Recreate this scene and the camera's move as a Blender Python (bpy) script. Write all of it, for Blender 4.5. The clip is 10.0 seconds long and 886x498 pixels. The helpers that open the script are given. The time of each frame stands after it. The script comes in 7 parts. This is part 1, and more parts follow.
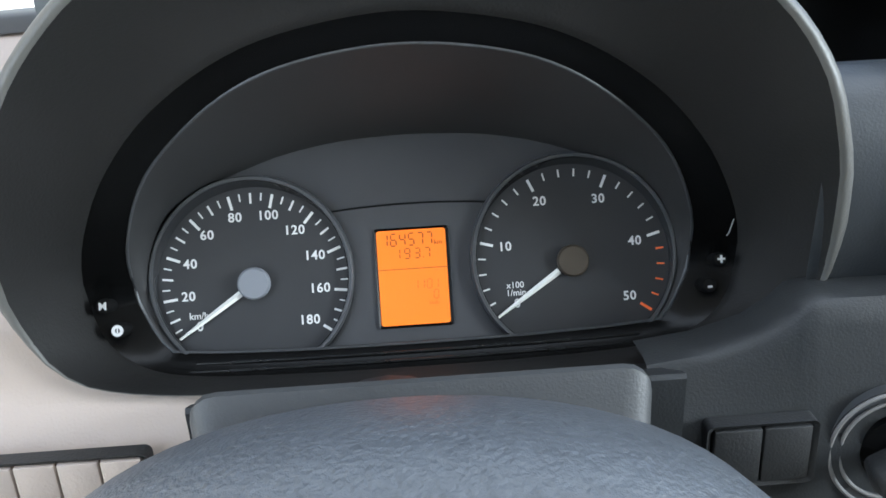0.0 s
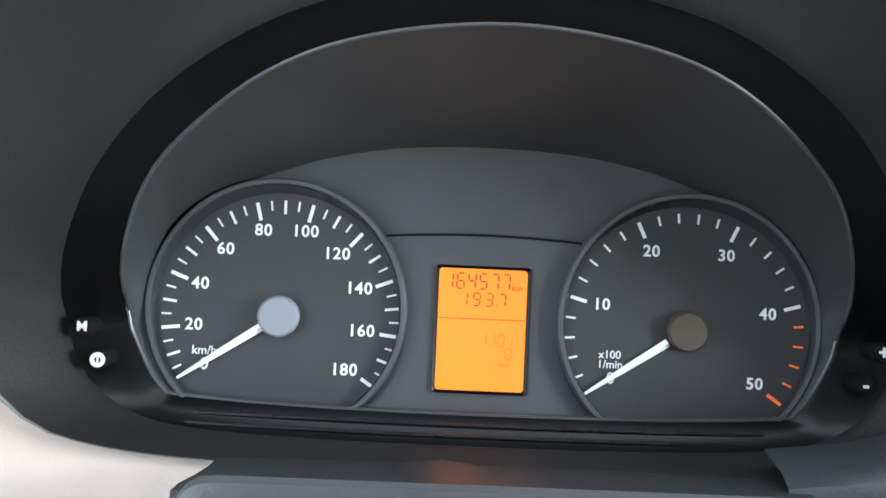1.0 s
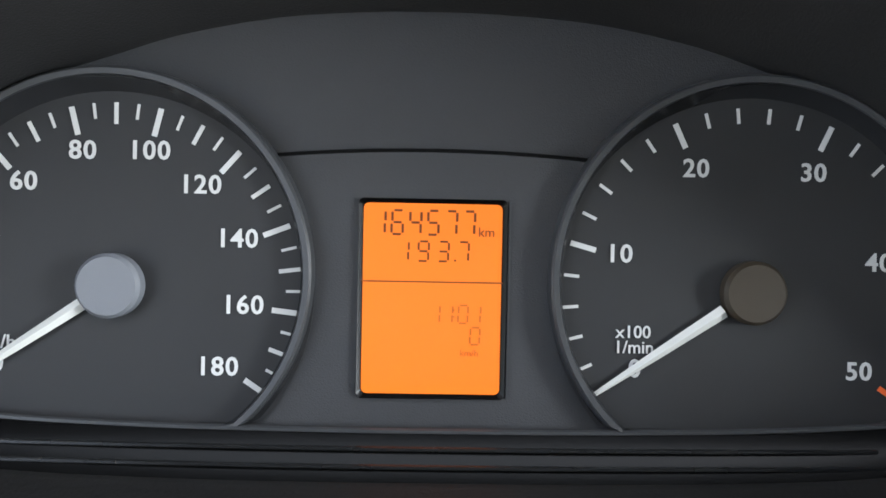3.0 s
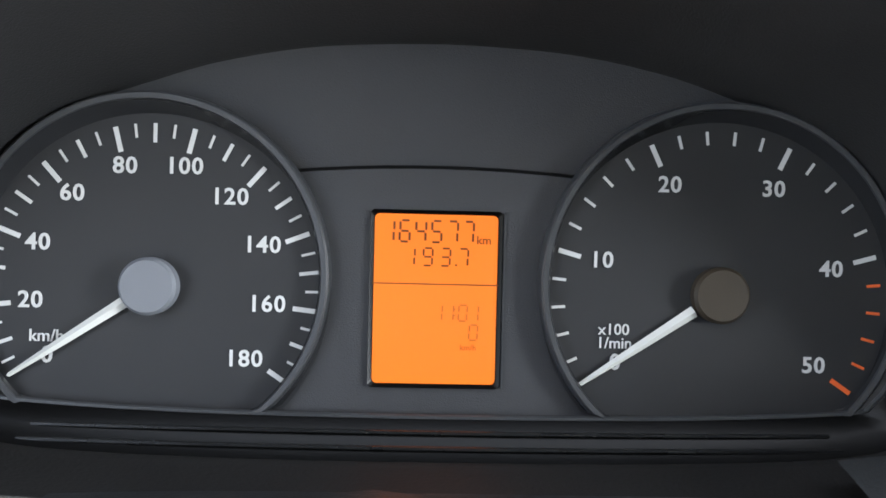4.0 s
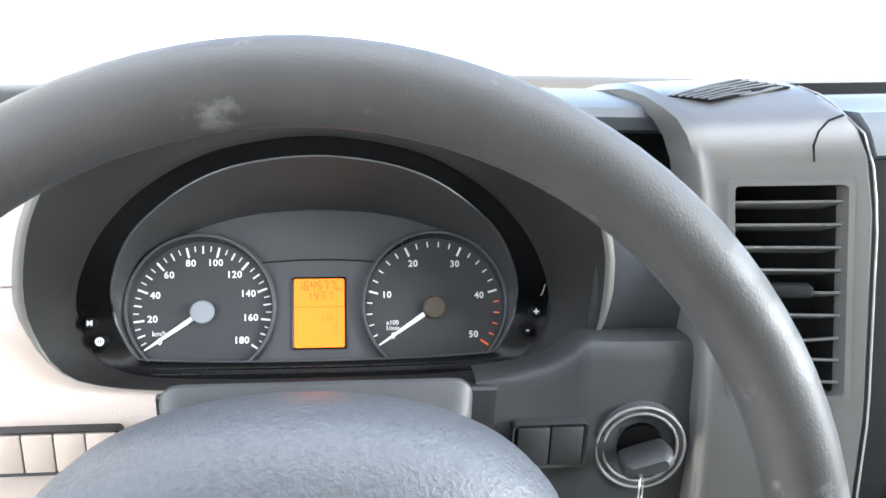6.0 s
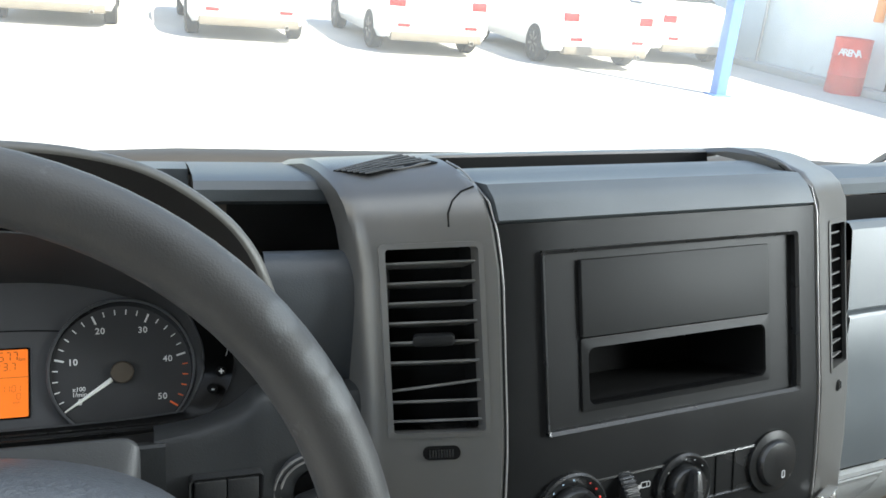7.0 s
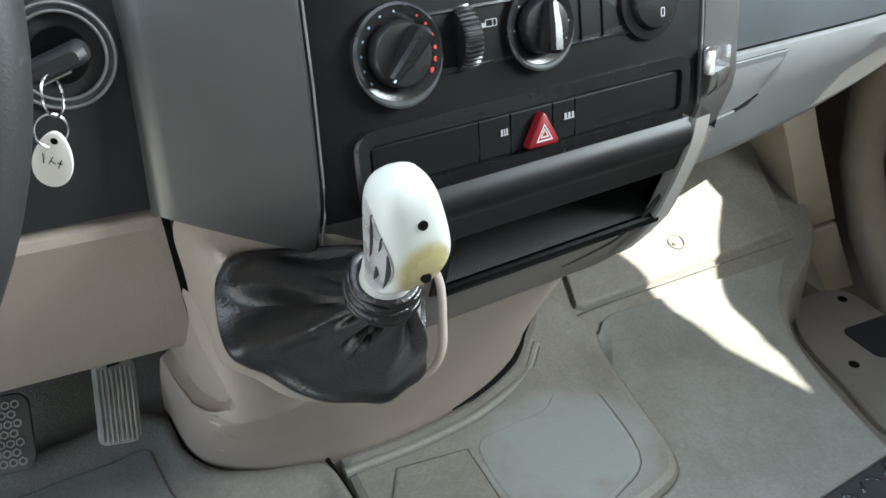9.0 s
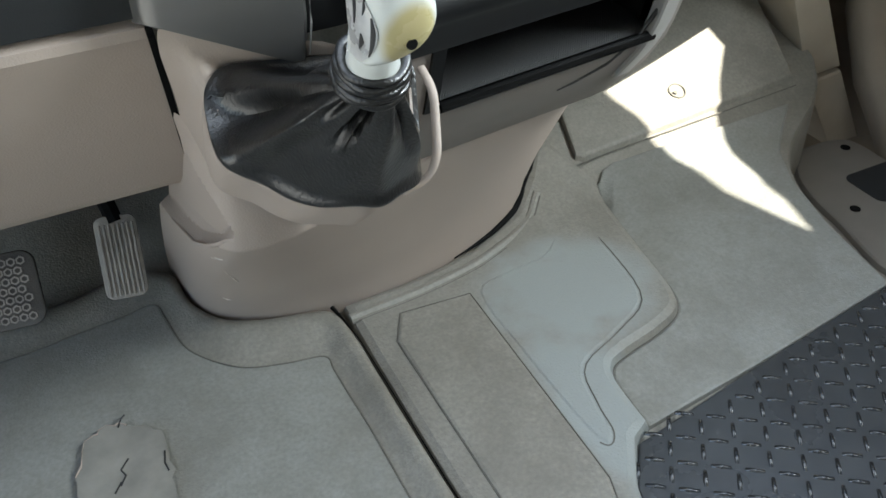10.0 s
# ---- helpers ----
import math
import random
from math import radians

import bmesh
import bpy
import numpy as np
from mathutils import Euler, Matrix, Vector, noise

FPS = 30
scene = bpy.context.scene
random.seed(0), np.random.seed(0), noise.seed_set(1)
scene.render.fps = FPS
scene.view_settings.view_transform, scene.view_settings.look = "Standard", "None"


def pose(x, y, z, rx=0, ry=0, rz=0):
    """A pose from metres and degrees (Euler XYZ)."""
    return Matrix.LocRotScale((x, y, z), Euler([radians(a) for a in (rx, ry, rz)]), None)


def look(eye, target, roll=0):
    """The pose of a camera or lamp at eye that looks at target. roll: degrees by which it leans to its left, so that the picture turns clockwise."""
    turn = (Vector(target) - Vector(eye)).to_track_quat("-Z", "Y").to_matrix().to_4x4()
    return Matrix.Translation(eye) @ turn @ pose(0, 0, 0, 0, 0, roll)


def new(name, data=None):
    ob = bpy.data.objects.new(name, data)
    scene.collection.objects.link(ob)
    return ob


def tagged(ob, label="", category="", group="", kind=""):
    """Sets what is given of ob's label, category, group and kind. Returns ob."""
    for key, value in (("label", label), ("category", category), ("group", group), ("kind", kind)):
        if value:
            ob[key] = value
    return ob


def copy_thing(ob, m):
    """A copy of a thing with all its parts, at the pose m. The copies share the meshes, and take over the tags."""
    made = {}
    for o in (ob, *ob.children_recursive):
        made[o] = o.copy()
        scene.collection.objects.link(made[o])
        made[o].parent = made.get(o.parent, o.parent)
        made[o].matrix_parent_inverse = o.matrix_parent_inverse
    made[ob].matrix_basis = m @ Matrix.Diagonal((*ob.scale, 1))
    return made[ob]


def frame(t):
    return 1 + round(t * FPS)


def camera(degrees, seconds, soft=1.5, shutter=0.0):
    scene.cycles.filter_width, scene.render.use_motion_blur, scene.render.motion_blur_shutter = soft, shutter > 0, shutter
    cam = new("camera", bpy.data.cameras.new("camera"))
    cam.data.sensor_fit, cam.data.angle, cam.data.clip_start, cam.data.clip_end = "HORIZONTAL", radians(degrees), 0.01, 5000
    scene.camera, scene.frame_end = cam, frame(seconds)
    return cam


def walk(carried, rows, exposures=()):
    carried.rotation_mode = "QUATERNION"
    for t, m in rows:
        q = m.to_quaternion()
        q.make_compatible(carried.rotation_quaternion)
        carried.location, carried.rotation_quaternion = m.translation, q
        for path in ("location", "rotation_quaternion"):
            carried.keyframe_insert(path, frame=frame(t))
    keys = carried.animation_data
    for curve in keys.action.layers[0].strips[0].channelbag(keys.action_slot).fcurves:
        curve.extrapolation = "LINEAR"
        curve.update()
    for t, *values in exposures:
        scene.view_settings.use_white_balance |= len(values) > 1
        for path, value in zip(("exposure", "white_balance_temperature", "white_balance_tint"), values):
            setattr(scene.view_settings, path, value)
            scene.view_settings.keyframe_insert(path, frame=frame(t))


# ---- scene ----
cam = camera(53.9, 10.0, soft=1.6)
PATH = [
    (0, (0.0019, -0.3643, 0.7857), (0.0606, 1.4199, -0.1159), -2.92),
    (0.5, (0.0038, -0.3092, 0.7742), (-0.0154, 1.4582, -0.1617), 0.22),
    (1, (-0.0215, -0.2795, 0.7547), (0.0112, 1.5228, -0.1116), 3.01),
    (1.5, (-0.0166, -0.2073, 0.7080), (0.0493, 1.5906, -0.1657), 1.85),
    (2, (-0.0026, -0.1752, 0.6984), (0.0376, 1.5924, -0.2364), 1.74),
    (2.5, (-0.0026, -0.1767, 0.6956), (0.0396, 1.5874, -0.2459), 1.71),
    (4, (-0.0061, -0.2006, 0.7087), (0.0555, 1.5676, -0.2238), 2.27),
    (4.5, (-0.0099, -0.2499, 0.7388), (0.0857, 1.5266, -0.1750), 3.18),
    (4.7, (-0.0114, -0.2812, 0.7584), (0.0816, 1.5116, -0.1232), 3.01),
    (5, (-0.0184, -0.3398, 0.8006), (0.0907, 1.4386, -0.1079), 3.59),
    (5.2, (-0.0318, -0.3842, 0.8338), (0.1086, 1.3872, -0.0840), 4.39),
    (6.3, (0.0311, -0.5395, 0.8776), (0.3581, 1.2812, 0.1174), 3.24),
    (6.5, (0.0467, -0.5557, 0.8879), (0.4504, 1.2704, 0.1791), 4.40),
    (6.8, (0.0688, -0.5677, 0.8877), (0.6242, 1.2418, 0.2418), 4.92),
    (7, (0.0878, -0.5768, 0.8938), (0.7462, 1.1906, 0.2283), 5.64),
    (7.5, (0.1431, -0.5605, 0.8572), (1.0044, 1.0981, 0.1450), 4.87),
    (7.7, (0.1585, -0.5600, 0.8379), (1.0072, 1.0776, 0.0645), 3.64),
    (8, (0.1759, -0.5600, 0.7990), (1.0021, 1.0489, -0.0547), 2.96),
    (8.2, (0.1822, -0.5578, 0.7721), (0.9783, 1.0309, -0.1457), 2.54),
    (8.5, (0.1846, -0.5605, 0.7364), (0.9606, 1.0220, -0.2087), 1.44),
    (8.7, (0.1887, -0.5634, 0.7147), (0.9557, 1.0123, -0.2491), 0.17),
    (9, (0.1920, -0.5713, 0.6896), (0.9114, 0.9742, -0.3563), 0.04),
    (9.2, (0.1926, -0.5722, 0.6721), (0.8772, 0.9454, -0.4362), -0.80),
    (9.5, (0.1861, -0.5817, 0.6488), (0.8158, 0.8850, -0.5562), -1.51),
    (9.7, (0.1846, -0.5885, 0.6445), (0.8169, 0.8538, -0.5884), -1.80),
    (10, (0.1850, -0.5993, 0.6434), (0.8343, 0.8293, -0.5965), -2.16),
]
EXPOSURES = [(0.0, 2.28, 6350, 7.5), (0.5, 2.53, 6400, 9), (1.0, 2.8, 6450, 8), (2.0, 2.3, 6700, 11), (2.5, 2.15, 6700, 10.5), (4.0, 2.15, 6650, 11.5), (4.5, 2.9, 6500, 10), (5.0, 3.25, 6500, 10), (6.5, 3.1, 6850, 11), (7.0, 1.85, 6850, 7), (7.5, 1.6, 6850, 5), (8.0, 1.78, 6550, 4), (8.5, 2.04, 6600, 5), (9.0, 2.12, 6600, 6), (10.0, 2.16, 6600, 6)]
walk(cam, [(t, look(eye, target, roll)) for t, eye, target, roll in PATH], EXPOSURES)

# ---- world and sun ----
SUN_DIR = Vector((0.40, -0.60, 0.80)).normalized()          # towards the sun
world = bpy.data.worlds.new("sky")
scene.world = world
world.use_nodes = True
wn = world.node_tree.nodes
sky = wn.new("ShaderNodeTexSky")
sky.sky_type = "NISHITA"
sky.sun_disc = False
sky.sun_elevation = math.asin(SUN_DIR.z)
sky.sun_rotation = math.atan2(SUN_DIR.x, SUN_DIR.y)
wn["Background"].inputs["Strength"].default_value = 0.15
world.node_tree.links.new(sky.outputs["Color"], wn["Background"].inputs["Color"])
sun_data = bpy.data.lights.new("sun", "SUN")
sun_data.energy, sun_data.angle, sun_data.color = 5.0, radians(0.5), (1.0, 0.95, 0.86)
sun = new("sun", sun_data)
sun.matrix_world = look(SUN_DIR * 30, (0, 0, 0))
# daylight through the passenger window
win_data = bpy.data.lights.new("window_daylight", "AREA")
win_data.shape, win_data.size, win_data.size_y = "RECTANGLE", 0.62, 0.40
win_data.energy, win_data.color = 4.8, (0.84, 0.93, 1.0)
window_daylight = new("window_daylight", win_data)
win_data.spread = radians(105)
window_daylight.matrix_world = look((1.395, -0.45, 0.94), (0.80, 0.05, 0.84))


# daylight through the driver's open door
door_data = bpy.data.lights.new("door_daylight", "AREA")
door_data.shape, door_data.size, door_data.size_y = "RECTANGLE", 0.80, 0.60
door_data.energy, door_data.color = 0.85, (0.98, 0.99, 1.0)
door_daylight = new("door_daylight", door_data)
door_daylight.matrix_world = look((-0.605, -0.45, 0.95), (0.0, -0.30, 0.66))

# daylight through the upper half of the windscreen
top_data = bpy.data.lights.new("windscreen_daylight", "AREA")
top_data.shape, top_data.size, top_data.size_y = "RECTANGLE", 1.6, 0.50
top_data.energy, top_data.color = 1.65, (0.90, 0.96, 1.0)
windscreen_daylight = new("windscreen_daylight", top_data)
windscreen_daylight.matrix_world = look((0.4, -0.19, 1.235), (0.4, -0.54, 0.81))

# ---- materials ----
def material(name, color, rough=0.5, metal=0.0, grain=0.0, grain_scale=900.0, mottle=0.0, mottle_scale=12.0,
             coat=0.0, emit=0.0, wear=None, wear_scale=25.0, wear_cut=0.62, wear_soft=0.12, spec=0.5, stretch=None, rough_var=0.08):
    """A Principled surface with fine relief (grain), slow colour variation (mottle) and worn or dirty patches (wear)."""
    m = bpy.data.materials.new(name)
    m.use_nodes = True
    nt, b = m.node_tree, m.node_tree.nodes["Principled BSDF"]
    link = nt.links.new
    b.inputs["Roughness"].default_value = rough
    b.inputs["Metallic"].default_value = metal
    b.inputs["Coat Weight"].default_value = coat
    b.inputs["Specular IOR Level"].default_value = spec
    col = (*color, 1)
    b.inputs["Base Color"].default_value = col
    geo = nt.nodes.new("ShaderNodeTexCoord")
    src = geo.outputs["Object"]
    if stretch:
        mp = nt.nodes.new("ShaderNodeMapping")
        mp.inputs["Scale"].default_value = stretch
        link(src, mp.inputs["Vector"])
        src = mp.outputs["Vector"]
    out = None
    if mottle:
        n = nt.nodes.new("ShaderNodeTexNoise")
        n.inputs["Scale"].default_value, n.inputs["Detail"].default_value = mottle_scale, 6
        link(src, n.inputs["Vector"])
        r = nt.nodes.new("ShaderNodeValToRGB")
        lo, hi = [max(0, c * (1 - mottle)) for c in color], [min(1, c * (1 + mottle)) for c in color]
        r.color_ramp.elements[0].position, r.color_ramp.elements[1].position = 0.3, 0.7
        r.color_ramp.elements[0].color, r.color_ramp.elements[1].color = (*lo, 1), (*hi, 1)
        link(n.outputs["Fac"], r.inputs["Fac"])
        out = r.outputs["Color"]
        rr = nt.nodes.new("ShaderNodeMapRange")
        rr.inputs["To Min"].default_value, rr.inputs["To Max"].default_value = max(0.02, rough - rough_var), min(1, rough + rough_var)
        link(n.outputs["Fac"], rr.inputs["Value"])
        link(rr.outputs["Result"], b.inputs["Roughness"])
    if wear:
        n2 = nt.nodes.new("ShaderNodeTexNoise")
        n2.inputs["Scale"].default_value, n2.inputs["Detail"].default_value, n2.inputs["Roughness"].default_value = wear_scale, 8, 0.7
        link(src, n2.inputs["Vector"])
        r2 = nt.nodes.new("ShaderNodeValToRGB")
        r2.color_ramp.elements[0].position, r2.color_ramp.elements[1].position = wear_cut, min(1, wear_cut + wear_soft)
        link(n2.outputs["Fac"], r2.inputs["Fac"])
        mix = nt.nodes.new("ShaderNodeMix")
        mix.data_type = "RGBA"
        link(r2.outputs["Color"], mix.inputs["Factor"])
        if out:
            link(out, mix.inputs["A"])
        else:
            mix.inputs["A"].default_value = col
        mix.inputs["B"].default_value = (*wear, 1)
        out = mix.outputs["Result"]
    if out:
        link(out, b.inputs["Base Color"])
    if grain:
        n3 = nt.nodes.new("ShaderNodeTexNoise")
        n3.inputs["Scale"].default_value, n3.inputs["Detail"].default_value = grain_scale, 2
        link(src, n3.inputs["Vector"])
        bp = nt.nodes.new("ShaderNodeBump")
        bp.inputs["Strength"].default_value, bp.inputs["Distance"].default_value = grain, 0.0006
        link(n3.outputs["Fac"], bp.inputs["Height"])
        link(bp.outputs["Normal"], b.inputs["Normal"])
    if emit:
        b.inputs["Emission Color"].default_value = col
        b.inputs["Emission Strength"].default_value = emit
    return m


M_DARK = material("dark_plastic", (0.0155, 0.016, 0.0165), 0.5, grain=0.35, mottle=0.18, mottle_scale=9)
M_HOOD = material("dusty_black_plastic", (0.0140, 0.0136, 0.0131), 0.60, spec=0.22, grain=0.3, grain_scale=800, mottle=0.2, mottle_scale=9, wear=(0.015, 0.0145, 0.014), wear_scale=14, wear_cut=0.5, wear_soft=0.25)
M_LIPBLACK = material("satin_black_plastic", (0.0085, 0.0088, 0.0090), 0.42, spec=0.26, mottle=0.15, mottle_scale=20)
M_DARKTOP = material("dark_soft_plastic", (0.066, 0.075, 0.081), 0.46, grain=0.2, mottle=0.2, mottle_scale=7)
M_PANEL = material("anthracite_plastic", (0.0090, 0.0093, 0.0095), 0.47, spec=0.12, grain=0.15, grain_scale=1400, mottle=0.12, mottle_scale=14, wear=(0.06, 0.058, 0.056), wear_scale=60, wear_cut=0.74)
M_SILVER = material("grey_painted_plastic", (0.118, 0.116, 0.112), 0.35, metal=0.5, grain=0.12, grain_scale=1500, mottle=0.08, mottle_scale=10, wear=(0.12, 0.11, 0.10), wear_scale=45, wear_cut=0.76)
M_LIGHT = material("light_grey_plastic", (0.362, 0.298, 0.252), 0.6, grain=0.5, grain_scale=700, mottle=0.07, mottle_scale=6, wear=(0.28, 0.25, 0.22), wear_scale=30, wear_cut=0.72)
M_SIDEPOST = material("cool_light_grey_plastic", (0.27, 0.258, 0.24), 0.5, grain=0.3, grain_scale=900, mottle=0.06, mottle_scale=9)
M_TRAY = material("blue_black_tray_plastic", (0.034, 0.038, 0.042), 0.42, spec=0.4, grain=0.25, mottle=0.15, mottle_scale=9)
# darker copy of the light grey, for shade on the overhanging fascia
M_FASCIA = material("shaded_console_plastic", (0.178, 0.154, 0.136), 0.55, grain=0.4, grain_scale=700, mottle=0.08, mottle_scale=7, wear=(0.14, 0.122, 0.108), wear_scale=30, wear_cut=0.72)
M_PIANO = material("gloss_black_plastic", (0.003, 0.003, 0.003), 0.25, grain=0.02, spec=0.14)
M_FACE = material("dial_black", (0.018, 0.0185, 0.020), 0.6, mottle=0.1, mottle_scale=60)
M_PLATE = material("cluster_plate_grey", (0.036, 0.037, 0.040), 0.6, grain=0.25, grain_scale=2500, mottle=0.08, mottle_scale=30)
M_COWL = material("cluster_cowl_black", (0.021, 0.021, 0.0215), 0.62, grain=0.3, grain_scale=1800, mottle=0.15, mottle_scale=20)
M_RING = material("dial_ring_grey", (0.045, 0.047, 0.050), 0.35, mottle=0.1, mottle_scale=40)
M_LIP = material("grey_hood_lip_plastic", (0.085, 0.083, 0.076), 0.5, grain=0.3, grain_scale=800, mottle=0.12, mottle_scale=9)
M_WALLDARK = material("dial_wall_black", (0.020, 0.0205, 0.022), 0.22, mottle=0.1, mottle_scale=40)
M_WHITE = material("white_print", (0.63, 0.63, 0.62), 0.6)
M_TICKRED = material("orange_red_print", (0.85, 0.14, 0.03), 0.5)
M_NEEDLE = material("white_needle", (0.82, 0.82, 0.78), 0.4)
M_HUB = material("grey_hub_cap", (0.17, 0.18, 0.20), 0.5, grain=0.1, grain_scale=2500)
M_HUBDARK = material("brown_hub_cap", (0.045, 0.034, 0.022), 0.5)
M_LCD = material("amber_display", (0.80, 0.164, 0.014), 0.3, emit=0.115)
M_SEG = material("lcd_segment", (0.16, 0.035, 0.004), 0.5)
M_SEGFAINT = material("lcd_segment_faint", (0.50, 0.105, 0.008), 0.5, emit=0.04)
M_RUBBER = material("steering_wheel_rubber", (0.031, 0.0305, 0.030), 0.55, grain=0.25, grain_scale=900, mottle=0.2, mottle_scale=25, wear=(0.115, 0.115, 0.115), wear_scale=42, wear_cut=0.60, wear_soft=0.14)
M_PAD = material("steering_pad_vinyl", (0.066, 0.072, 0.080), 0.48, grain=1.5, grain_scale=430, mottle=0.16, mottle_scale=260, spec=0.5)
M_LEATHER = material("black_leatherette", (0.0068, 0.0064, 0.0062), 0.34, spec=0.72, grain=0.8, grain_scale=620, mottle=0.25, mottle_scale=40, stretch=(1.0, 1.0, 0.45))
M_KNOB = material("worn_white_knob", (0.70, 0.72, 0.68), 0.25, mottle=0.04, mottle_scale=25, wear=(0.60, 0.57, 0.44), wear_scale=40, wear_cut=0.66)
# black parts; in the slot, tray, pocket and cubby it also holds shade
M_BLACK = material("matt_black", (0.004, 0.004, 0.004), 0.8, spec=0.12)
M_BLANK = material("matt_blanking_plate", (0.0150, 0.0155, 0.0155), 0.62, spec=0.18, grain=0.2, grain_scale=1200, mottle=0.1, mottle_scale=12)
M_FLOOR = material("grey_vinyl_floor", (0.230, 0.216, 0.186), 0.62, grain=1.4, grain_scale=420, mottle=0.14, mottle_scale=240, wear=(0.135, 0.122, 0.100), wear_scale=9, wear_cut=0.42, wear_soft=0.4)
M_FLOORBLUE = material("worn_vinyl_floor", (0.240, 0.240, 0.220), 0.55, grain=1.3, grain_scale=420, mottle=0.13, mottle_scale=240, wear=(0.155, 0.146, 0.122), wear_scale=8, wear_cut=0.42, wear_soft=0.4)
M_FLOORPALE = material("worn_pale_vinyl", (0.225, 0.212, 0.184), 0.58, grain=1.3, grain_scale=420, mottle=0.14, mottle_scale=240, wear=(0.155, 0.142, 0.118), wear_scale=9, wear_cut=0.42, wear_soft=0.4)


def rubbed(m, color, spots, fine=26):
    """Adds soft-edged worn or stained patches: spots of (centre, half axes), in plan or in space."""
    nt, b = m.node_tree, m.node_tree.nodes["Principled BSDF"]
    link, add = nt.links.new, nt.nodes.new
    tc = add("ShaderNodeTexCoord")
    nz = add("ShaderNodeTexNoise")
    nz.inputs["Scale"].default_value, nz.inputs["Detail"].default_value = fine, 6
    link(tc.outputs["Object"], nz.inputs["Vector"])
    total = None
    for c, r in spots:
        mp, g = add("ShaderNodeMapping"), add("ShaderNodeTexGradient")
        mp.inputs["Location"].default_value = [-a / b for a, b in zip(c, r)] + [0] * (3 - len(c))
        mp.inputs["Scale"].default_value = [1 / a for a in r] + [0] * (3 - len(c))
        g.gradient_type = "SPHERICAL"
        link(tc.outputs["Object"], mp.inputs["Vector"])
        link(mp.outputs["Vector"], g.inputs["Vector"])
        if total:
            mx = add("ShaderNodeMath")
            mx.operation = "MAXIMUM"
            link(total, mx.inputs[0])
            link(g.outputs["Fac"], mx.inputs[1])
            total = mx.outputs["Value"]
        else:
            total = g.outputs["Fac"]
    mul = add("ShaderNodeMath")
    mul.operation = "MULTIPLY"
    link(total, mul.inputs[0])
    link(nz.outputs["Fac"], mul.inputs[1])
    rp = add("ShaderNodeMapRange")
    rp.interpolation_type = "SMOOTHSTEP"
    rp.inputs["From Min"].default_value, rp.inputs["From Max"].default_value = 0.02, 0.26
    link(mul.outputs["Value"], rp.inputs["Value"])
    mix = add("ShaderNodeMix")
    mix.data_type = "RGBA"
    link(rp.outputs["Result"], mix.inputs["Factor"])
    link(b.inputs["Base Color"].links[0].from_socket, mix.inputs["A"])
    mix.inputs["B"].default_value = (*color, 1)
    link(mix.outputs["Result"], b.inputs["Base Color"])


rubbed(M_RUBBER, (0.066, 0.069, 0.070), [((0.1395, -0.2687, 0.7517), (0.010,) * 3), ((0.1523, -0.2749, 0.7344), (0.009,) * 3), ((0.1610, -0.2793, 0.7210), (0.010,) * 3), ((0.1820, -0.2934, 0.6715), (0.012,) * 3), ((0.1848, -0.2965, 0.6569), (0.011,) * 3), ((0.1866, -0.2990, 0.6400), (0.008,) * 3)], 130)
rubbed(M_KNOB, (0.50, 0.43, 0.22), [((0.3155, -0.292, 0.488), (0.017, 0.022, 0.021))])
rubbed(M_FLOORPALE, (0.275, 0.292, 0.280), [((0.605, 0.0), (0.13, 0.115)), ((0.55, -0.16), (0.075, 0.17))])
# thin dark lines of it stand for dirt and soft shade along grooves
M_GROOVE = material("dirty_shaded_groove", (0.110, 0.103, 0.088), 0.8, mottle=0.3, mottle_scale=40)
M_TORN = material("torn_vinyl_backing", (0.215, 0.205, 0.180), 0.8, grain=0.6, grain_scale=300, mottle=0.22, mottle_scale=28)
M_SCUFF = material("pale_scuff", (0.52, 0.47, 0.42), 0.6, mottle=0.3, mottle_scale=200)
M_TREAD = material("shiny_rubber_tread", (0.022, 0.024, 0.027), 0.13, spec=0.8, mottle=0.25, mottle_scale=40)
M_CHECKER = material("black_checker_rubber", (0.030, 0.033, 0.036), 0.28, spec=0.7, grain=0.3, grain_scale=1200, mottle=0.25, mottle_scale=12)
M_CARPET = material("beige_toe_lining", (0.26, 0.225, 0.19), 0.85, grain=0.5, grain_scale=600, mottle=0.12, mottle_scale=10)
M_CHROME = material("bare_metal", (0.72, 0.72, 0.72), 0.25, metal=1.0, mottle=0.1, mottle_scale=60)
M_STEELDULL = material("dull_steel", (0.45, 0.44, 0.42), 0.4, metal=1.0, mottle=0.15, mottle_scale=50)
M_RED = material("red_button_plastic", (0.20, 0.008, 0.012), 0.35)
M_LOWER = material("dark_grey_lower_plastic", (0.0225, 0.024, 0.025), 0.48, spec=0.3, grain=0.3, mottle=0.15, mottle_scale=9)
M_SATIN = material("satin_black_gloss_plastic", (0.0120, 0.0124, 0.0128), 0.27, spec=0.5, grain=0.08, grain_scale=1500, mottle=0.15, mottle_scale=25)
M_INSERT = material("scratched_silver_plastic", (0.50, 0.50, 0.49), 0.28, metal=0.3, mottle=0.2, mottle_scale=90)
M_TRIM = material("cool_grey_plastic", (0.235, 0.241, 0.240), 0.55, grain=0.4, grain_scale=800, mottle=0.06, mottle_scale=7)
M_SHROUD = material("mid_grey_plastic", (0.043, 0.0445, 0.0455), 0.5, grain=0.3, grain_scale=900, mottle=0.08, mottle_scale=14)
# lighter grey for the highlight on the knobs' lower rims
M_CRESCENT = material("highlight_grey_plastic", (0.075, 0.078, 0.080), 0.2, mottle=0.2, mottle_scale=60)
# pale grey that stands for the highlight along thin edges
M_EDGE = material("edge_highlight_grey", (0.17, 0.165, 0.16), 0.42, mottle=0.2, mottle_scale=60)
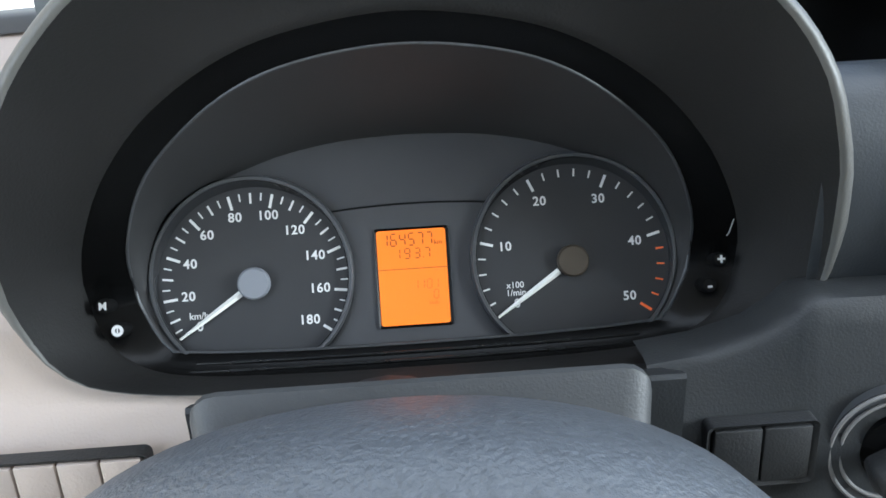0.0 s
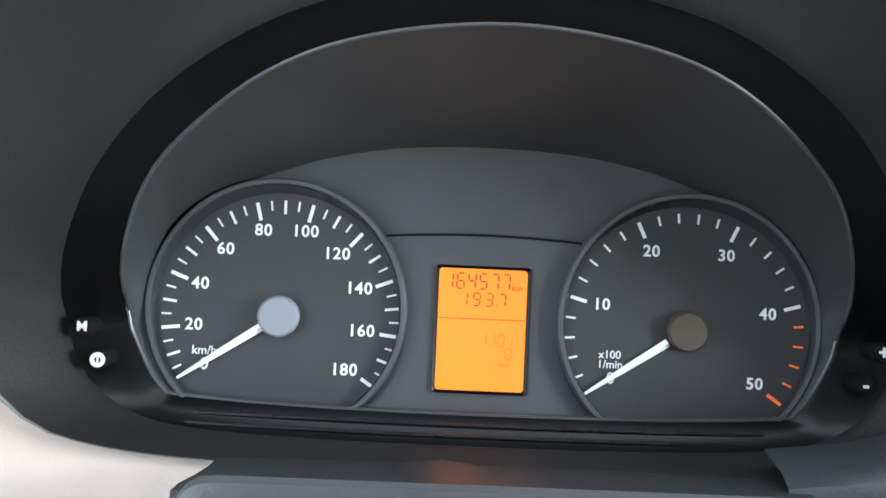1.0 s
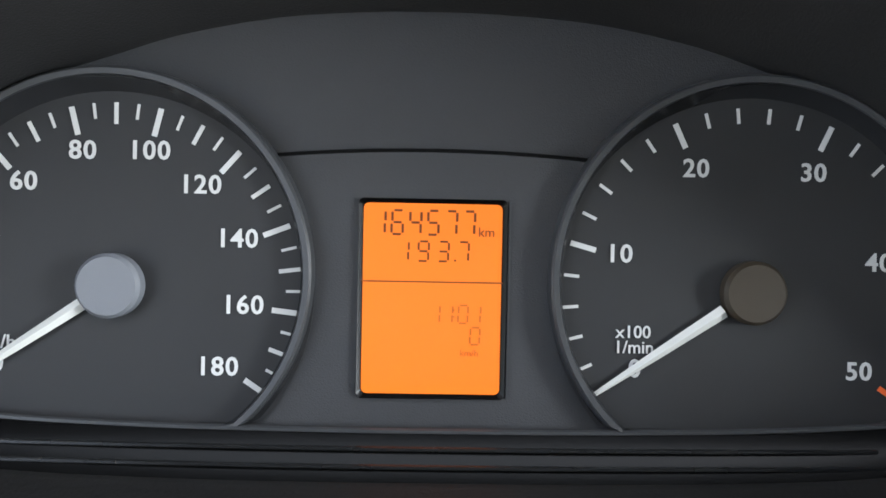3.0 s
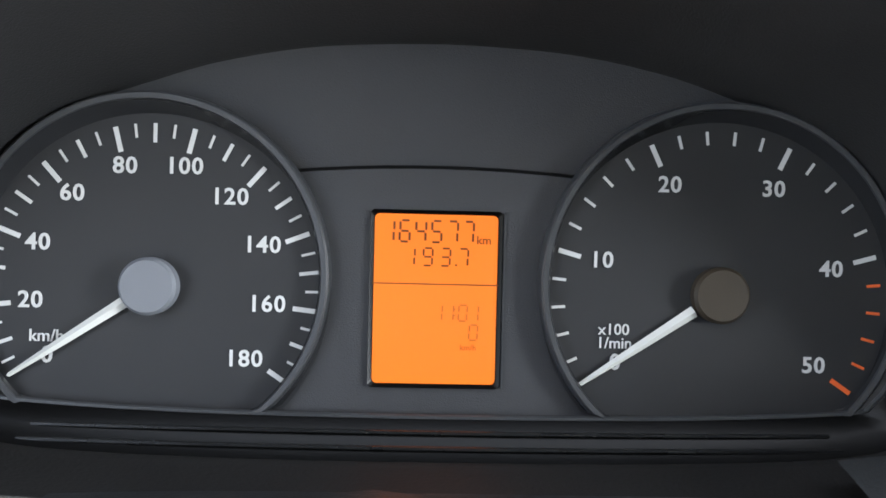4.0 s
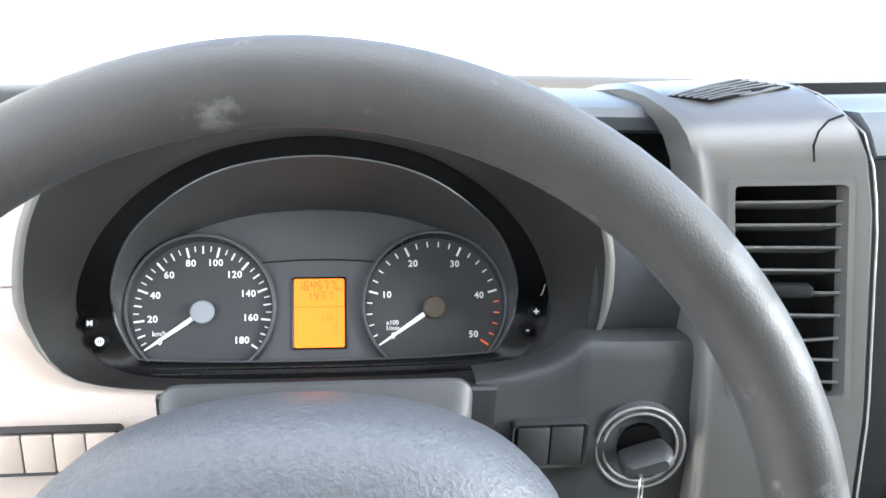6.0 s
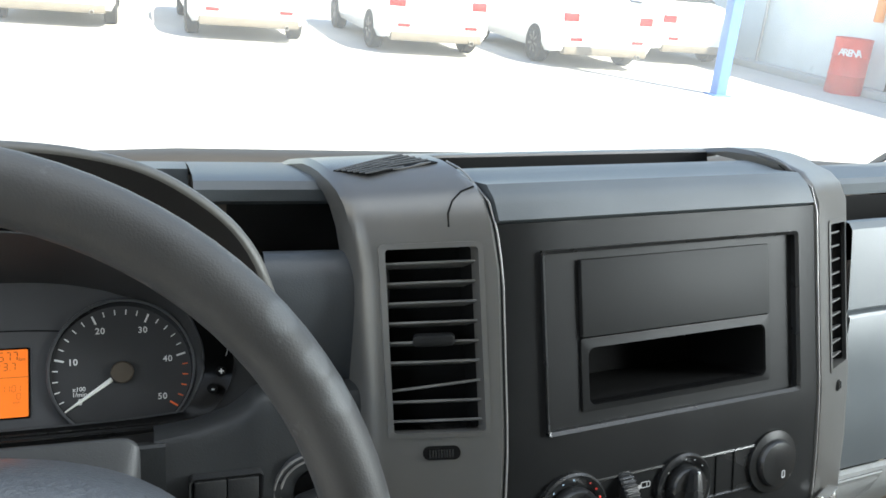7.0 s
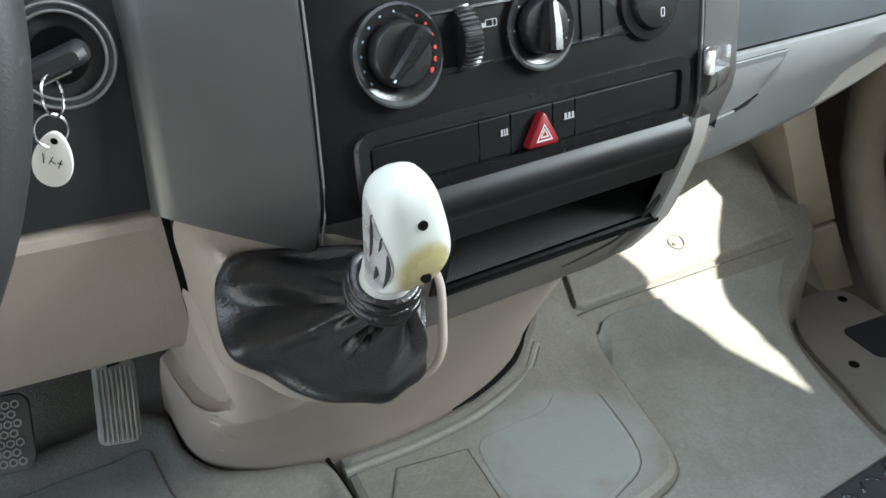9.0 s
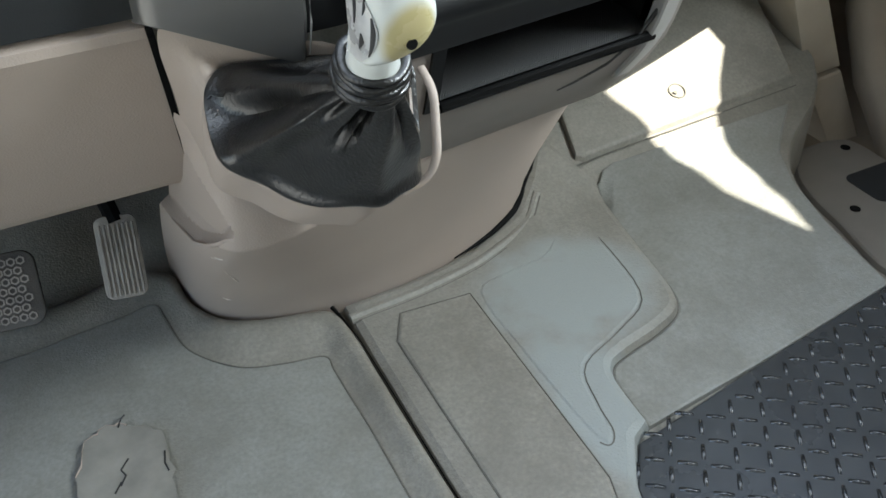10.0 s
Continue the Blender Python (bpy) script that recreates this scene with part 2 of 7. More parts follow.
M_REDDOT = material("red_marking", (0.55, 0.03, 0.02), 0.5)
M_BLUEDOT = material("blue_marking", (0.25, 0.36, 0.45), 0.5)
M_GREYMARK = material("grey_marking", (0.33, 0.33, 0.33), 0.6)
M_TAG = material("white_key_tag", (0.78, 0.75, 0.68), 0.5, mottle=0.04, mottle_scale=40)
M_INK = material("black_ink", (0.02, 0.02, 0.02), 0.6)
M_PEDAL = material("pedal_rubber", (0.29, 0.26, 0.23), 0.7, grain=0.4, mottle=0.2, mottle_scale=40)
M_TREADDARK = material("worn_pedal_rubber", (0.10, 0.09, 0.08), 0.7, grain=0.4, mottle=0.25, mottle_scale=40)
M_MESH = material("ribbed_rubber_liner", (0.018, 0.018, 0.018), 0.6, grain=0.8, grain_scale=900)


def ribbed(m, scale, depth):
    """Adds fine crossed ribs to a rubber sheet."""
    nt, b = m.node_tree, m.node_tree.nodes["Principled BSDF"]
    tc, total = nt.nodes.new("ShaderNodeTexCoord"), None
    for turn in (0.6, -0.6):
        mp, wave = nt.nodes.new("ShaderNodeMapping"), nt.nodes.new("ShaderNodeTexWave")
        mp.inputs["Rotation"].default_value = (0, 0, turn)
        wave.inputs["Scale"].default_value = scale
        nt.links.new(tc.outputs["Object"], mp.inputs["Vector"])
        nt.links.new(mp.outputs["Vector"], wave.inputs["Vector"])
        bump = nt.nodes.new("ShaderNodeBump")
        bump.inputs["Strength"].default_value, bump.inputs["Distance"].default_value = 1.0, depth
        nt.links.new(wave.outputs["Fac"], bump.inputs["Height"])
        if total:
            nt.links.new(total, bump.inputs["Normal"])
        total = bump.outputs["Normal"]
    nt.links.new(total, b.inputs["Normal"])


ribbed(M_MESH, 190, 0.00035)
M_SILL = material("grey_brown_step_plastic", (0.20, 0.18, 0.155), 0.6, grain=0.5, mottle=0.12, mottle_scale=9)
M_PILLAR = material("beige_pillar_trim", (0.235, 0.190, 0.145), 0.75, grain=0.5, grain_scale=500, mottle=0.15, mottle_scale=8)
M_KICK = material("beige_kick_lining", (0.34, 0.29, 0.228), 0.8, grain=0.5, grain_scale=500, mottle=0.1, mottle_scale=12)
M_SKIN = material("cab_inner_lining", (0.66, 0.64, 0.60), 0.8, grain=0.3, mottle=0.1, mottle_scale=5)
M_SEAL = material("black_seal", (0.02, 0.019, 0.017), 0.6, mottle=0.1)
M_ASPHALT = material("sunlit_concrete_yard", (0.42, 0.41, 0.38), 0.9, grain=0.6, grain_scale=120, mottle=0.1, mottle_scale=0.7, wear=(0.30, 0.29, 0.27), wear_scale=1.2, wear_cut=0.64)
M_CARWHITE = material("white_car_paint", (0.78, 0.78, 0.76), 0.22, coat=0.6, mottle=0.02, mottle_scale=2)
M_CARGLASS = material("car_window", (0.02, 0.025, 0.028), 0.08)
M_TYRE = material("tyre_rubber", (0.025, 0.025, 0.025), 0.8, mottle=0.2, mottle_scale=20)
M_RIM = material("silver_wheel", (0.45, 0.45, 0.45), 0.35, metal=0.8, mottle=0.1, mottle_scale=20)
M_TAIL = material("tail_lamp_red", (0.50, 0.02, 0.02), 0.2)
M_BUMPER = material("bumper_underside", (0.16, 0.14, 0.11), 0.7, mottle=0.1)
M_WALLWHITE = material("whitewashed_wall", (0.72, 0.74, 0.70), 0.9, grain=0.5, grain_scale=80, mottle=0.08, mottle_scale=1.5, wear=(0.52, 0.54, 0.50), wear_scale=2.5, wear_cut=0.62)
M_POST = material("blue_painted_post", (0.07, 0.19, 0.46), 0.5, mottle=0.15, mottle_scale=6, wear=(0.35, 0.4, 0.45), wear_scale=14, wear_cut=0.68)
M_DRUM = material("red_painted_drum", (0.55, 0.05, 0.035), 0.5, mottle=0.12, mottle_scale=5)
M_ORANGE = material("orange_fire_extinguisher", (0.75, 0.25, 0.04), 0.4)


def glass(name, tint=(0.96, 0.98, 0.97)):
    m = bpy.data.materials.new(name)
    m.use_nodes = True
    nt = m.node_tree
    nt.nodes.remove(nt.nodes["Principled BSDF"])
    tr, gl, mx = (nt.nodes.new(k) for k in ("ShaderNodeBsdfTransparent", "ShaderNodeBsdfGlossy", "ShaderNodeMixShader"))
    tr.inputs["Color"].default_value = (*tint, 1)
    gl.inputs["Roughness"].default_value = 0.02
    mx.inputs[0].default_value = 0.04
    for a, c in ((tr.outputs[0], mx.inputs[1]), (gl.outputs[0], mx.inputs[2]), (mx.outputs[0], nt.nodes["Material Output"].inputs["Surface"])):
        nt.links.new(a, c)
    return m


M_GLASS = glass("dusty_hazed_glass")


def dusty(m, share):
    """A film of pale dust over a pane, thicker in blotches; it doubles as glare haze."""
    nt = m.node_tree
    link, add = nt.links.new, nt.nodes.new
    out = next(n for n in nt.nodes if n.type == "OUTPUT_MATERIAL")
    clear = out.inputs["Surface"].links[0].from_socket
    film, both, tr = add("ShaderNodeBsdfDiffuse"), add("ShaderNodeMixShader"), add("ShaderNodeBsdfTranslucent")
    film.inputs["Color"].default_value = tr.inputs["Color"].default_value = (0.80, 0.79, 0.74, 1)
    link(film.outputs["BSDF"], both.inputs[1])
    link(tr.outputs["BSDF"], both.inputs[2])
    n, r, mix, tc = add("ShaderNodeTexNoise"), add("ShaderNodeMapRange"), add("ShaderNodeMixShader"), add("ShaderNodeTexCoord")
    n.inputs["Scale"].default_value, n.inputs["Detail"].default_value = 3.0, 7
    link(tc.outputs["Object"], n.inputs["Vector"])
    link(n.outputs["Fac"], r.inputs["Value"])
    r.inputs["From Min"].default_value, r.inputs["From Max"].default_value = 0.25, 0.75
    r.inputs["To Min"].default_value, r.inputs["To Max"].default_value = share * 0.6, share * 1.4
    link(r.outputs["Result"], mix.inputs["Fac"])
    link(clear, mix.inputs[1])
    link(both.outputs["Shader"], mix.inputs[2])
    link(mix.outputs["Shader"], out.inputs["Surface"])


# share raised so the film also veils the yard like glare
dusty(M_GLASS, 0.215)


# ---- mesh helpers ----
def thing(name, at, label, category, group="", kind=""):
    """An Empty at the base of a thing; its parts are meshes under it."""
    ob = new(name)
    ob.location = at
    ob.empty_display_size = 0.02
    return tagged(ob, label, category, group, kind)


def part(name, bm, mat, parent=None, label="", smooth=True, angle=35.0):
    """One mesh object from a bmesh in world coordinates, under a thing or a part."""
    bmesh.ops.recalc_face_normals(bm, faces=bm.faces)
    if smooth:
        for f in bm.faces:
            f.smooth = True
        for e in bm.edges:
            if len(e.link_faces) == 2 and e.calc_face_angle(0) > radians(angle):
                e.smooth = False
    me = bpy.data.meshes.new(name)
    bm.to_mesh(me)
    bm.free()
    me.materials.append(mat)
    ob = new(name, me)
    if parent is not None:
        ob.parent = parent
        if parent.data is None:
            ob.matrix_parent_inverse = Matrix.Translation(parent.location).inverted()
    if label:
        ob["label"] = label
    return ob


def solid(name, bm, mat, label, category="", kind="structure", group="", smooth=True):
    return tagged(part(name, bm, mat, None, "", smooth), label, category, group, kind)


def frame_of(origin, x, y):
    x, y = Vector(x).normalized(), Vector(y).normalized()
    z = x.cross(y).normalized()
    y = z.cross(x).normalized()
    m = Matrix((x, y, z)).transposed().to_4x4()
    m.translation = Vector(origin)
    return m


ID = Matrix.Identity(4)
TILT = radians(26.96)
DIAL = frame_of((0, 0, 0.589), (1, 0, 0), (0, math.sin(TILT), math.cos(TILT)))       # local: right, up the face, out of the face
STACK = frame_of((0.4639, -0.084, 0.6427), (0.9922, 0.1245, 0), (-0.0376, 0.2998, 0.9532))


def box(bm, c, s, M=ID, bevel=0.0, seg=2):
    """A box with its centre c and its sizes s in the frame M."""
    r = bmesh.ops.create_cube(bm, size=1.0)
    vs = r["verts"]
    bmesh.ops.transform(bm, matrix=M @ Matrix.LocRotScale(c, None, s), verts=vs)
    if bevel:
        es = list({e for v in vs for e in v.link_edges})
        bmesh.ops.bevel(bm, geom=es, offset=bevel, segments=seg, affect="EDGES", profile=0.5)
    return bm


def rrect(w, h, r, n=5, c=(0, 0)):
    """Outline of a rounded rectangle, anticlockwise."""
    out = []
    for sx, sy, a0 in ((1, 1, 0), (-1, 1, 90), (-1, -1, 180), (1, -1, 270)):
        for k in range(n + 1):
            a = radians(a0 + 90 * k / n)
            out.append((c[0] + sx * (w / 2 - r) + r * math.cos(a), c[1] + sy * (h / 2 - r) + r * math.sin(a)))
    return out


def circle(r, n=48, c=(0, 0), a0=0.0, a1=360.0):
    full = abs(a1 - a0) >= 360
    k = n if full else n + 1
    return [(c[0] + r * math.cos(radians(a0 + (a1 - a0) * i / n)), c[1] + r * math.sin(radians(a0 + (a1 - a0) * i / n))) for i in range(k)]


def prism(bm, outline, z0, z1, M=ID, cap0=True, cap1=True, taper=0.0):
    """An outline drawn out from z0 to z1; taper rounds the upper rim."""
    n = len(outline)
    cx, cy = sum(p[0] for p in outline) / n, sum(p[1] for p in outline) / n
    rows = [(outline, z0)]
    if taper:
        s = 1 if z1 > z0 else -1
        for f, dz in ((0.0, taper), (0.3, taper * 0.3), (1.0, 0.0)):
            ring = []
            for x, y in outline:
                d = math.hypot(x - cx, y - cy) or 1
                ring.append((x - (x - cx) / d * taper * f, y - (y - cy) / d * taper * f))
            rows.append((ring, z1 - s * dz))
    else:
        rows.append((outline, z1))
    vv = [[bm.verts.new(M @ Vector((x, y, z))) for x, y in o] for o, z in rows]
    for a, b in zip(vv, vv[1:]):
        for i in range(n):
            bm.faces.new((a[i], a[(i + 1) % n], b[(i + 1) % n], b[i]))
    if cap0:
        bm.faces.new(vv[0])
    if cap1:
        bm.faces.new(vv[-1])
    return bm


def ring(bm, outer, inner, z0, z1, M=ID, zi0=None, zi1=None):
    """A frame between two outlines with the same count of points; the inner rim may lie at other heights."""
    zi0, zi1 = z0 if zi0 is None else zi0, z1 if zi1 is None else zi1
    n = len(outer)
    a = [bm.verts.new(M @ Vector((x, y, z0))) for x, y in outer]
    b = [bm.verts.new(M @ Vector((x, y, z1))) for x, y in outer]
    c = [bm.verts.new(M @ Vector((x, y, zi1))) for x, y in inner]
    d = [bm.verts.new(M @ Vector((x, y, zi0))) for x, y in inner]
    for p, q in ((a, b), (b, c), (c, d), (d, a)):
        for i in range(n):
            bm.faces.new((p[i], p[(i + 1) % n], q[(i + 1) % n], q[i]))
    return bm


def loft(bm, rows, closed=True, cap=False):
    """Faces between rows of points; each row is a ring if closed."""
    vv = [[bm.verts.new(Vector(p)) for p in r] for r in rows]
    n = len(vv[0])
    for a, b in zip(vv, vv[1:]):
        for i in range(n if closed else n - 1):
            j = (i + 1) % n
            bm.faces.new((a[i], a[j], b[j], b[i]))
    if cap:
        bm.faces.new(vv[0])
        bm.faces.new(vv[-1])
    return bm


def tube(bm, path, r, n=10, closed=False, up=(0, 0, 1), flat=1.0):
    """A round bar along a path; r may be one radius or one for each point."""
    path = [Vector(p) for p in path]
    k = len(path)
    rows = []
    for i, p in enumerate(path):
        d = (path[(i + 1) % k] - path[i - 1]) if closed else path[min(i + 1, k - 1)] - path[max(i - 1, 0)]
        d.normalize()
        a = d.cross(Vector(up))
        a = a.normalized() if a.length > 1e-6 else d.orthogonal().normalized()
        b = a.cross(d)
        rr = r[i] if isinstance(r, (list, tuple)) else r
        rows.append([p + a * rr * math.cos(2 * math.pi * j / n) + b * rr * flat * math.sin(2 * math.pi * j / n) for j in range(n)])
    if closed:
        rows.append(rows[0])
        loft(bm, rows)
        bmesh.ops.remove_doubles(bm, verts=bm.verts, dist=1e-7)
    else:
        loft(bm, rows, cap=True)
    return bm


def lathe(bm, profile, M=ID, n=40):
    """A turned body: profile of (radius, height) along the frame's third axis."""
    rows = [[M @ Vector((r * math.cos(2 * math.pi * j / n), r * math.sin(2 * math.pi * j / n), z)) for j in range(n)] for r, z in profile]
    loft(bm, rows, cap=True)
    return bm


def sheet(bm, us, vs, at, back, skip=None):
    """A skin at(u, v) over a grid, with openings where skip(u, v) holds at a cell's middle; its rims run inwards by the vector back."""
    grid = [[bm.verts.new(Vector(at(u, v))) for v in vs] for u in us]
    for i in range(len(us) - 1):
        for j in range(len(vs) - 1):
            if skip and skip((us[i] + us[i + 1]) / 2, (vs[j] + vs[j + 1]) / 2):
                continue
            bm.faces.new((grid[i][j], grid[i + 1][j], grid[i + 1][j + 1], grid[i][j + 1]))
    loose = [v for v in bm.verts if not v.link_faces]
    bmesh.ops.delete(bm, geom=loose, context="VERTS")
    rim = [e for e in bm.edges if len(e.link_faces) == 1]
    r = bmesh.ops.extrude_edge_only(bm, edges=rim)
    bmesh.ops.translate(bm, vec=Vector(back), verts=[g for g in r["geom"] if isinstance(g, bmesh.types.BMVert)])
    return bm


def steps(a, b, *marks, gap=0.02):
    """Grid values from a to b that hit all marks and leave no wider gap."""
    xs = sorted({a, b, *[m for m in marks if a < m < b]})
    out = []
    for p, q in zip(xs, xs[1:]):
        k = max(1, math.ceil((q - p) / gap))
        out += [p + (q - p) * i / k for i in range(k)]
    return out + [b]


def lerp_table(table, x):
    """Straight lines between rows of (x, y)."""
    if x <= table[0][0]:
        return table[0][1]
    for (a, p), (b, q) in zip(table, table[1:]):
        if x <= b:
            return p + (q - p) * (x - a) / (b - a)
    return table[-1][1]


def smooth_table(table, x):
    """A smooth curve through rows of (x, y)."""
    xs, ys = [t[0] for t in table], [t[1] for t in table]
    if x <= xs[0]:
        return ys[0]
    if x >= xs[-1]:
        return ys[-1]
    i = max(k for k in range(len(xs) - 1) if xs[k] <= x)
    def slope(k):
        if k == 0:
            return (ys[1] - ys[0]) / (xs[1] - xs[0])
        if k == len(xs) - 1:
            return (ys[-1] - ys[-2]) / (xs[-1] - xs[-2])
        return (ys[k + 1] - ys[k - 1]) / (xs[k + 1] - xs[k - 1])
    h = xs[i + 1] - xs[i]
    t = (x - xs[i]) / h
    return ((2 * t ** 3 - 3 * t ** 2 + 1) * ys[i] + (t ** 3 - 2 * t ** 2 + t) * h * slope(i)
            + (3 * t ** 2 - 2 * t ** 3) * ys[i + 1] + (t ** 3 - t ** 2) * h * slope(i + 1))


def letters(name, text, size, M, mat, parent, depth=0.0002, label="", bold=0.0, align="CENTER", space=1.0):
    """Raised writing in the built-in face, as a mesh."""
    cu = bpy.data.curves.new(name, "FONT")
    cu.body, cu.size, cu.align_x, cu.align_y, cu.extrude, cu.offset, cu.resolution_u = text, size, align, "CENTER", depth, bold, 3
    cu.space_character = space
    tmp = bpy.data.objects.new(name, cu)
    scene.collection.objects.link(tmp)
    dg = bpy.context.evaluated_depsgraph_get()
    me = bpy.data.meshes.new_from_object(tmp.evaluated_get(dg))
    bpy.data.objects.remove(tmp)
    bpy.data.curves.remove(cu)
    bm = bmesh.new()
    bm.from_mesh(me)
    bpy.data.meshes.remove(me)
    bmesh.ops.transform(bm, matrix=M, verts=bm.verts)
    return part(name, bm, mat, parent, label, smooth=False)


def shift(M, x, y, z=0.0, turn=0.0):
    return M @ Matrix.Translation((x, y, z)) @ Matrix.Rotation(radians(turn), 4, "Z")

# ---- cab shell ----
X_L, X_R, Y_B, Z_T = -0.60, 1.40, -2.30, 1.45


def wall_with_hole(name, outline, hole, M, t, mat, label):
    """A wall of thickness t in the frame M, with one opening through it; both outlines have the same count of points."""
    bm = bmesh.new()
    ring(bm, outline, hole, 0, t, M)
    return solid(name, bm, mat, label, "wall")


SIDE = frame_of((0, 0, 0), (0, 1, 0), (0, 0, 1))           # local: forwards, up, to the right
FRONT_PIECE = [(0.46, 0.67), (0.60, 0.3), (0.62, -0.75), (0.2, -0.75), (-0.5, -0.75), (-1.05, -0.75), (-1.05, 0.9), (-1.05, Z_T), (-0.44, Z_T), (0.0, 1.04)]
# window outline is unseen and cut to place the sun patch
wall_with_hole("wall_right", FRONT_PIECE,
               [(-0.215, 0.880), (-0.252, 0.796), (-0.382, 0.857), (-0.502, 0.904), (-0.657, 0.916), (-0.772, 0.960), (-0.694, 1.050), (-0.602, 1.150), (-0.585, 1.270), (-0.38, 1.290)], shift(SIDE, 0, 0, X_R), 0.01, M_PILLAR, "beige lined passenger side of the cab, its window outline fitted to the sun patch")
# unseen side, added shut to hold back light from behind
bm = bmesh.new()
box(bm, (X_R + 0.02, (Y_B - 1.05) / 2, 0.35), (0.04, -1.05 - Y_B, 2.2))
solid("wall_right_rear", bm, M_SKIN, "unseen light lined side of the van, shut against light from behind", "wall")
wall_with_hole("wall_left", [(0.75, -0.75), (0.75, Z_T), (Y_B, Z_T), (Y_B, -0.75)],
               [(0.08, -0.02), (-0.24, 1.35), (-1.10, 1.35), (-1.10, -0.02)], shift(SIDE, 0, 0, X_L - 0.04), 0.04, M_SKIN, "driver side of the cab with its door standing open")
bm = bmesh.new()
box(bm, ((X_L + X_R) / 2, Y_B - 0.02, 0.33), (X_R - X_L, 0.04, 2.16))
solid("wall_rear", bm, M_SKIN, "light grey partition behind the seats", "wall")
bm = bmesh.new()
box(bm, ((X_L + X_R) / 2, (Y_B - 0.42) / 2, Z_T + 0.02), (X_R - X_L + 0.08, -0.42 - Y_B, 0.04))
solid("ceiling", bm, M_SKIN, "light grey headlining of the cab", "ceiling")
# lower front of the cab, under the windscreen
bm = bmesh.new()
box(bm, ((X_L + X_R) / 2, 0.62, -0.09), (X_R - X_L, 0.04, 1.32))
solid("wall_front", bm, M_CARPET, "dark lined bulkhead under the dashboard", "wall")
bm = bmesh.new()
loft(bm, [[(x, y - 0.05 * max(0, abs(x - 0.42) - 0.30), z - 0.03 * max(0, abs(x - 0.42) - 0.30)) for x in (X_L, -0.2, 0.12, 0.42, 0.72, 1.0, X_R)] for y, z in ((0.18, 0.690), (0.19, 0.697), (0.215, 0.698), (0.24, 0.688), (0.62, 0.56))], closed=False)
solid("cowl", bm, M_SEAL, "dark brown scuttle strip under the windscreen", "trim")
# windscreen with its pillars
SCREEN0, SCREEN1 = Vector((0, 0.62, 0.58)), Vector((0, -0.42, Z_T))
bm = bmesh.new()
loft(bm, [[(X_L, SCREEN0.y, SCREEN0.z), (X_R, SCREEN0.y, SCREEN0.z)], [(X_L, SCREEN1.y, SCREEN1.z), (X_R, SCREEN1.y, SCREEN1.z)]], closed=False)
screen = solid("window_1", bm, M_GLASS, "dusty windscreen over the dashboard, its film thickened for glare haze", "window")
screen.visible_shadow = False
for side, x in ((-1, X_L), (1, X_R - 0.02)):
    bm = bmesh.new()
    edge = [(0.66, 0.56), (0.6213, 0.595), (0.5133, 0.675), (0.4226, 0.748), (0.05, 1.05), (-0.40, Z_T - 0.01)]
    tube(bm, [(x, y - 0.062, z - 0.075) for y, z in edge], 0.095, 16, up=(1, 0, 0), flat=0.55)
    pil = solid("trim", bm, M_PILLAR, "beige cloth-grained windscreen pillar trim with a dark seal", "pillar")
    bm = bmesh.new()
    tube(bm, [(x - side * 0.012, y + 0.003, z + 0.003) for y, z in edge], 0.007, 8)
    solid("trim", bm, M_SEAL, "dark rubber seal along the windscreen pillar", "seal")


# ---- dashboard: centre stack ----
def stack_bend(u):
    """How far the stack falls back towards its sides."""
    a = abs(u) - 0.140
    return -0.52 * (a + math.sqrt(a * a + 0.0002)) / 2


FRONT = [(-0.232, -0.040), (-0.205, -0.020), (-0.19, -0.0145), (-0.13, -0.005), (-0.07, 0.0), (0.085, 0.0), (0.10, -0.006), (0.110, -0.016), (0.117, -0.032)]


def stack(u, v, out=0.0):
    """A point on the front of the centre stack, at u to the right and v up from its middle."""
    return STACK @ Vector((u, v, lerp_table(FRONT, v) + stack_bend(u) + out))


def crown(u, s, out=0.0):
    """Over the top of the stack: s runs backwards from the front edge."""
    v = lerp_table([(0, 0.117), (0.02, 0.1245), (0.06, 0.133), (0.12, 0.135), (0.30, 0.125)], s)
    n = -0.032 - s + stack_bend(u) * (1 - 0.4 * min(1, s / 0.2))
    return STACK @ Vector((u, v + out, n))


IN = STACK.to_3x3() @ Vector((0, 0, -1))
dash = thing("dashboard", (0.42, 0.1, 0.4), "dark and grey moulded plastic van dashboard with worn surfaces", "dashboard")

# middle panel with the opening for the radio frame
RW, RH = 0.1195, 0.0637
bm = bmesh.new()
sheet(bm, steps(-0.1565, 0.145, -RW, RW), steps(-0.212, 0.083, -RH, RH, -0.19, -0.13, -0.07), lambda u, v: stack(u, v), IN * 0.02,
      lambda u, v: abs(u) < RW and abs(v) < RH)
part("centre_panel", bm, M_PANEL, dash, "anthracite plastic centre panel with fine scratches")
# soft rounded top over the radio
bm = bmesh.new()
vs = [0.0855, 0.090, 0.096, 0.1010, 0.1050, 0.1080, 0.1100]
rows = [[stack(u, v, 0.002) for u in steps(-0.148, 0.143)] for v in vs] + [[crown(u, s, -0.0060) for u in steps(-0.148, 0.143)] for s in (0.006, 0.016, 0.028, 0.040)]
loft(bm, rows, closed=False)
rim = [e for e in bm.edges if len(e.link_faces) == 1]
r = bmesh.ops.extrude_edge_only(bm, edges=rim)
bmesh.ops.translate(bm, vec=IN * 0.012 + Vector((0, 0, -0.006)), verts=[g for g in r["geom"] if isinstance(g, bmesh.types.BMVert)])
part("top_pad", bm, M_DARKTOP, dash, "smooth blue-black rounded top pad")
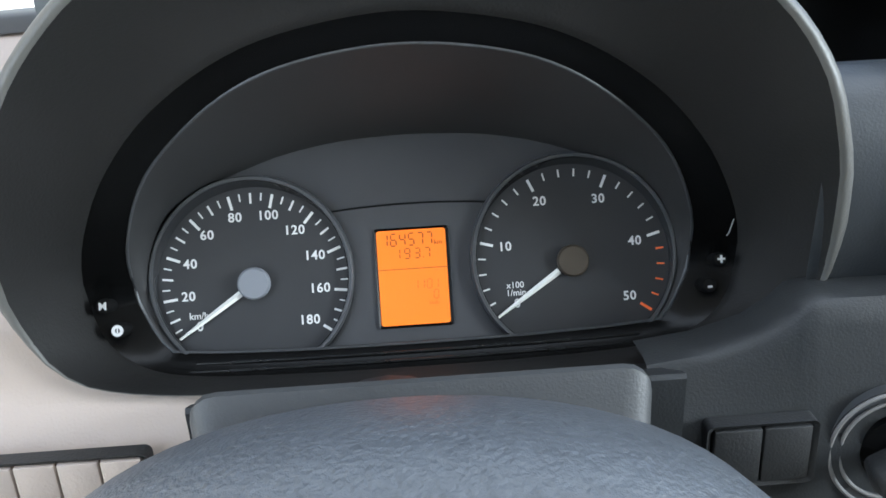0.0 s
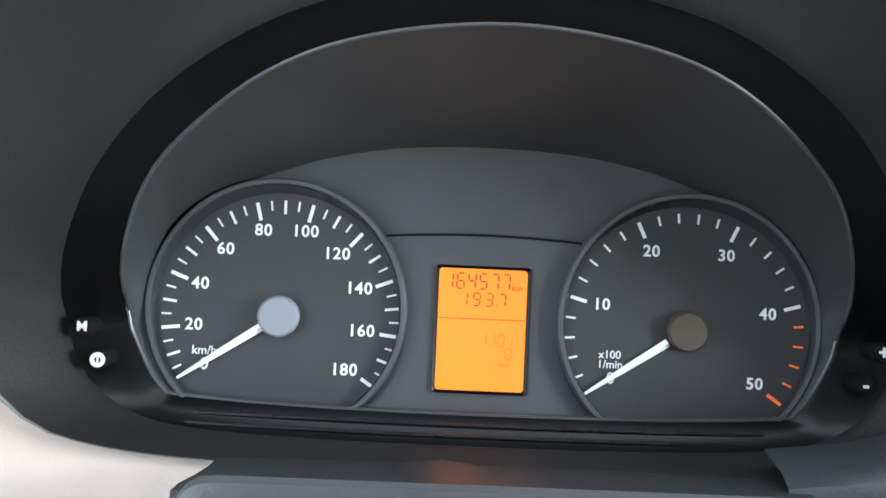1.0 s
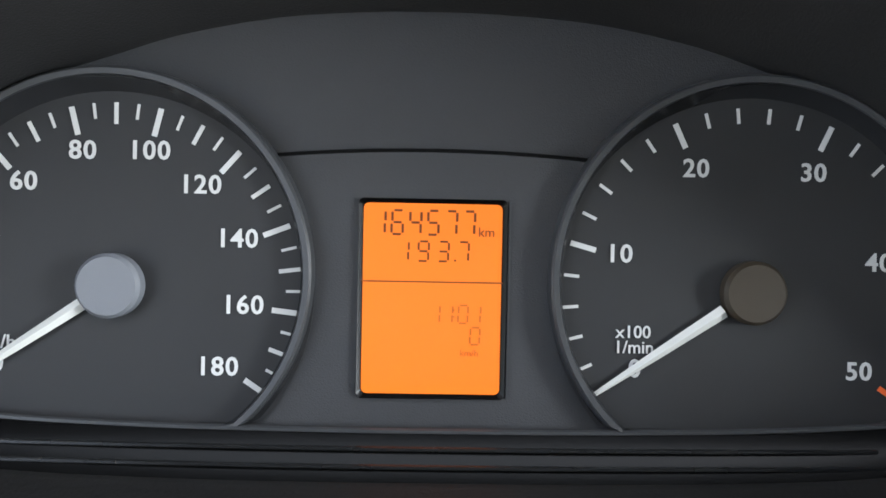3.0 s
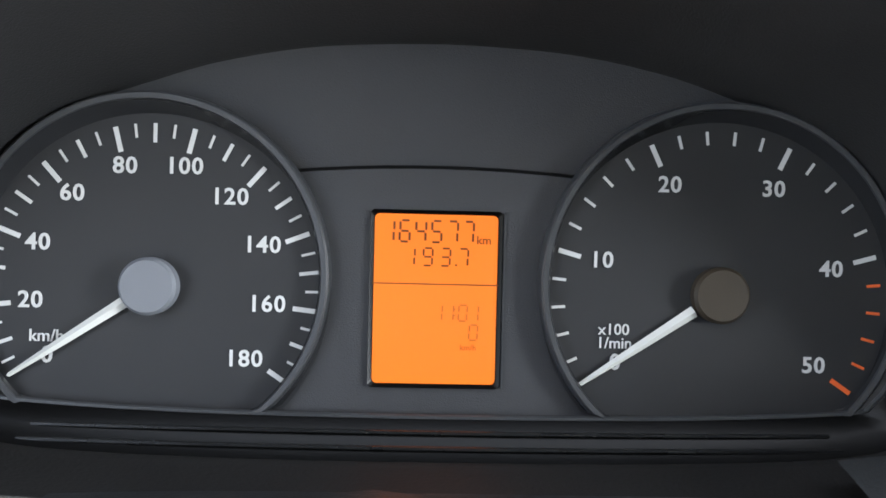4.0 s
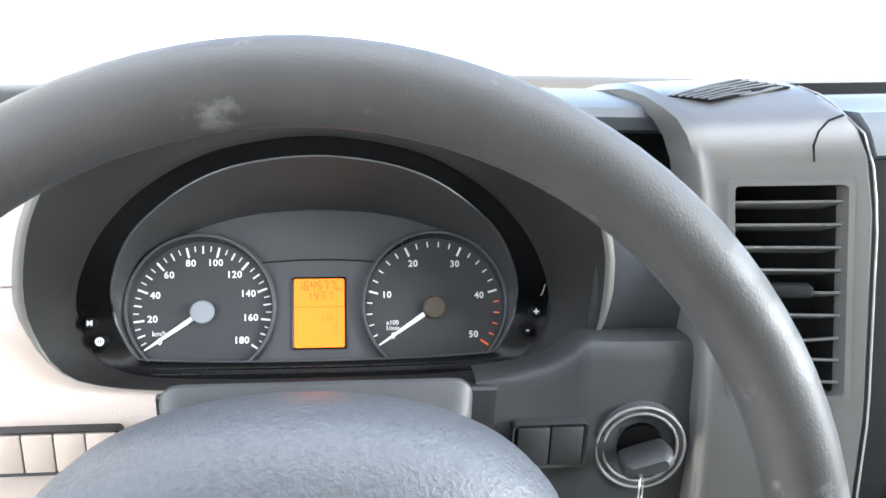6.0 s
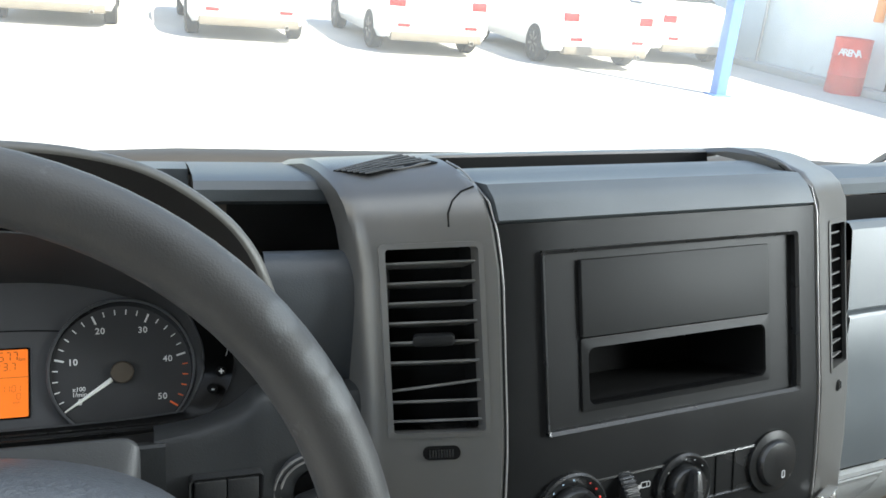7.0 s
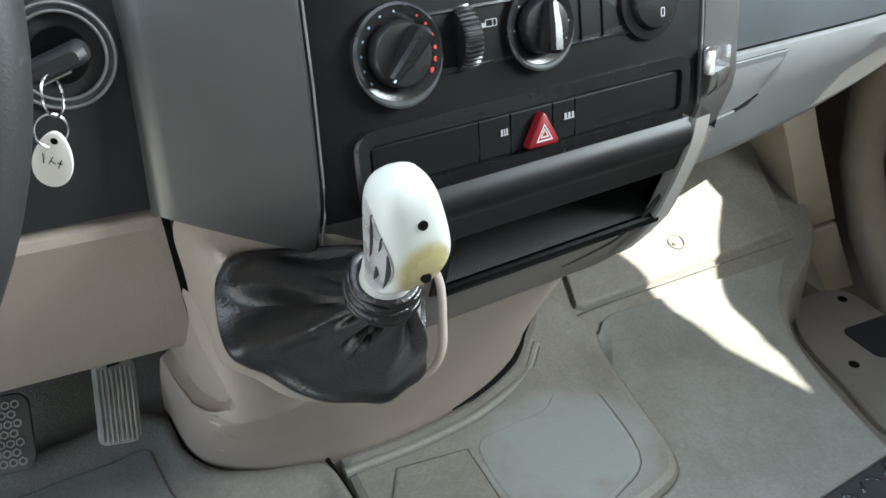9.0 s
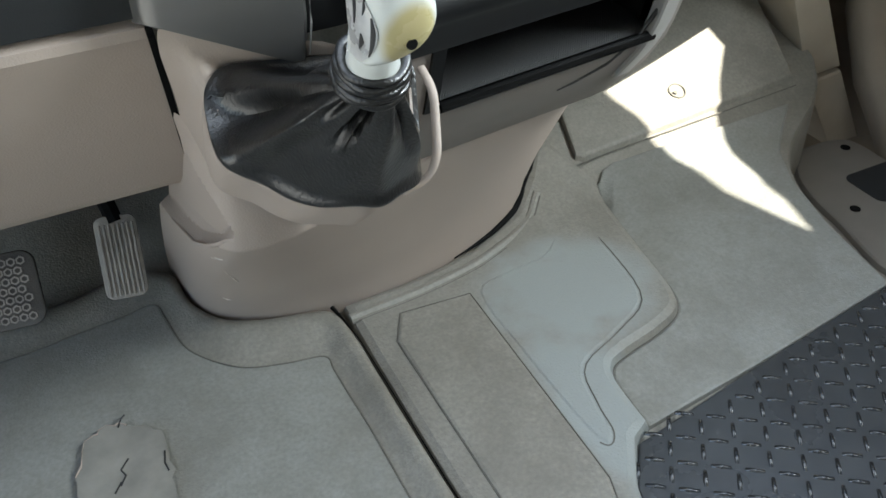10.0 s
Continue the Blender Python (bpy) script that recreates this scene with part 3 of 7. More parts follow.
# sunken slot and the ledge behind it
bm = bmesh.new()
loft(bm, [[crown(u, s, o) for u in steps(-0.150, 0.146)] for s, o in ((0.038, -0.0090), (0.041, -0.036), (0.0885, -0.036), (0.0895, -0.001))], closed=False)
# near-black colour carries the shade inside the slot
part("slot", bm, M_BLACK, dash, "sunken slot, its shade put in as black")
bm = bmesh.new()
loft(bm, [[crown(u, s, o) for u in steps(-0.150, 0.146)] for s, o in ((0.0895, -0.002), (0.0905, 0.001), (0.094, 0.002), (0.10, 0.003), (0.16, 0.001), (0.20, -0.012))], closed=False)
part("top_ledge", bm, M_SILVER, dash, "dark ledge behind a sunken slot")


def lean(u, v):
    """The driver-side pillar stands a little nearer to the middle below its crown."""
    return lerp_table([(-0.3, -0.0005), (-0.2, 0.0), (-0.06, 0.0048), (0.05, 0.006), (0.11, 0.0)], v) if u < 0 else 0.0


# pillars with the side vents
def pillar(side):
    a, b = (0.1535, 0.238) if side < 0 else (0.148, 0.236)
    h0, h1 = (0.1665, 0.2225) if side < 0 else (0.176, 0.2215)
    w0, w1 = (-0.055, 0.070) if side < 0 else (-0.058, 0.066)
    us = sorted(side * x for x in steps(a, b, h0, h1, a + 0.003, b - 0.004, gap=0.008))

    def at(u, v):
        e = min(abs(u) - a, b - abs(u))
        if side < 0 and v < -0.13:
            v = -0.13 + (v + 0.13) * (lerp_table([(-0.238, -0.187), (-0.190, -0.213), (-0.160, -0.229), (-0.150, -0.227)], u) + 0.13) / -0.102
        edge = -0.004 * (1 - min(1, max(0, e) / 0.004)) ** 2 + 0.003
        return stack(u + lean(u, v), v, edge) if v <= 0.117 else crown(u, v - 0.117, edge)
    bm = bmesh.new()
    sheet(bm, us, steps(-0.232, 0.117 + 0.22, w0, w1, -0.19, -0.13, -0.07, 0.085, 0.1, 0.11, 0.117, 0.125, gap=0.02), at, IN * 0.03,
          lambda u, v: h0 < abs(u) < h1 and w0 < v < w1)
    p = part("pillar", bm, M_SILVER, dash, "grey painted pillar beside the centre panel, scuffed")
    return p


pillar(-1), pillar(1)
# dark seam strip between the panel and the passenger pillar
bm = bmesh.new()
loft(bm, [[stack(0.1445, v, -0.004), stack(0.1485, v, -0.004)] for v in steps(-0.212, 0.117)], closed=False)
part("seam_strip", bm, M_BLACK, dash)
# thin pale beads put in for the highlights along the panel edges
for u0, lo, hi in ((-0.1527, -0.225, 0.117), (0.1480, -0.20, 0.117)):
    bm = bmesh.new()
    tube(bm, [stack(u0 + lean(u0, v), v, 0.0018) for v in steps(lo, hi)] + [crown(u0, s, 0.0016) for s in (0.01, 0.03)], 0.0007, 6)
    part("edge_bead", bm, M_EDGE, dash, "pale bead put in for the edge highlight")
# curved crease at the crown of the driver-side pillar
bm = bmesh.new()
tube(bm, [STACK @ Vector((u, v, lerp_table(FRONT, v) + stack_bend(u) + 0.0032)) for u, v in ((-0.157, 0.109), (-0.166, 0.106), (-0.174, 0.100), (-0.178, 0.092), (-0.179, 0.083))], 0.0007, 6)
part("crease_line", bm, M_BLACK, dash)


M_SLAT = material("worn_slat_plastic", (0.11, 0.11, 0.108), 0.32, mottle=0.2, mottle_scale=40)


def vent_skin(u, v, out=0.0):
    return stack(u + lean(u, v), v, out)


def side_vent(side):
    h0, h1 = (0.1665, 0.2225) if side < 0 else (0.176, 0.2215)
    w0, w1 = (-0.055, 0.070) if side < 0 else (-0.058, 0.066)
    mid = side * (h0 + h1) / 2
    th = thing("air_vent", vent_skin(mid, w0), "black air vent with horizontal slats and a shut-off tab", "air vent", "side air vents")
    bm = bmesh.new()
    us, vs = [side * h0, side * h1], [w0, w1]
    q = 1.0 if side < 0 else 0.90
    c = [vent_skin(us[0] * q, w0, -0.024), vent_skin(us[1] * q, w0, -0.024), vent_skin(us[1] * q, w1, -0.024), vent_skin(us[0] * q, w1, -0.024)]
    f = [vent_skin(us[0], w0, 0.001), vent_skin(us[1], w0, 0.001), vent_skin(us[1], w1, 0.001), vent_skin(us[0], w1, 0.001)]
    loft(bm, [f, c])
    bm.faces.new([bm.verts.new(p) for p in c])
    part("duct", bm, M_BLACK, th, "black duct")
    # thin raised surround
    bm = bmesh.new()
    w, h = h1 - h0, w1 - w0
    o, i = rrect(w + 0.006, h + 0.006, 0.004), rrect(w - 0.001, h - 0.001, 0.0025)
    rows = []
    for line, out in ((o, 0.0025), (o, 0.0042), (i, 0.0046), (i, -0.006)):
        rows.append([vent_skin(mid + x, (w0 + w1) / 2 + y, out) for x, y in line])
    loft(bm, rows)
    part("surround", bm, M_SILVER, th, "grey surround")
    n = 9 if side < 0 else 10
    for k in range(n):
        v = w1 - (k + 0.75) * (w1 - w0) / (n + 0.35)
        tilt = 0.0
        if side < 0 and k == 6:
            tilt = 0.006
        bm = bmesh.new()
        prof = [(-0.020, 0.0008), (-0.002, 0.0010), (-0.0006, 0.0006), (-0.0006, -0.0006), (-0.002, -0.0010), (-0.020, -0.0008)]
        rows = [[vent_skin(side * u, v + dv + 0.25 * dn + tilt * (u - h0) / (h1 - h0) * -1, dn) for dn, dv in prof] for u in steps(h0, h1, gap=0.012)]
        loft(bm, rows, cap=True)
        part("slat", bm, M_SLAT, th)
    if side < 0:
        bm = bmesh.new()
        M = frame_of(vent_skin(mid - 0.002, 0.008, 0.004), vent_skin(mid + 0.01, 0.008) - vent_skin(mid, 0.008), STACK.to_3x3() @ Vector((0, 1, 0)))
        prism(bm, rrect(0.028, 0.0075, 0.003), -0.008, 0.004, M, taper=0.002)
        part("adjuster_tab", bm, M_PANEL, th, "grey adjuster tab")
    # thumb wheel in its slot below
    bm = bmesh.new()
    c0 = vent_skin(mid + side * -0.001, -0.0685 if side < 0 else -0.076, 0.0036)
    M = frame_of(c0, vent_skin(mid + 0.01, -0.07) - vent_skin(mid, -0.07), STACK.to_3x3() @ Vector((0, 1, 0)))
    w = 0.0255 if side < 0 else 0.013
    prism(bm, rrect(w, 0.0095, 0.0045), -0.004, 0.0002, M)
    part("wheel_slot", bm, M_BLACK, th)
    bm = bmesh.new()
    for k in range(9):
        box(bm, (-w * 0.3 + w * 0.075 * k, 0, 0.0006), (w * 0.05, 0.0058, 0.002), M)
    part("thumb_wheel", bm, M_SATIN, th, "ribbed thumb wheel")
    return th


side_vent(-1), side_vent(1)

# top demister grille on the driver-side pillar
th = thing("demister_grille", crown(-0.2, 0.05), "dark slotted demister grille, broken at one corner", "air vent")
G0 = [crown(-0.232, 0.011, 0.0036), crown(-0.214, -0.002, 0.0036), crown(-0.163, 0.019, 0.0036), crown(-0.175, 0.056, 0.0036)]
bm = bmesh.new()
loft(bm, [G0, [p + Vector((0, 0, -0.001)) for p in G0]], cap=True)
part("backing", bm, M_BLACK, th)
for k in range(6):
    f = (k + 0.5) / 6
    a, b = G0[0].lerp(G0[1], f), G0[3].lerp(G0[2], f)
    if k == 5:
        b = a.lerp(b, 0.55)
    bm = bmesh.new()
    tube(bm, [a + Vector((0, 0, 0.0002)), a.lerp(b, 0.5) + Vector((0, 0, 0.0008)), b + Vector((0, 0, 0.0002))], 0.0008, 6)
    part("bar", bm, M_SHROUD, th)
bm = bmesh.new()
tube(bm, [G0[1].lerp(G0[2], f) + Vector((0, 0, 0.0002 + 0.0006 * math.sin(9 * f))) for f in (0.35, 0.5, 0.62, 0.75, 0.9)], [0.0004, 0.0010, 0.0006, 0.0012, 0.0004], 6)
part("broken_edge", bm, M_SILVER, th, "chipped edge")

# ---- radio opening with its blanking tray ----
th = thing("radio_fascia", STACK @ Vector((0, -0.06, 0)), "black plastic radio blanking frame with an empty storage pocket", "radio fascia")
bm = bmesh.new()
ring(bm, rrect(2 * RW, 2 * RH, 0.003), rrect(2 * RW - 0.005, 2 * RH - 0.005, 0.002), -0.004, 0.0022, STACK, -0.012, 0.0004)
part("rim", bm, M_SATIN, th)
bm = bmesh.new()
ring(bm, rrect(2 * RW - 0.005, 2 * RH - 0.005, 0.002), rrect(0.178, 0.104, 0.002, c=(0.002, 0.0)), -0.012, -0.0045, STACK, -0.016, -0.0045)
part("frame", bm, M_PANEL, th, "matt black mounting frame")
bm = bmesh.new()
box(bm, (0.002, 0.028, -0.0055), (0.177, 0.0545, 0.009), STACK, 0.0008)
part("blank_plate", bm, M_BLANK, th, "plain blanking plate")
bm = bmesh.new()
PO, PI = rrect(0.1785, 0.052, 0.002, 6, (0.002, -0.0262)), rrect(0.168, 0.041, 0.006, 6, (0.002, -0.0275))
ring(bm, PO, PI, -0.016, -0.0028, STACK, -0.016, -0.0018)
part("pocket_frame", bm, M_PANEL, th)
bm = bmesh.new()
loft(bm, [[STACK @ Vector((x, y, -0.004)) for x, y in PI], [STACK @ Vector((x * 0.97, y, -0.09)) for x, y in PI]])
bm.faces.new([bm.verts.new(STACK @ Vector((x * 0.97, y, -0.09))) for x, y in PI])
# depth of the pocket is darkened by its near-black colour, as shade
part("pocket", bm, M_BLACK, th, "empty pocket, its shade put in as black")


# ---- climate controls ----
def stack_frame(u, v, out=0.0):
    p = stack(u, v, out)
    return frame_of(p, stack(u + 0.005, v, out) - stack(u - 0.005, v, out), stack(u, v + 0.005, out) - stack(u, v - 0.005, out))


KV = -0.1195
climate = thing("climate_control_panel", stack(0, -0.14), "black heater control strip with two rotary knobs and a thumb wheel", "climate control")
bm = bmesh.new()
rows = []
for line, out in ((rrect(0.215, 0.036, 0.006, c=(-0.008, KV)), -0.002), (rrect(0.215, 0.036, 0.006, c=(-0.008, KV)), 0.0012), (rrect(0.212, 0.033, 0.005, c=(-0.008, KV)), 0.0016), (rrect(0.209, 0.031, 0.004, c=(-0.008, KV)), 0.0004)):
    rows.append([stack(x, y, out) for x, y in line])
loft(bm, rows)
bm.faces.new([bm.verts.new(stack(x, y, 0.0004)) for x, y in rrect(0.209, 0.031, 0.004, c=(-0.008, KV))])
part("strip", bm, M_SATIN, climate)
for u in (0.034, 0.052):
    bm = bmesh.new()
    box(bm, (0, 0, 0.0004), (0.0007, 0.031, 0.0012), stack_frame(u, KV))
    part("joint", bm, M_BLACK, climate)


def rotary(u, radius, turn, dots):
    M = stack_frame(u, KV - 0.001)
    bm = bmesh.new()
    lathe(bm, [(radius, -0.002), (radius, 0.0035), (radius - 0.0015, 0.0050), (radius - 0.004, 0.0042), (radius * 0.70, 0.0022), (radius * 0.66, 0.001)], M, 56)
    knob = part("rotary_knob", bm, M_SATIN, climate, "black rotary knob with a raised grip")
    # crescent along the lower rim, its highlight put in as lighter grey
    bm = bmesh.new()
    arc = [radians(a) for a in range(192, 349, 6)]
    tube(bm, [M @ Vector((radius * 0.985 * math.cos(t), radius * 0.985 * math.sin(t), 0.0036)) for t in arc], [0.0004 + 0.0022 * math.sin(math.pi * k / (len(arc) - 1)) for k in range(len(arc))], 8)
    part("rim_highlight", bm, M_CRESCENT, knob, "grey crescent put in for the highlight on the lower rim")
    bm = bmesh.new()
    lathe(bm, [(radius * 0.66, 0.001), (radius * 0.655, 0.008), (radius * 0.60, 0.0105), (radius * 0.3, 0.0112), (0.0005, 0.0112)], M, 48)
    part("cap", bm, M_SATIN, knob)
    g = M @ Matrix.Rotation(radians(turn), 4, "Z")
    bm = bmesh.new()
    L = radius * 0.62
    rows = []
    for y, w, z in ((-L, 0.0018, 0.013), (-L * 0.9, 0.0032, 0.0165), (0, 0.0048, 0.0205), (L * 0.85, 0.0052, 0.0225), (L, 0.003, 0.0200)):
        rows.append([g @ Vector((x * w, y, zz)) for x, zz in ((-1.25, 0.009), (-1.0, z - 0.002), (-0.5, z), (0.5, z), (1.0, z - 0.002), (1.25, 0.009))])
    loft(bm, rows, cap=True)
    part("grip", bm, M_SATIN, knob, "glossy worn grip")
    bm = bmesh.new()
    box(bm, (0, -L * 0.80, 0.0160), (0.0011, L * 0.35, 0.0012), g)
    part("pointer", bm, M_WHITE, knob, "white pointer line")
    for a, size, mat in dots:
        bm = bmesh.new()
        lathe(bm, [(size, 0.0), (size * 0.9, 0.0005), (0.0001, 0.0005)], shift(M, radius * 0.83 * math.sin(radians(a)), radius * 0.83 * math.cos(radians(a)), 0.0036), 12)
        part("mark", bm, mat, knob)
    return knob


rotary(-0.0995, 0.0285, -42, [(a, 0.0007 + 0.00004 * k, M_BLUEDOT) for k, a in enumerate((0, -22, -44, -64, -84, -104, -124))] + [(a, 0.0007 + 0.00022 * k, M_REDDOT) for k, a in enumerate((36, 54, 72, 90, 106, 122))])
rotary(0.0005, 0.0255, 172, [(a, 0.0007, M_GREYMARK) for a in (0, 24, 50, 90, 120, 146, 180, -50, -90)])
bm = bmesh.new()
M = stack_frame(-0.0535, KV)
W90 = M @ Matrix.Translation((0, 0, -0.007)) @ Matrix.Rotation(radians(90), 4, "Y")
teeth = [((0.0205 if k % 4 < 2 else 0.0192), 2 * math.pi * k / 160) for k in range(160)]
loft(bm, [[W90 @ Vector((r * q * math.cos(a), r * q * math.sin(a), z)) for r, a in teeth] for z, q in ((-0.0062, 0.93), (-0.0048, 1.0), (0.0048, 1.0), (0.0062, 0.93))], cap=True)
part("fan_thumb_wheel", bm, M_SATIN, climate, "ribbed fan thumb wheel")
# small van pictogram
bm = bmesh.new()
M = stack_frame(-0.0345, KV + 0.006, 0.0008)
ring(bm, rrect(0.0085, 0.0045, 0.001), rrect(0.0075, 0.0035, 0.0006), 0, 0.0004, M)
box(bm, (-0.0055, -0.0008, 0.0002), (0.0025, 0.0028, 0.0004), M)
box(bm, (0.0012, 0, 0.0002), (0.0005, 0.0042, 0.0004), M)
part("pictogram", bm, M_GREYMARK, climate)

# power socket cover
sock = thing("socket_cover", stack(0.093, -0.117), "round black 12 volt socket cover with a small mark", "power socket")
M = stack_frame(0.0925, -0.1185)
bm = bmesh.new()
ring(bm, circle(0.0255, 56), circle(0.0195, 56), -0.002, 0.0025, M, -0.004, 0.0038)
part("surround", bm, M_SATIN, sock)
bm = bmesh.new()
lathe(bm, [(0.0195, -0.003), (0.0190, 0.006), (0.0175, 0.0085), (0.012, 0.0098), (0.0005, 0.0102)], M, 48)
part("lid", bm, M_SATIN, sock, "grained domed lid")
bm = bmesh.new()
ring(bm, rrect(0.0035, 0.0062, 0.001, 4, (0.003, -0.008)), rrect(0.0020, 0.0046, 0.0006, 4, (0.003, -0.008)), 0.0088, 0.0102, M)
part("mark", bm, M_GREYMARK, sock)

# ---- switch strip with the hazard button ----
strip = thing("switch_strip", stack(0, -0.2), "black switch strip with a red hazard button and blanked switches", "switch panel")
bm = bmesh.new()
OUT, INN = rrect(0.266, 0.046, 0.012, 6, (-0.001, -0.1835)), rrect(0.248, 0.029, 0.005, 6, (-0.001, -0.1835))
loft(bm, [[stack(x, y, -0.003) for x, y in OUT], [stack(x, y, 0.003) for x, y in OUT], [stack(x * 0.985, y + 0.0005, 0.0045) for x, y in OUT], [stack(x, y, 0.0035) for x, y in INN], [stack(x, y, -0.006) for x, y in INN]])
part("surround", bm, M_SATIN, strip, "raised rounded surround")
for a, b in ((-0.1225, -0.049), (-0.0485, -0.025), (-0.0245, 0.0085), (0.009, 0.027), (0.0275, 0.121)):
    bm = bmesh.new()
    loft(bm, [[stack(u, v, o) for u, v in ((a, -0.1965), (b, -0.1965), (b, -0.1705), (a, -0.1705))] for o in (-0.006, 0.0004)] +
         [[stack(u, v, 0.0010) for u, v in ((a + 0.0004, -0.1955), (b - 0.0004, -0.1955), (b - 0.0004, -0.1715), (a + 0.0004, -0.1715))]])
    bm.faces.new([bm.verts.new(stack(u, v, 0.0010)) for u, v in ((a + 0.0004, -0.1955), (b - 0.0004, -0.1955), (b - 0.0004, -0.1715), (a + 0.0004, -0.1715))])
    part("switch", bm, M_PANEL, strip)
M = stack_frame(-0.003, -0.186, 0.003)
bm = bmesh.new()
TRI = [(0.0125, -0.0105), (0.0135, -0.0085), (0.0022, 0.0125), (0.0, 0.0140), (-0.0022, 0.0125), (-0.0135, -0.0085), (-0.0125, -0.0105)]
prism(bm, [(x * 0.9, y * 0.9) for x, y in TRI], -0.004, 0.0040, M, taper=0.0016)
hz = part("hazard_button", bm, M_RED, strip, "dark red triangular hazard button")
for s0, s1 in ((0.52, 0.43), (0.27, 0.19)):
    bm = bmesh.new()
    t3 = [(0.0125, -0.0095), (0.0, 0.0125), (-0.0125, -0.0095)]
    ring(bm, [(x * s0, y * s0 - 0.001) for x, y in t3], [(x * s1, y * s1 - 0.001) for x, y in t3], 0.0039, 0.0044, M)
    part("warning_triangle", bm, M_WHITE, hz)
for u, w in ((-0.030, 0.006), (0.022, 0.009)):
    bm = bmesh.new()
    M = stack_frame(u, -0.181, 0.0012)
    for k in range(3):
        box(bm, (-w / 3 + w / 3 * k, 0, 0.0001), (w / 5, 0.0035, 0.0004), M)
    box(bm, (0, -0.0022, 0.0001), (w, 0.0006, 0.0004), M)
    part("pictogram", bm, M_GREYMARK, strip)

# metal bracket clipped to the edge of the panel
br = thing("metal_bracket", stack(0.155, -0.19), "bent bare metal bracket screwed beside the switch strip", "bracket")
M = stack_frame(0.1590, -0.1730, 0.0050)
bm = bmesh.new()
rows = []
for y, z, w in ((0.016, 0.010, 0.015), (0.0155, 0.0035, 0.0165), (0.013, 0.0012, 0.0175), (0.004, 0.0010, 0.0175), (0.002, 0.0030, 0.0170), (-0.002, 0.0095, 0.0165), (-0.006, 0.0105, 0.0150), (-0.014, 0.0085, 0.0120), (-0.020, 0.0030, 0.0100)):
    rows.append([M @ Vector((x * w, y, z + dz)) for x, dz in ((-1, 0.0), (-0.94, 0.0010), (0.94, 0.0010), (1, 0.0), (0.94, -0.0006), (-0.94, -0.0006))])
loft(bm, rows, cap=True)
for side in (-1, 1):
    box(bm, (side * 0.0175, 0.004, 0.005), (0.0014, 0.017, 0.009), M, 0.0004)
part("plate", bm, M_CHROME, br)
bm = bmesh.new()
lathe(bm, [(0.0034, 0.0014), (0.0034, 0.0035), (0.0022, 0.0046), (0.0004, 0.0046)], shift(M, -0.002, 0.007), 16)
part("screw", bm, M_STEELDULL, br)


# ---- dashboard: driver side ----
# shelf between the binnacle and the centre stack
def shelf_rows(xs, pts):
    return [[(x, y, z) for x in xs] for y, z in pts]


XS = steps(0.166, 0.250, gap=0.02)
bm = bmesh.new()
loft(bm, shelf_rows(XS, [(-0.046, 0.597), (-0.0475, 0.600), (-0.0478, 0.640), (-0.0470, 0.655), (-0.0445, 0.667), (-0.0400, 0.6755), (-0.0340, 0.6820), (-0.0270, 0.6855), (-0.0210, 0.6860), (-0.0175, 0.6840), (-0.0165, 0.6780), (-0.0160, 0.650)]), closed=False)
part("shelf", bm, M_TRAY, dash, "dark rounded front of the open tray", angle=60)
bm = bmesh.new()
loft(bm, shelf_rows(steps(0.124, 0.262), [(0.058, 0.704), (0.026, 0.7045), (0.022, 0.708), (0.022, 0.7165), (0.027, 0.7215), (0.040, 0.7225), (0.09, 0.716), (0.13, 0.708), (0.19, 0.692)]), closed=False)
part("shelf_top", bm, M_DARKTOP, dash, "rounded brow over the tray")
bm = bmesh.new()
loft(bm, shelf_rows(steps(0.150, 0.270, gap=0.04), [(-0.0155, 0.656), (0.0585, 0.656), (0.0595, 0.706), (0.0595, 0.60), (0.050, 0.46)]), closed=False)
part("shelf_back", bm, M_DARK, dash, "dark inside of the tray")
# lower dark panel that carries the ignition lock
bm = bmesh.new()
PX = steps(0.094, 0.2385, 0.095, 0.12, 0.130, 0.141, 0.147, 0.152, 0.155, 0.158, 0.164, gap=0.02)
LEDGE = [(0.08, 0.5740), (0.095, 0.5755), (0.12, 0.5790), (0.141, 0.5860), (0.152, 0.5940), (0.158, 0.6005), (0.164, 0.6020), (0.24, 0.6010)]
loft(bm, [[(x, y, lerp_table(LEDGE, x) + dz if z is None else z) for x in PX] for y, dz, z in [(-0.044, -0.003, None), (-0.060, 0.0, None), (-0.0665, -0.0008, None), (-0.0700, -0.004, None), (-0.0725, -0.011, None), (-0.0790, 0, 0.5580), (-0.086, 0, 0.54), (-0.092, 0, 0.47), (-0.092, 0, 0.442), (-0.080, 0, 0.440)]], closed=False)
part("lower_panel", bm, M_LOWER, dash, "black lower panel around the ignition lock")
# light panel on the outer side; its edge follows the foot of the hood
HOOD_FOOT = [(0.5635, -0.079), (0.5645, -0.090), (0.5660, -0.112), (0.5685, -0.132), (0.574, -0.1480), (0.581, -0.1575), (0.590, -0.1650), (0.600, -0.1690), (0.606, -0.1710)]
rows = []
for y, z in [(0.10, 0.590), (-0.028, 0.6045), (-0.036, 0.6040), (-0.0405, 0.6020), (-0.0430, 0.5980), (-0.0440, 0.590), (-0.0445, 0.585), (-0.0455, 0.580), (-0.0462, 0.576), (-0.0470, 0.5720), (-0.0482, 0.5690), (-0.0496, 0.5665), (-0.0505, 0.5650), (-0.0520, 0.5635), (-0.0550, 0.5605), (-0.0630, 0.5520), (-0.0700, 0.5380), (-0.078, 0.50), (-0.086, 0.452), (-0.088, 0.44), (-0.08, 0.435)]:
    end = smooth_table(HOOD_FOOT, z) if y < -0.02 else -0.18
    rows.append([(-0.56 + (end + 0.56) * k / 24, y, z) for k in range(25)])
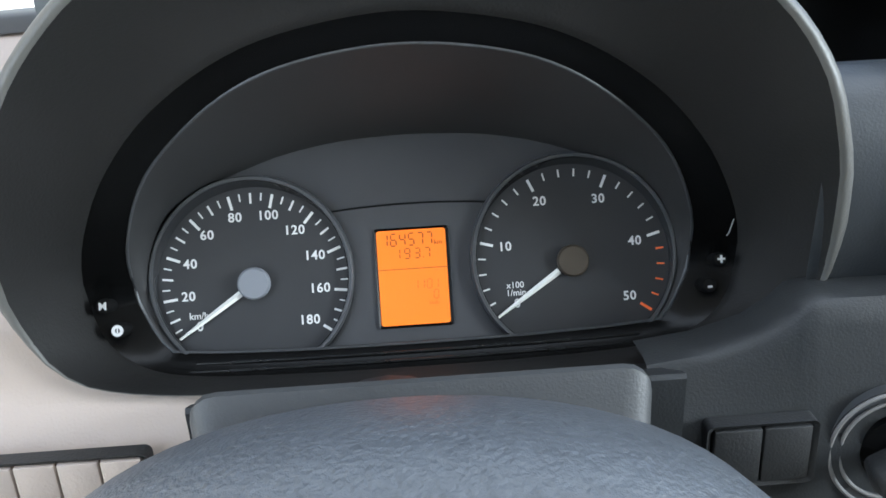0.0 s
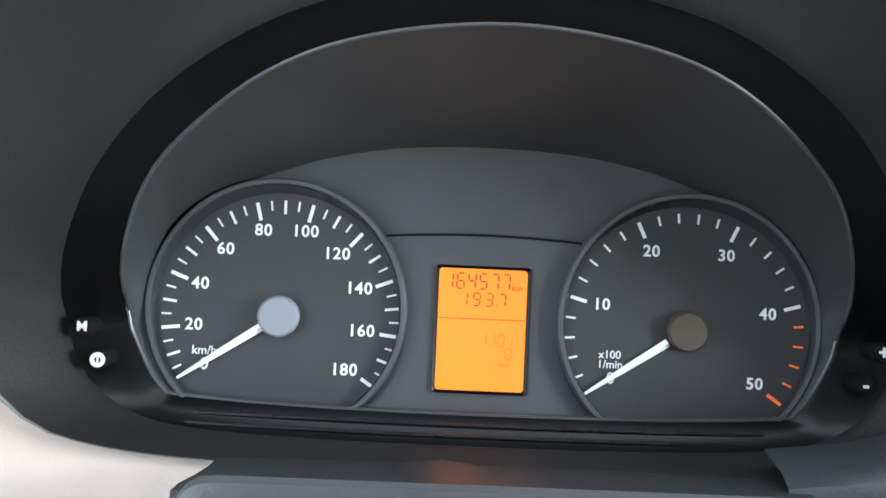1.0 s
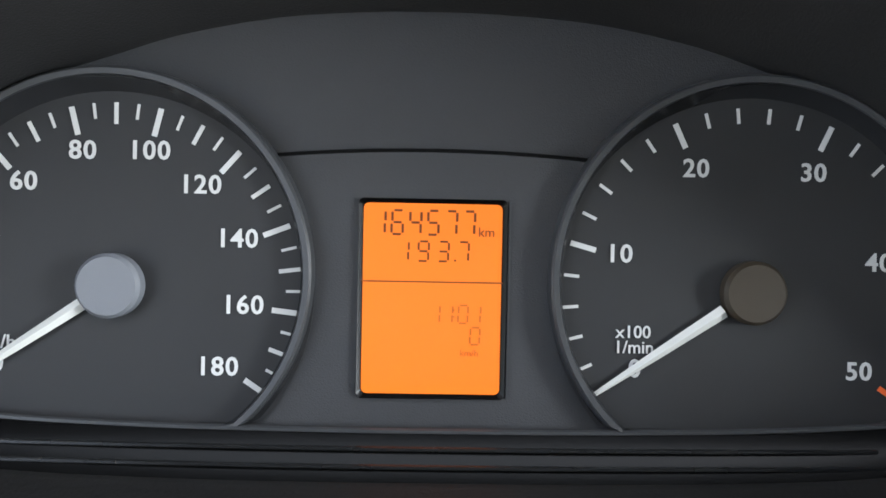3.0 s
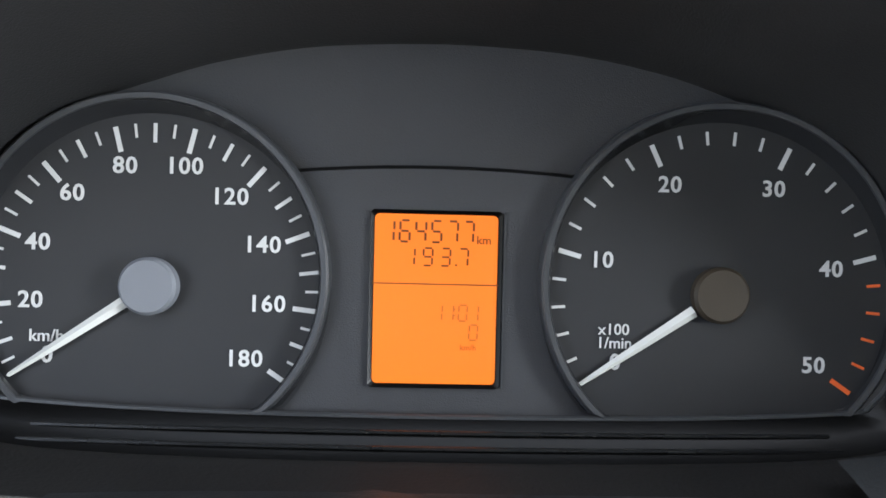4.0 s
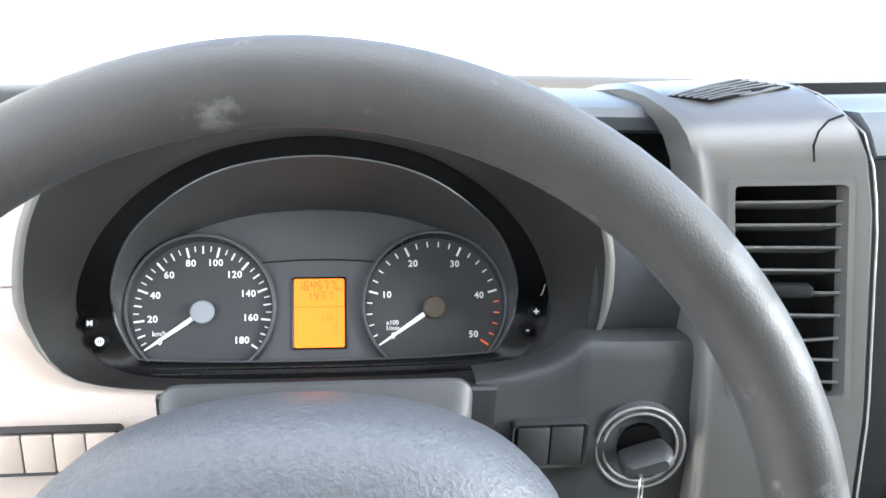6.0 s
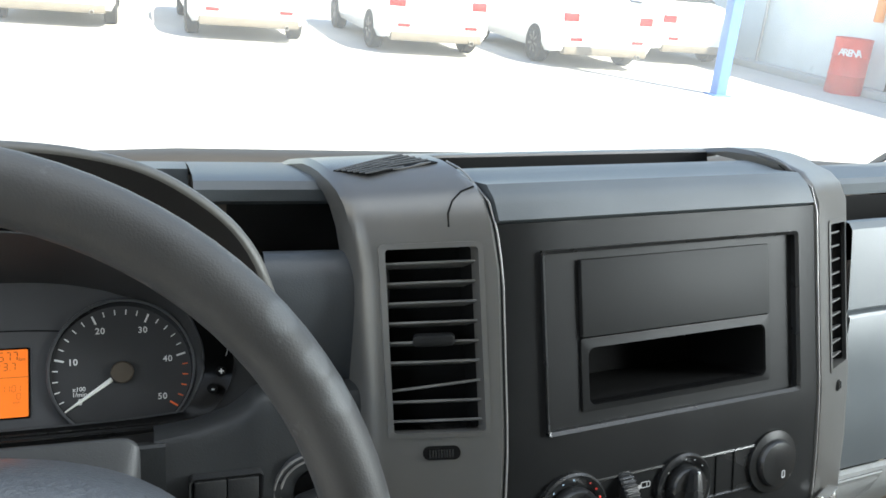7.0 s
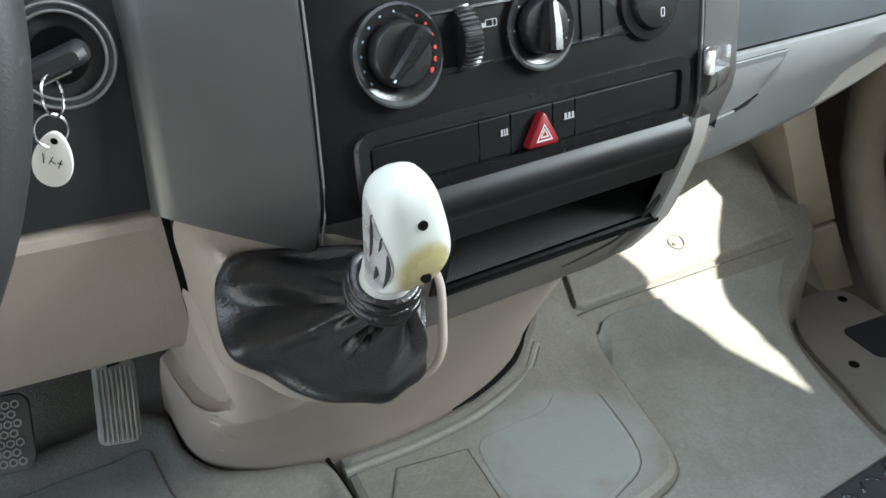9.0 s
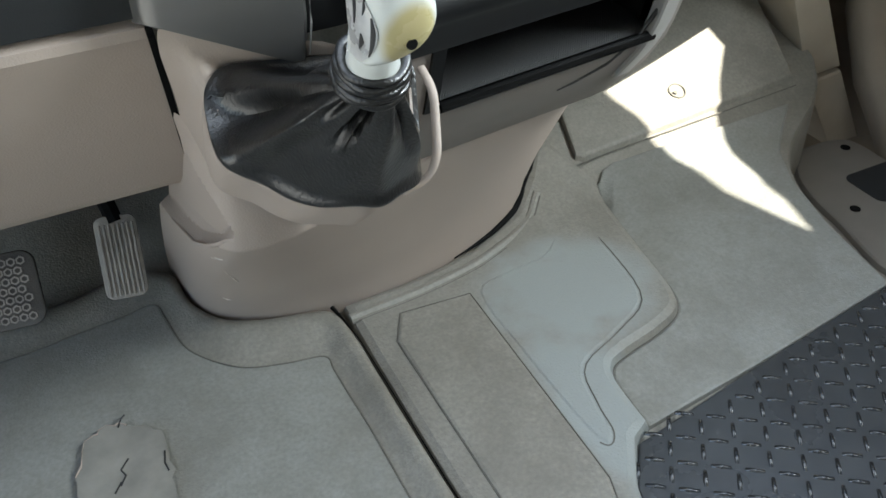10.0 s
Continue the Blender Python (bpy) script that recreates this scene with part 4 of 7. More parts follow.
bm = bmesh.new()
loft(bm, rows, closed=False)
part("outer_panel", bm, M_LIGHT, dash, "light grey grained panel with a rounded top beside the binnacle", angle=50)
bm = bmesh.new()
loft(bm, shelf_rows(steps(-0.088, 0.100, gap=0.02), [(-0.046, 0.5620), (-0.052, 0.5655), (-0.062, 0.5705), (-0.076, 0.5790), (-0.090, 0.5880), (-0.0970, 0.5915), (-0.0985, 0.5900), (-0.100, 0.50)]), closed=False)
part("column_apron", bm, M_LOWER, dash, "dark apron between the hood and the column")
bm = bmesh.new()
loft(bm, shelf_rows(steps(-0.56, -0.18, gap=0.04), [(0.02, 0.60), (0.10, 0.66), (0.19, 0.685)]), closed=False)
part("outer_top", bm, M_LIGHT, dash)
bm = bmesh.new()
loft(bm, shelf_rows(steps(-0.18, 0.124, gap=0.04), [(0.087, 0.700), (0.088, 0.7135), (0.13, 0.708), (0.19, 0.692)]), closed=False)
part("rear_top", bm, M_DARKTOP, dash)
# knee panel
bm = bmesh.new()
KNEE = [(-0.086, 0.4395), (-0.093, 0.436), (-0.094, 0.430), (-0.06, 0.368), (0.0, 0.276), (0.012, 0.264), (0.03, 0.259), (0.20, 0.28)]


def knee_end(z):
    return lerp_table([(0.26, 0.2455), (0.276, 0.2450), (0.430, 0.2310), (0.445, 0.2300)], z)


loft(bm, [[(-0.56 + (knee_end(z) + 0.56) * k / 20, y, z) for k in range(21)] for y, z in KNEE], closed=False)
part("knee_panel", bm, M_LIGHT, dash, "light grey knee panel over the pedals")
bm = bmesh.new()
loft(bm, [[(knee_end(z) + dx, y + dy, z) for dx, dy in ((-0.0004, -0.0012), (0.0040, -0.0012), (0.0040, 0.02), (-0.0004, 0.02))] for y, z in KNEE[1:5]], cap=True)
part("knee_gap", bm, M_BLACK, dash, "dark gap at the end of the knee panel")


def switch_block(name, x0, x1, z0, z1, y, n, mat):
    th = thing(name, ((x0 + x1) / 2, y, z0), "row of blanked rocker switches in a black frame", "switch panel", "rocker switch rows")
    M = frame_of(((x0 + x1) / 2, y, (z0 + z1) / 2), (1, 0, 0), (0, 0.08, 1))
    w, h = x1 - x0, z1 - z0
    bm = bmesh.new()
    ring(bm, rrect(w, h, 0.003), rrect(w - 0.004, h - 0.004, 0.002), -0.004, 0.0035, M, -0.002, 0.002)
    part("frame", bm, M_DARK, th)
    for k in range(n):
        bm = bmesh.new()
        ww = (w - 0.005) / n
        box(bm, (-w / 2 + 0.0025 + ww * (k + 0.5), 0, 0.0015), (ww - 0.0008, h - 0.0045, 0.005), M, 0.0008)
        part("rocker", bm, mat, th)
    return th


switch_block("switch_row", -0.1895, -0.1140, 0.5265, 0.5555, -0.0750, 4, M_LIGHT)
switch_block("switch_row", 0.1145, 0.1610, 0.5265, 0.5570, -0.0860, 2, M_DARK)

# ignition lock with key
ign = thing("ignition_lock", (0.199, -0.088, 0.54), "black ignition lock in a grey ring", "ignition lock")
IG = frame_of((0.1965, -0.0840, 0.5370), (1, -0.10, 0), (0, 0.13, 1))
bm = bmesh.new()
ring(bm, circle(0.0288, 56), circle(0.0225, 56), -0.004, 0.0035, IG, -0.012, 0.0030)
lock_ring = part("ring", bm, M_RING, ign, "dark grey ring")
for r, z in ((0.0276, 0.0042), (0.0232, 0.0036)):
    bm = bmesh.new()
    tube(bm, [IG @ Vector((r * math.cos(t), r * math.sin(t), z)) for t in [2 * math.pi * k / 48 for k in range(48)]], 0.0009, 8, closed=True, up=IG.to_3x3() @ Vector((0, 0, 1)))
    part("bead", bm, M_EDGE, lock_ring, "pale raised bead")
bm = bmesh.new()
lathe(bm, [(0.0225, -0.012), (0.0222, -0.003), (0.015, -0.002), (0.0148, 0.004), (0.0005, 0.005)], IG, 48)
part("barrel", bm, M_PIANO, ign)
key = thing("key", (0.20, -0.10, 0.535), "black plastic car key in the ignition lock", "key")
KG = IG @ Matrix.Rotation(radians(20), 4, "Z")
bm = bmesh.new()
rows = []
for z, w, h in ((0.004, 0.008, 0.003), (0.008, 0.0165, 0.0052), (0.018, 0.0185, 0.0062), (0.026, 0.017, 0.0055), (0.030, 0.0125, 0.0035)):
    rows.append([KG @ Vector((x, y, z)) for x, y in rrect(2 * w * 0.9, 2 * h, min(h, w) * 0.8, 4)])
loft(bm, rows, cap=True)
part("key_head", bm, M_DARK, key, "black plastic key head")
bm = bmesh.new()
box(bm, (-0.004, -0.0062, 0.022), (0.016, 0.0015, 0.0045), KG, 0.0005)
part("key_insert", bm, M_STEELDULL, key, "metal insert")
keyring = thing("key_ring", (0.187, -0.118, 0.52), "two thin steel split rings hanging from the key", "key ring")
for c, r, n in (((0.1885, -0.1155, 0.5265), 0.0105, (0.8, -0.4, 0.1)), ((0.1840, -0.116, 0.5090), 0.0085, (0.3, -0.9, 0.1))):
    bm = bmesh.new()
    q = Vector(n).to_track_quat("Z", "Y").to_matrix()
    tube(bm, [Vector(c) + q @ Vector((r * math.cos(t), r * math.sin(t), 0)) for t in [2 * math.pi * k / 32 for k in range(32)]], 0.0007, 6, closed=True)
    part("split_ring", bm, M_CHROME, keyring)
tag = thing("key_tag", (0.188, -0.116, 0.477), "white oval plastic key tag with handwritten marks", "key tag")
TG = frame_of((0.1815, -0.1165, 0.4935), (0.88, -0.30, -0.30), (-0.36, 0.05, 0.93))
bm = bmesh.new()
OVAL = [(0.0098 * math.sin(t) * (1 - 0.22 * math.cos(t)) , 0.0165 * math.cos(t)) for t in [2 * math.pi * k / 40 for k in range(40)]]
prism(bm, OVAL, -0.0013, 0.0013, TG, taper=0.0006)
part("disc", bm, M_TAG, tag)
bm = bmesh.new()
lathe(bm, [(0.0019, 0.0012), (0.0018, 0.0016), (0.0002, 0.0016)], shift(TG, 0, 0.0118), 16)
part("hole", bm, M_BLACK, tag)
bm = bmesh.new()
for x, y, h, a in ((-0.0045, 0.0005, 0.006, 8), (-0.0008, 0.0, 0.005, -20), (0.0005, -0.001, 0.003, 60), (0.0038, -0.0012, 0.0055, -12), (0.0038, -0.0008, 0.0026, 80)):
    box(bm, (0, 0, 0.0015), (0.0005, h, 0.0003), shift(TG, x, y, 0, a))
part("pen_stroke", bm, M_INK, tag, "thin pen strokes")

# ---- dashboard: passenger side ----
RX = steps(0.686, 1.40, 0.70, gap=0.03)


def right_y(x):
    return smooth_table([(0.65, -0.012), (0.70, 0.0), (0.80, 0.012), (0.95, 0.035), (1.10, 0.085), (1.25, 0.16), (1.40, 0.25)], x)


def right_rows(pts, xs=RX):
    return [[(x, right_y(x) + y, z) for x in xs] for y, z in pts]


bm = bmesh.new()
loft(bm, right_rows([(0.016, 0.686), (0.013, 0.690), (0.006, 0.6905), (0.000, 0.686), (-0.007, 0.66), (-0.018, 0.616), (-0.017, 0.6135), (-0.010, 0.612)]), closed=False)
part("passenger_top", bm, M_DARKTOP, dash, "smooth blue-black upper dash in front of the passenger")
bm = bmesh.new()
loft(bm, right_rows([(-0.010, 0.6115), (-0.018, 0.610), (-0.0205, 0.607), (-0.026, 0.55), (-0.030, 0.48), (-0.030, 0.449), (-0.026, 0.4455), (-0.015, 0.4455)], steps(0.690, 1.36, gap=0.03)), closed=False)
part("glovebox_lid", bm, M_DARKTOP, dash, "flat dark glovebox lid")
bm = bmesh.new()
loft(bm, right_rows([(0.101, 0.6845), (0.098, 0.685), (0.097, 0.697), (0.102, 0.7015), (0.130, 0.7015), (0.165, 0.698), (0.21, 0.684)]), closed=False)
part("passenger_ledge", bm, M_DARKTOP, dash, "open tray and ledge under the windscreen")
bm = bmesh.new()
loft(bm, right_rows([(0.016, 0.686), (0.018, 0.648), (0.0985, 0.648), (0.0985, 0.6835)], steps(0.655, 0.93, gap=0.03)), closed=False)
# shade down in the tray is put into its colour
part("tray", bm, M_BLACK, dash, "tray behind the dash edge, its shade put in as black")
bm = bmesh.new()
rows = right_rows([(0.014, 0.6895), (0.05, 0.690), (0.099, 0.688)], steps(0.925, 1.40, gap=0.03))
loft(bm, rows, closed=False)
loft(bm, [[r[0] for r in rows], [(r[0][0], r[0][1], 0.648) for r in rows]], closed=False)
part("tray_end", bm, M_DARKTOP, dash, "closed end of the tray")


def low_y(x):
    return smooth_table([(0.60, 0.0), (0.70, 0.01), (0.82, 0.028), (1.04, 0.09), (1.25, 0.17), (1.40, 0.25)], x)


bm = bmesh.new()
LX = steps(0.615, 1.40, 0.69, gap=0.03)
loft(bm, [[(x, low_y(x) + (right_y(x) - low_y(x)) * f + y, z + (0.02 * (x - 1.0) if z < 0.43 else 0)) for x in LX] for y, z, f in
          ((-0.028, 0.4455, 1), (-0.034, 0.4445, 1), (-0.034, 0.43, 1), (-0.020, 0.40, 0.6), (0.0, 0.36, 0), (0.025, 0.315, 0), (0.045, 0.292, 0), (0.060, 0.285, 0), (0.09, 0.286, 0), (0.35, 0.31, 0))], closed=False)
part("lower_trim", bm, M_TRIM, dash, "light grey lower dash trim, sunlit at its outer end")
bm = bmesh.new()
loft(bm, [[stack(u, v, o) for u, o in ((0.2345, 0.0), (0.240, -0.004), (0.246, -0.012), (0.250, -0.03))] for v in steps(-0.24, 0.112)], closed=False)
part("pillar_side", bm, M_SILVER, dash)
# small flap at the bottom beside the stack, flush with the trim
lid = thing("ashtray_flap", (0.74, 0.0, 0.38), "light grey small hinged flap with a finger recess", "storage flap")


def trim_point(x, z, out):
    zz = z - 0.02 * (x - 1.0)
    f = lerp_table([(0.36, 0.0), (0.40, 0.6), (0.43, 1.0)], zz)
    y = lerp_table([(0.36, 0.0), (0.40, -0.020), (0.43, -0.034)], zz)
    return Vector((x, low_y(x) + (right_y(x) - low_y(x)) * f + y - out, z))


bm = bmesh.new()
FLAP = [(0.690, 0.440), (0.779, 0.440), (0.776, 0.415), (0.770, 0.394), (0.757, 0.381), (0.692, 0.368)]
loft(bm, [[trim_point(x, z, o) for x, z in FLAP] for o in (-0.006, 0.0015)] + [[trim_point(x + (0.735 - x) * 0.02, z + (0.41 - z) * 0.02, 0.0028) for x, z in FLAP]], cap=True)
part("flap", bm, M_TRIM, lid)
bm = bmesh.new()
loft(bm, [[trim_point(x, z, o) for x, z in FLAP] for o in (0.0008, 0.0012)] , closed=True)
loft(bm, [[trim_point(0.735 + (x - 0.735) * 1.015, 0.41 + (z - 0.41) * 1.02, 0.0006) for x, z in FLAP], [trim_point(x, z, 0.0006) for x, z in FLAP]])
part("seam", bm, M_BLACK, lid, "dark seam")
# dark patch put in for the shade inside the finger recess
bm = bmesh.new()
REC = [(0.752, 0.376), (0.775, 0.392), (0.772, 0.378), (0.757, 0.370)]
loft(bm, [[trim_point(x, z, o) for x, z in REC] for o in (-0.004, 0.0022)], cap=True)
part("recess_shade", bm, M_LOWER, lid)
bm = bmesh.new()
LIP = [(0.690, 0.366), (0.752, 0.379), (0.757, 0.371), (0.752, 0.364), (0.690, 0.350)]
loft(bm, [[trim_point(x, z, o) for x, z in LIP] for o in (-0.004, 0.004)] + [[trim_point(x, z - 0.001, 0.006) for x, z in LIP]], cap=True)
part("finger_lip", bm, M_TRIM, lid)


# ---- instrument cluster ----
def outline(pts, n=96, mirrored=True):
    """A closed smooth outline: from a right half, bottom middle to top middle, or from a whole round."""
    pts = [Vector((x, y, 0)) for x, y in pts]
    if mirrored:
        pts = pts + [Vector((-p.x, p.y, 0)) for p in reversed(pts[1:-1])]
    k, fine = len(pts), []
    for i in range(k):
        p0, p1, p2, p3 = pts[i - 1], pts[i], pts[(i + 1) % k], pts[(i + 2) % k]
        for j in range(12):
            t = j / 12
            fine.append(0.5 * ((2 * p1) + (p2 - p0) * t + (2 * p0 - 5 * p1 + 4 * p2 - p3) * t * t + (3 * p1 - p0 - 3 * p2 + p3) * t ** 3))
    d = [0.0]
    for a, b in zip(fine, fine[1:] + fine[:1]):
        d.append(d[-1] + (b - a).length)
    out, j = [], 0
    for i in range(n):
        s = d[-1] * i / n
        while d[j + 1] < s:
            j += 1
        a, b = fine[j], fine[(j + 1) % len(fine)]
        f = (s - d[j]) / ((d[j + 1] - d[j]) or 1)
        out.append(((a.x + (b.x - a.x) * f), (a.y + (b.y - a.y) * f)))
    return out


O_PLATE = outline([(0, -0.0316), (0.06, -0.0312), (0.103, -0.0292), (0.1145, -0.0240), (0.1222, -0.004), (0.1215, 0.016), (0.114, 0.034), (0.098, 0.0465), (0.074, 0.0555), (0.058, 0.0605), (0.033, 0.0650), (0, 0.0666)])
O_ARCH = outline([(0, -0.0316), (0.06, -0.0310), (0.104, -0.0290), (0.1160, -0.0262), (0.1275, -0.006), (0.1290, 0.006), (0.1268, 0.0205), (0.1165, 0.0410), (0.1015, 0.0572), (0.073, 0.0760), (0.042, 0.0866), (0, 0.0910)])
O_GLOSS = outline([(0, -0.0418), (0.055, -0.0414), (0.103, -0.0392), (0.126, -0.0335), (0.1415, -0.0210), (0.1490, -0.001), (0.1475, 0.013), (0.1405, 0.0290), (0.1265, 0.0492), (0.1035, 0.0702), (0.073, 0.0872), (0.042, 0.0965), (0, 0.1010)])
O_RIM = outline([(0, -0.0462), (0.060, -0.0460), (0.110, -0.0438), (0.137, -0.0388), (0.152, -0.0335), (0.1685, -0.0215), (0.1765, -0.002), (0.1805, 0.028), (0.1795, 0.042), (0.1738, 0.067), (0.1560, 0.0930), (0.1275, 0.1152), (0.0985, 0.1295), (0.063, 0.1378), (0.026, 0.1412), (-0.010, 0.1410), (-0.044, 0.1374), (-0.079, 0.1304), (-0.102, 0.1225), (-0.125, 0.1085), (-0.149, 0.0835), (-0.1635, 0.0565), (-0.1692, 0.029), (-0.1690, 0.004), (-0.1625, -0.0145), (-0.1525, -0.0300), (-0.1350, -0.0395), (-0.0920, -0.0448)], mirrored=False)


def at_arch(p, out=0.0):
    """The lens edge: flush with the plate at the bottom, leaning out towards the top."""
    return DIAL @ Vector((p[0], p[1], 0.006 + 0.80 * max(0.0, p[1]) + out))


def at_gloss(p, out=0.0):
    return DIAL @ Vector((p[0], p[1], 0.013 + 0.75 * max(0.0, p[1]) + out))


def at_rim(p, wide=0.0, out=0.0):
    """The front edge of the hood; wide steps outwards over its rolled lip."""
    u, v = p
    near = 0.030 * min(1.0, max(0.0, (v + 0.02) / 0.08))
    k = near / (0.349 - 0.30 * v)
    out += near
    n = Vector((u - 0.004, (v - 0.03) * 1.3)).normalized()
    w = wide * (1.0 if v > 0.01 else max(0.12, (v + 0.046) / 0.056))
    u, v, d = u + n.x * w, v + n.y * w, 0.050 + 0.30 * v + out
    return DIAL @ Vector((u + (-0.018 - u) * k, v + (0.0345 - v) * k, d))


binnacle = thing("instrument_binnacle", DIAL @ Vector((0, -0.05, 0.05)), "black moulded binnacle hood round the instruments, slightly dusty", "instrument binnacle")
bm = bmesh.new()
mixed = [[at_gloss(g, -0.012) for g in O_GLOSS]]
for f, bulge in ((0.0, 0.0), (0.12, 0.0015), (0.35, 0.0030), (0.65, 0.0030), (0.9, 0.0012), (1.0, 0.0)):
    mixed.append([at_gloss(g).lerp(at_rim(r), f) + DIAL.to_3x3() @ Vector((0, 0, -bulge)) for g, r in zip(O_GLOSS, O_RIM)])
loft(bm, mixed)
part("hood", bm, M_HOOD, binnacle, "black grained inside of the hood", angle=75)
bm = bmesh.new()
loft(bm, [[at_rim(p, w, o) for p in O_RIM] for w, o in ((-0.0006, -0.0006), (0.0006, 0.0009), (0.0022, 0.0010), (0.0050, -0.0006), (0.0068, -0.0035), (0.0078, -0.0085), (0.0082, -0.016), (0.0085, -0.05), (0.0090, -0.15))])
part("outer_shell", bm, M_LIP, binnacle, "grey rolled lip and outer shell of the hood", angle=75)

cluster = thing("instrument_cluster", DIAL @ Vector((0, -0.04, 0)), "instrument cluster with two white-marked dials and a lit amber display", "instrument cluster")
bm = bmesh.new()
loft(bm, [[at_arch(p, -0.004) for p in O_ARCH], [at_arch(p, 0.0) for p in O_ARCH], [at_arch(p, 0.0004).lerp(at_gloss(g), 0.06) for p, g in zip(O_ARCH, O_GLOSS)], [at_arch(p).lerp(at_gloss(g), 0.55) + DIAL.to_3x3() @ Vector((0, 0, -0.0012)) for p, g in zip(O_ARCH, O_GLOSS)], [at_gloss(g, -0.0004) for g in O_GLOSS], [at_gloss(g, -0.010) for g in O_GLOSS]])
part("bezel", bm, M_PIANO, cluster, "gloss black bezel", angle=60)
# two fine steps along the foot of the bezel
for f in (0.38, 0.72):
    bm = bmesh.new()
    tube(bm, [at_arch((u, -0.0312 + 0.05 * u * u)).lerp(at_gloss((u * 1.08, -0.0416 + 0.12 * u * u)), f) for u in steps(-0.100, 0.100, gap=0.01)], 0.0006, 6)
    part("bezel_step", bm, M_SATIN, cluster)
bm = bmesh.new()
loft(bm, [[DIAL @ Vector((x, y, 0.001)) for x, y in O_PLATE], [DIAL @ Vector((x, y, 0.0045)) for x, y in O_PLATE], [(DIAL @ Vector((x, y, 0.0045))).lerp(at_arch(p), 0.5) + DIAL.to_3x3() @ Vector((0, 0.0008, 0)) for (x, y), p in zip(O_PLATE, O_ARCH)], [at_arch(p, 0.0002) for p in O_ARCH], [at_arch(p, -0.003) for p in O_ARCH]])
part("cowl", bm, M_COWL, cluster, "matt black inner cowl")
bm = bmesh.new()
prism(bm, [(x * 1.01, y * 1.01) for x, y in O_PLATE], -0.012, 0.0012, DIAL, taper=0.0)
part("upper_plate", bm, M_PLATE, cluster, "dark upper plate")
# lighter lower plate with a curved upper edge between the dials
bm = bmesh.new()
top = [(u, 0.0335 - 0.0025 * (u / 0.045) ** 2) for u in steps(-0.062, 0.062, gap=0.008)]
prism(bm, [(-0.075, -0.0316), (0.075, -0.0316), (0.075, 0.02)] + list(reversed(top)) + [(-0.075, 0.02)], 0.0, 0.0026, DIAL)
part("lower_plate", bm, M_PLATE, cluster, "grey lower plate")
bm = bmesh.new()
tube(bm, [DIAL @ Vector((u, v + 0.0003, 0.0024)) for u, v in top[2:-2]], 0.0005, 6)
part("plate_joint", bm, M_BLACK, cluster, "dark joint over the lower plate")
bm = bmesh.new()
tube(bm, [at_arch(p, 0.0003) for p in O_ARCH], 0.0007, 6, closed=True)
part("lens_edge", bm, M_RING, cluster, "thin pale edge of the lens")

S0, R0 = 0.0747, 0.0434


def dial(cx, cy, radius, rx, ry, rr, kind):
    """A dial face cut off along its foot, in a funnel that opens upwards to a thin raised ring about (rx, ry)."""
    def clip(r, n=96, x=cx, y=cy):
        return [(x + r * math.cos(t), max(y + r * math.sin(t), -0.0308)) for t in [2 * math.pi * k / n for k in range(n)]]
    bm = bmesh.new()
    prism(bm, clip(radius + 0.0030), 0.0, 0.0031, DIAL)
    face = part("dial_face", bm, M_FACE, cluster, "black %s dial face with white marks" % kind)
    bm = bmesh.new()
    rows = [[DIAL @ Vector((x, y, 0.0030)) for x, y in clip(radius + 0.0022)]]
    for r, z in ((rr - 0.0026, 0.0055), (rr - 0.0021, 0.0064)):
        rows.append([DIAL @ Vector((x, y, z)) for x, y in clip(r, 96, rx, ry)])
    loft(bm, rows)
    part("dial_wall", bm, M_WALLDARK, face, "smooth dark wall of the dial")
    bm = bmesh.new()
    loft(bm, [[DIAL @ Vector((x, y, z)) for x, y in clip(r, 96, rx, ry)] for r, z in ((rr - 0.0021, 0.0062), (rr - 0.0019, 0.0068), (rr - 0.0006, 0.0070), (rr, 0.0064), (rr + 0.0004, 0.0024))])
    part("dial_ring", bm, M_RING, face, "raised grey dial ring")
    return face


def tick(face, cx, cy, a, r1, length, width, mat):
    M = DIAL @ Matrix.Translation((cx, cy, 0.0033)) @ Matrix.Rotation(-a, 4, "Z")
    bm = bmesh.new()
    box(bm, (0, r1 - length / 2, 0), (width, length, 0.0003), M)
    part("tick", bm, mat, face)


SWEEP = radians(124.2)
speedo = dial(-S0, 0.0003, R0, -0.0760, 0.0040, 0.0474, "speedometer")
for k in range(1, 37):
    v = 5 * k
    a = (v - 90) / 90 * SWEEP
    L, w = ((0.0066, 0.00125) if v % 20 == 0 else (0.0050, 0.00095)) if v % 10 == 0 else (0.0036, 0.00065)
    tick(speedo, -S0, 0, a, R0, L, w, M_WHITE)
SPEEDS = {0: (-0.1017, -0.0177), 20: (-0.1062, -0.0034), 40: (-0.1045, 0.0117), 60: (-0.0959, 0.0247), 80: (-0.0824, 0.0321), 100: (-0.0670, 0.0323), 120: (-0.0551, 0.0246), 140: (-0.0464, 0.0122), 160: (-0.0449, -0.0033), 180: (-0.0506, -0.0178)}
for v, (x, y) in SPEEDS.items():
    letters("numeral", str(v), 0.0061, shift(DIAL, x, y, 0.0033), M_WHITE, speedo, bold=0.00010, space=1.10)
letters("unit", "km/h", 0.0045, shift(DIAL, -0.1019, -0.0127, 0.0033), M_WHITE, speedo, bold=0.00002)
rev = dial(0.0743, 0.0010, 0.0443, 0.0753, 0.0042, 0.0486, "rev counter")
for k in range(1, 26):
    v = 2 * k
    a = (v - 25) / 25 * SWEEP
    major = v % 10 == 0
    tick(rev, 0.0743, 0.0010, a, 0.0443, 0.0062 if major else 0.0036, 0.00125 if major else 0.00075, M_TICKRED if v > 40 else M_WHITE)
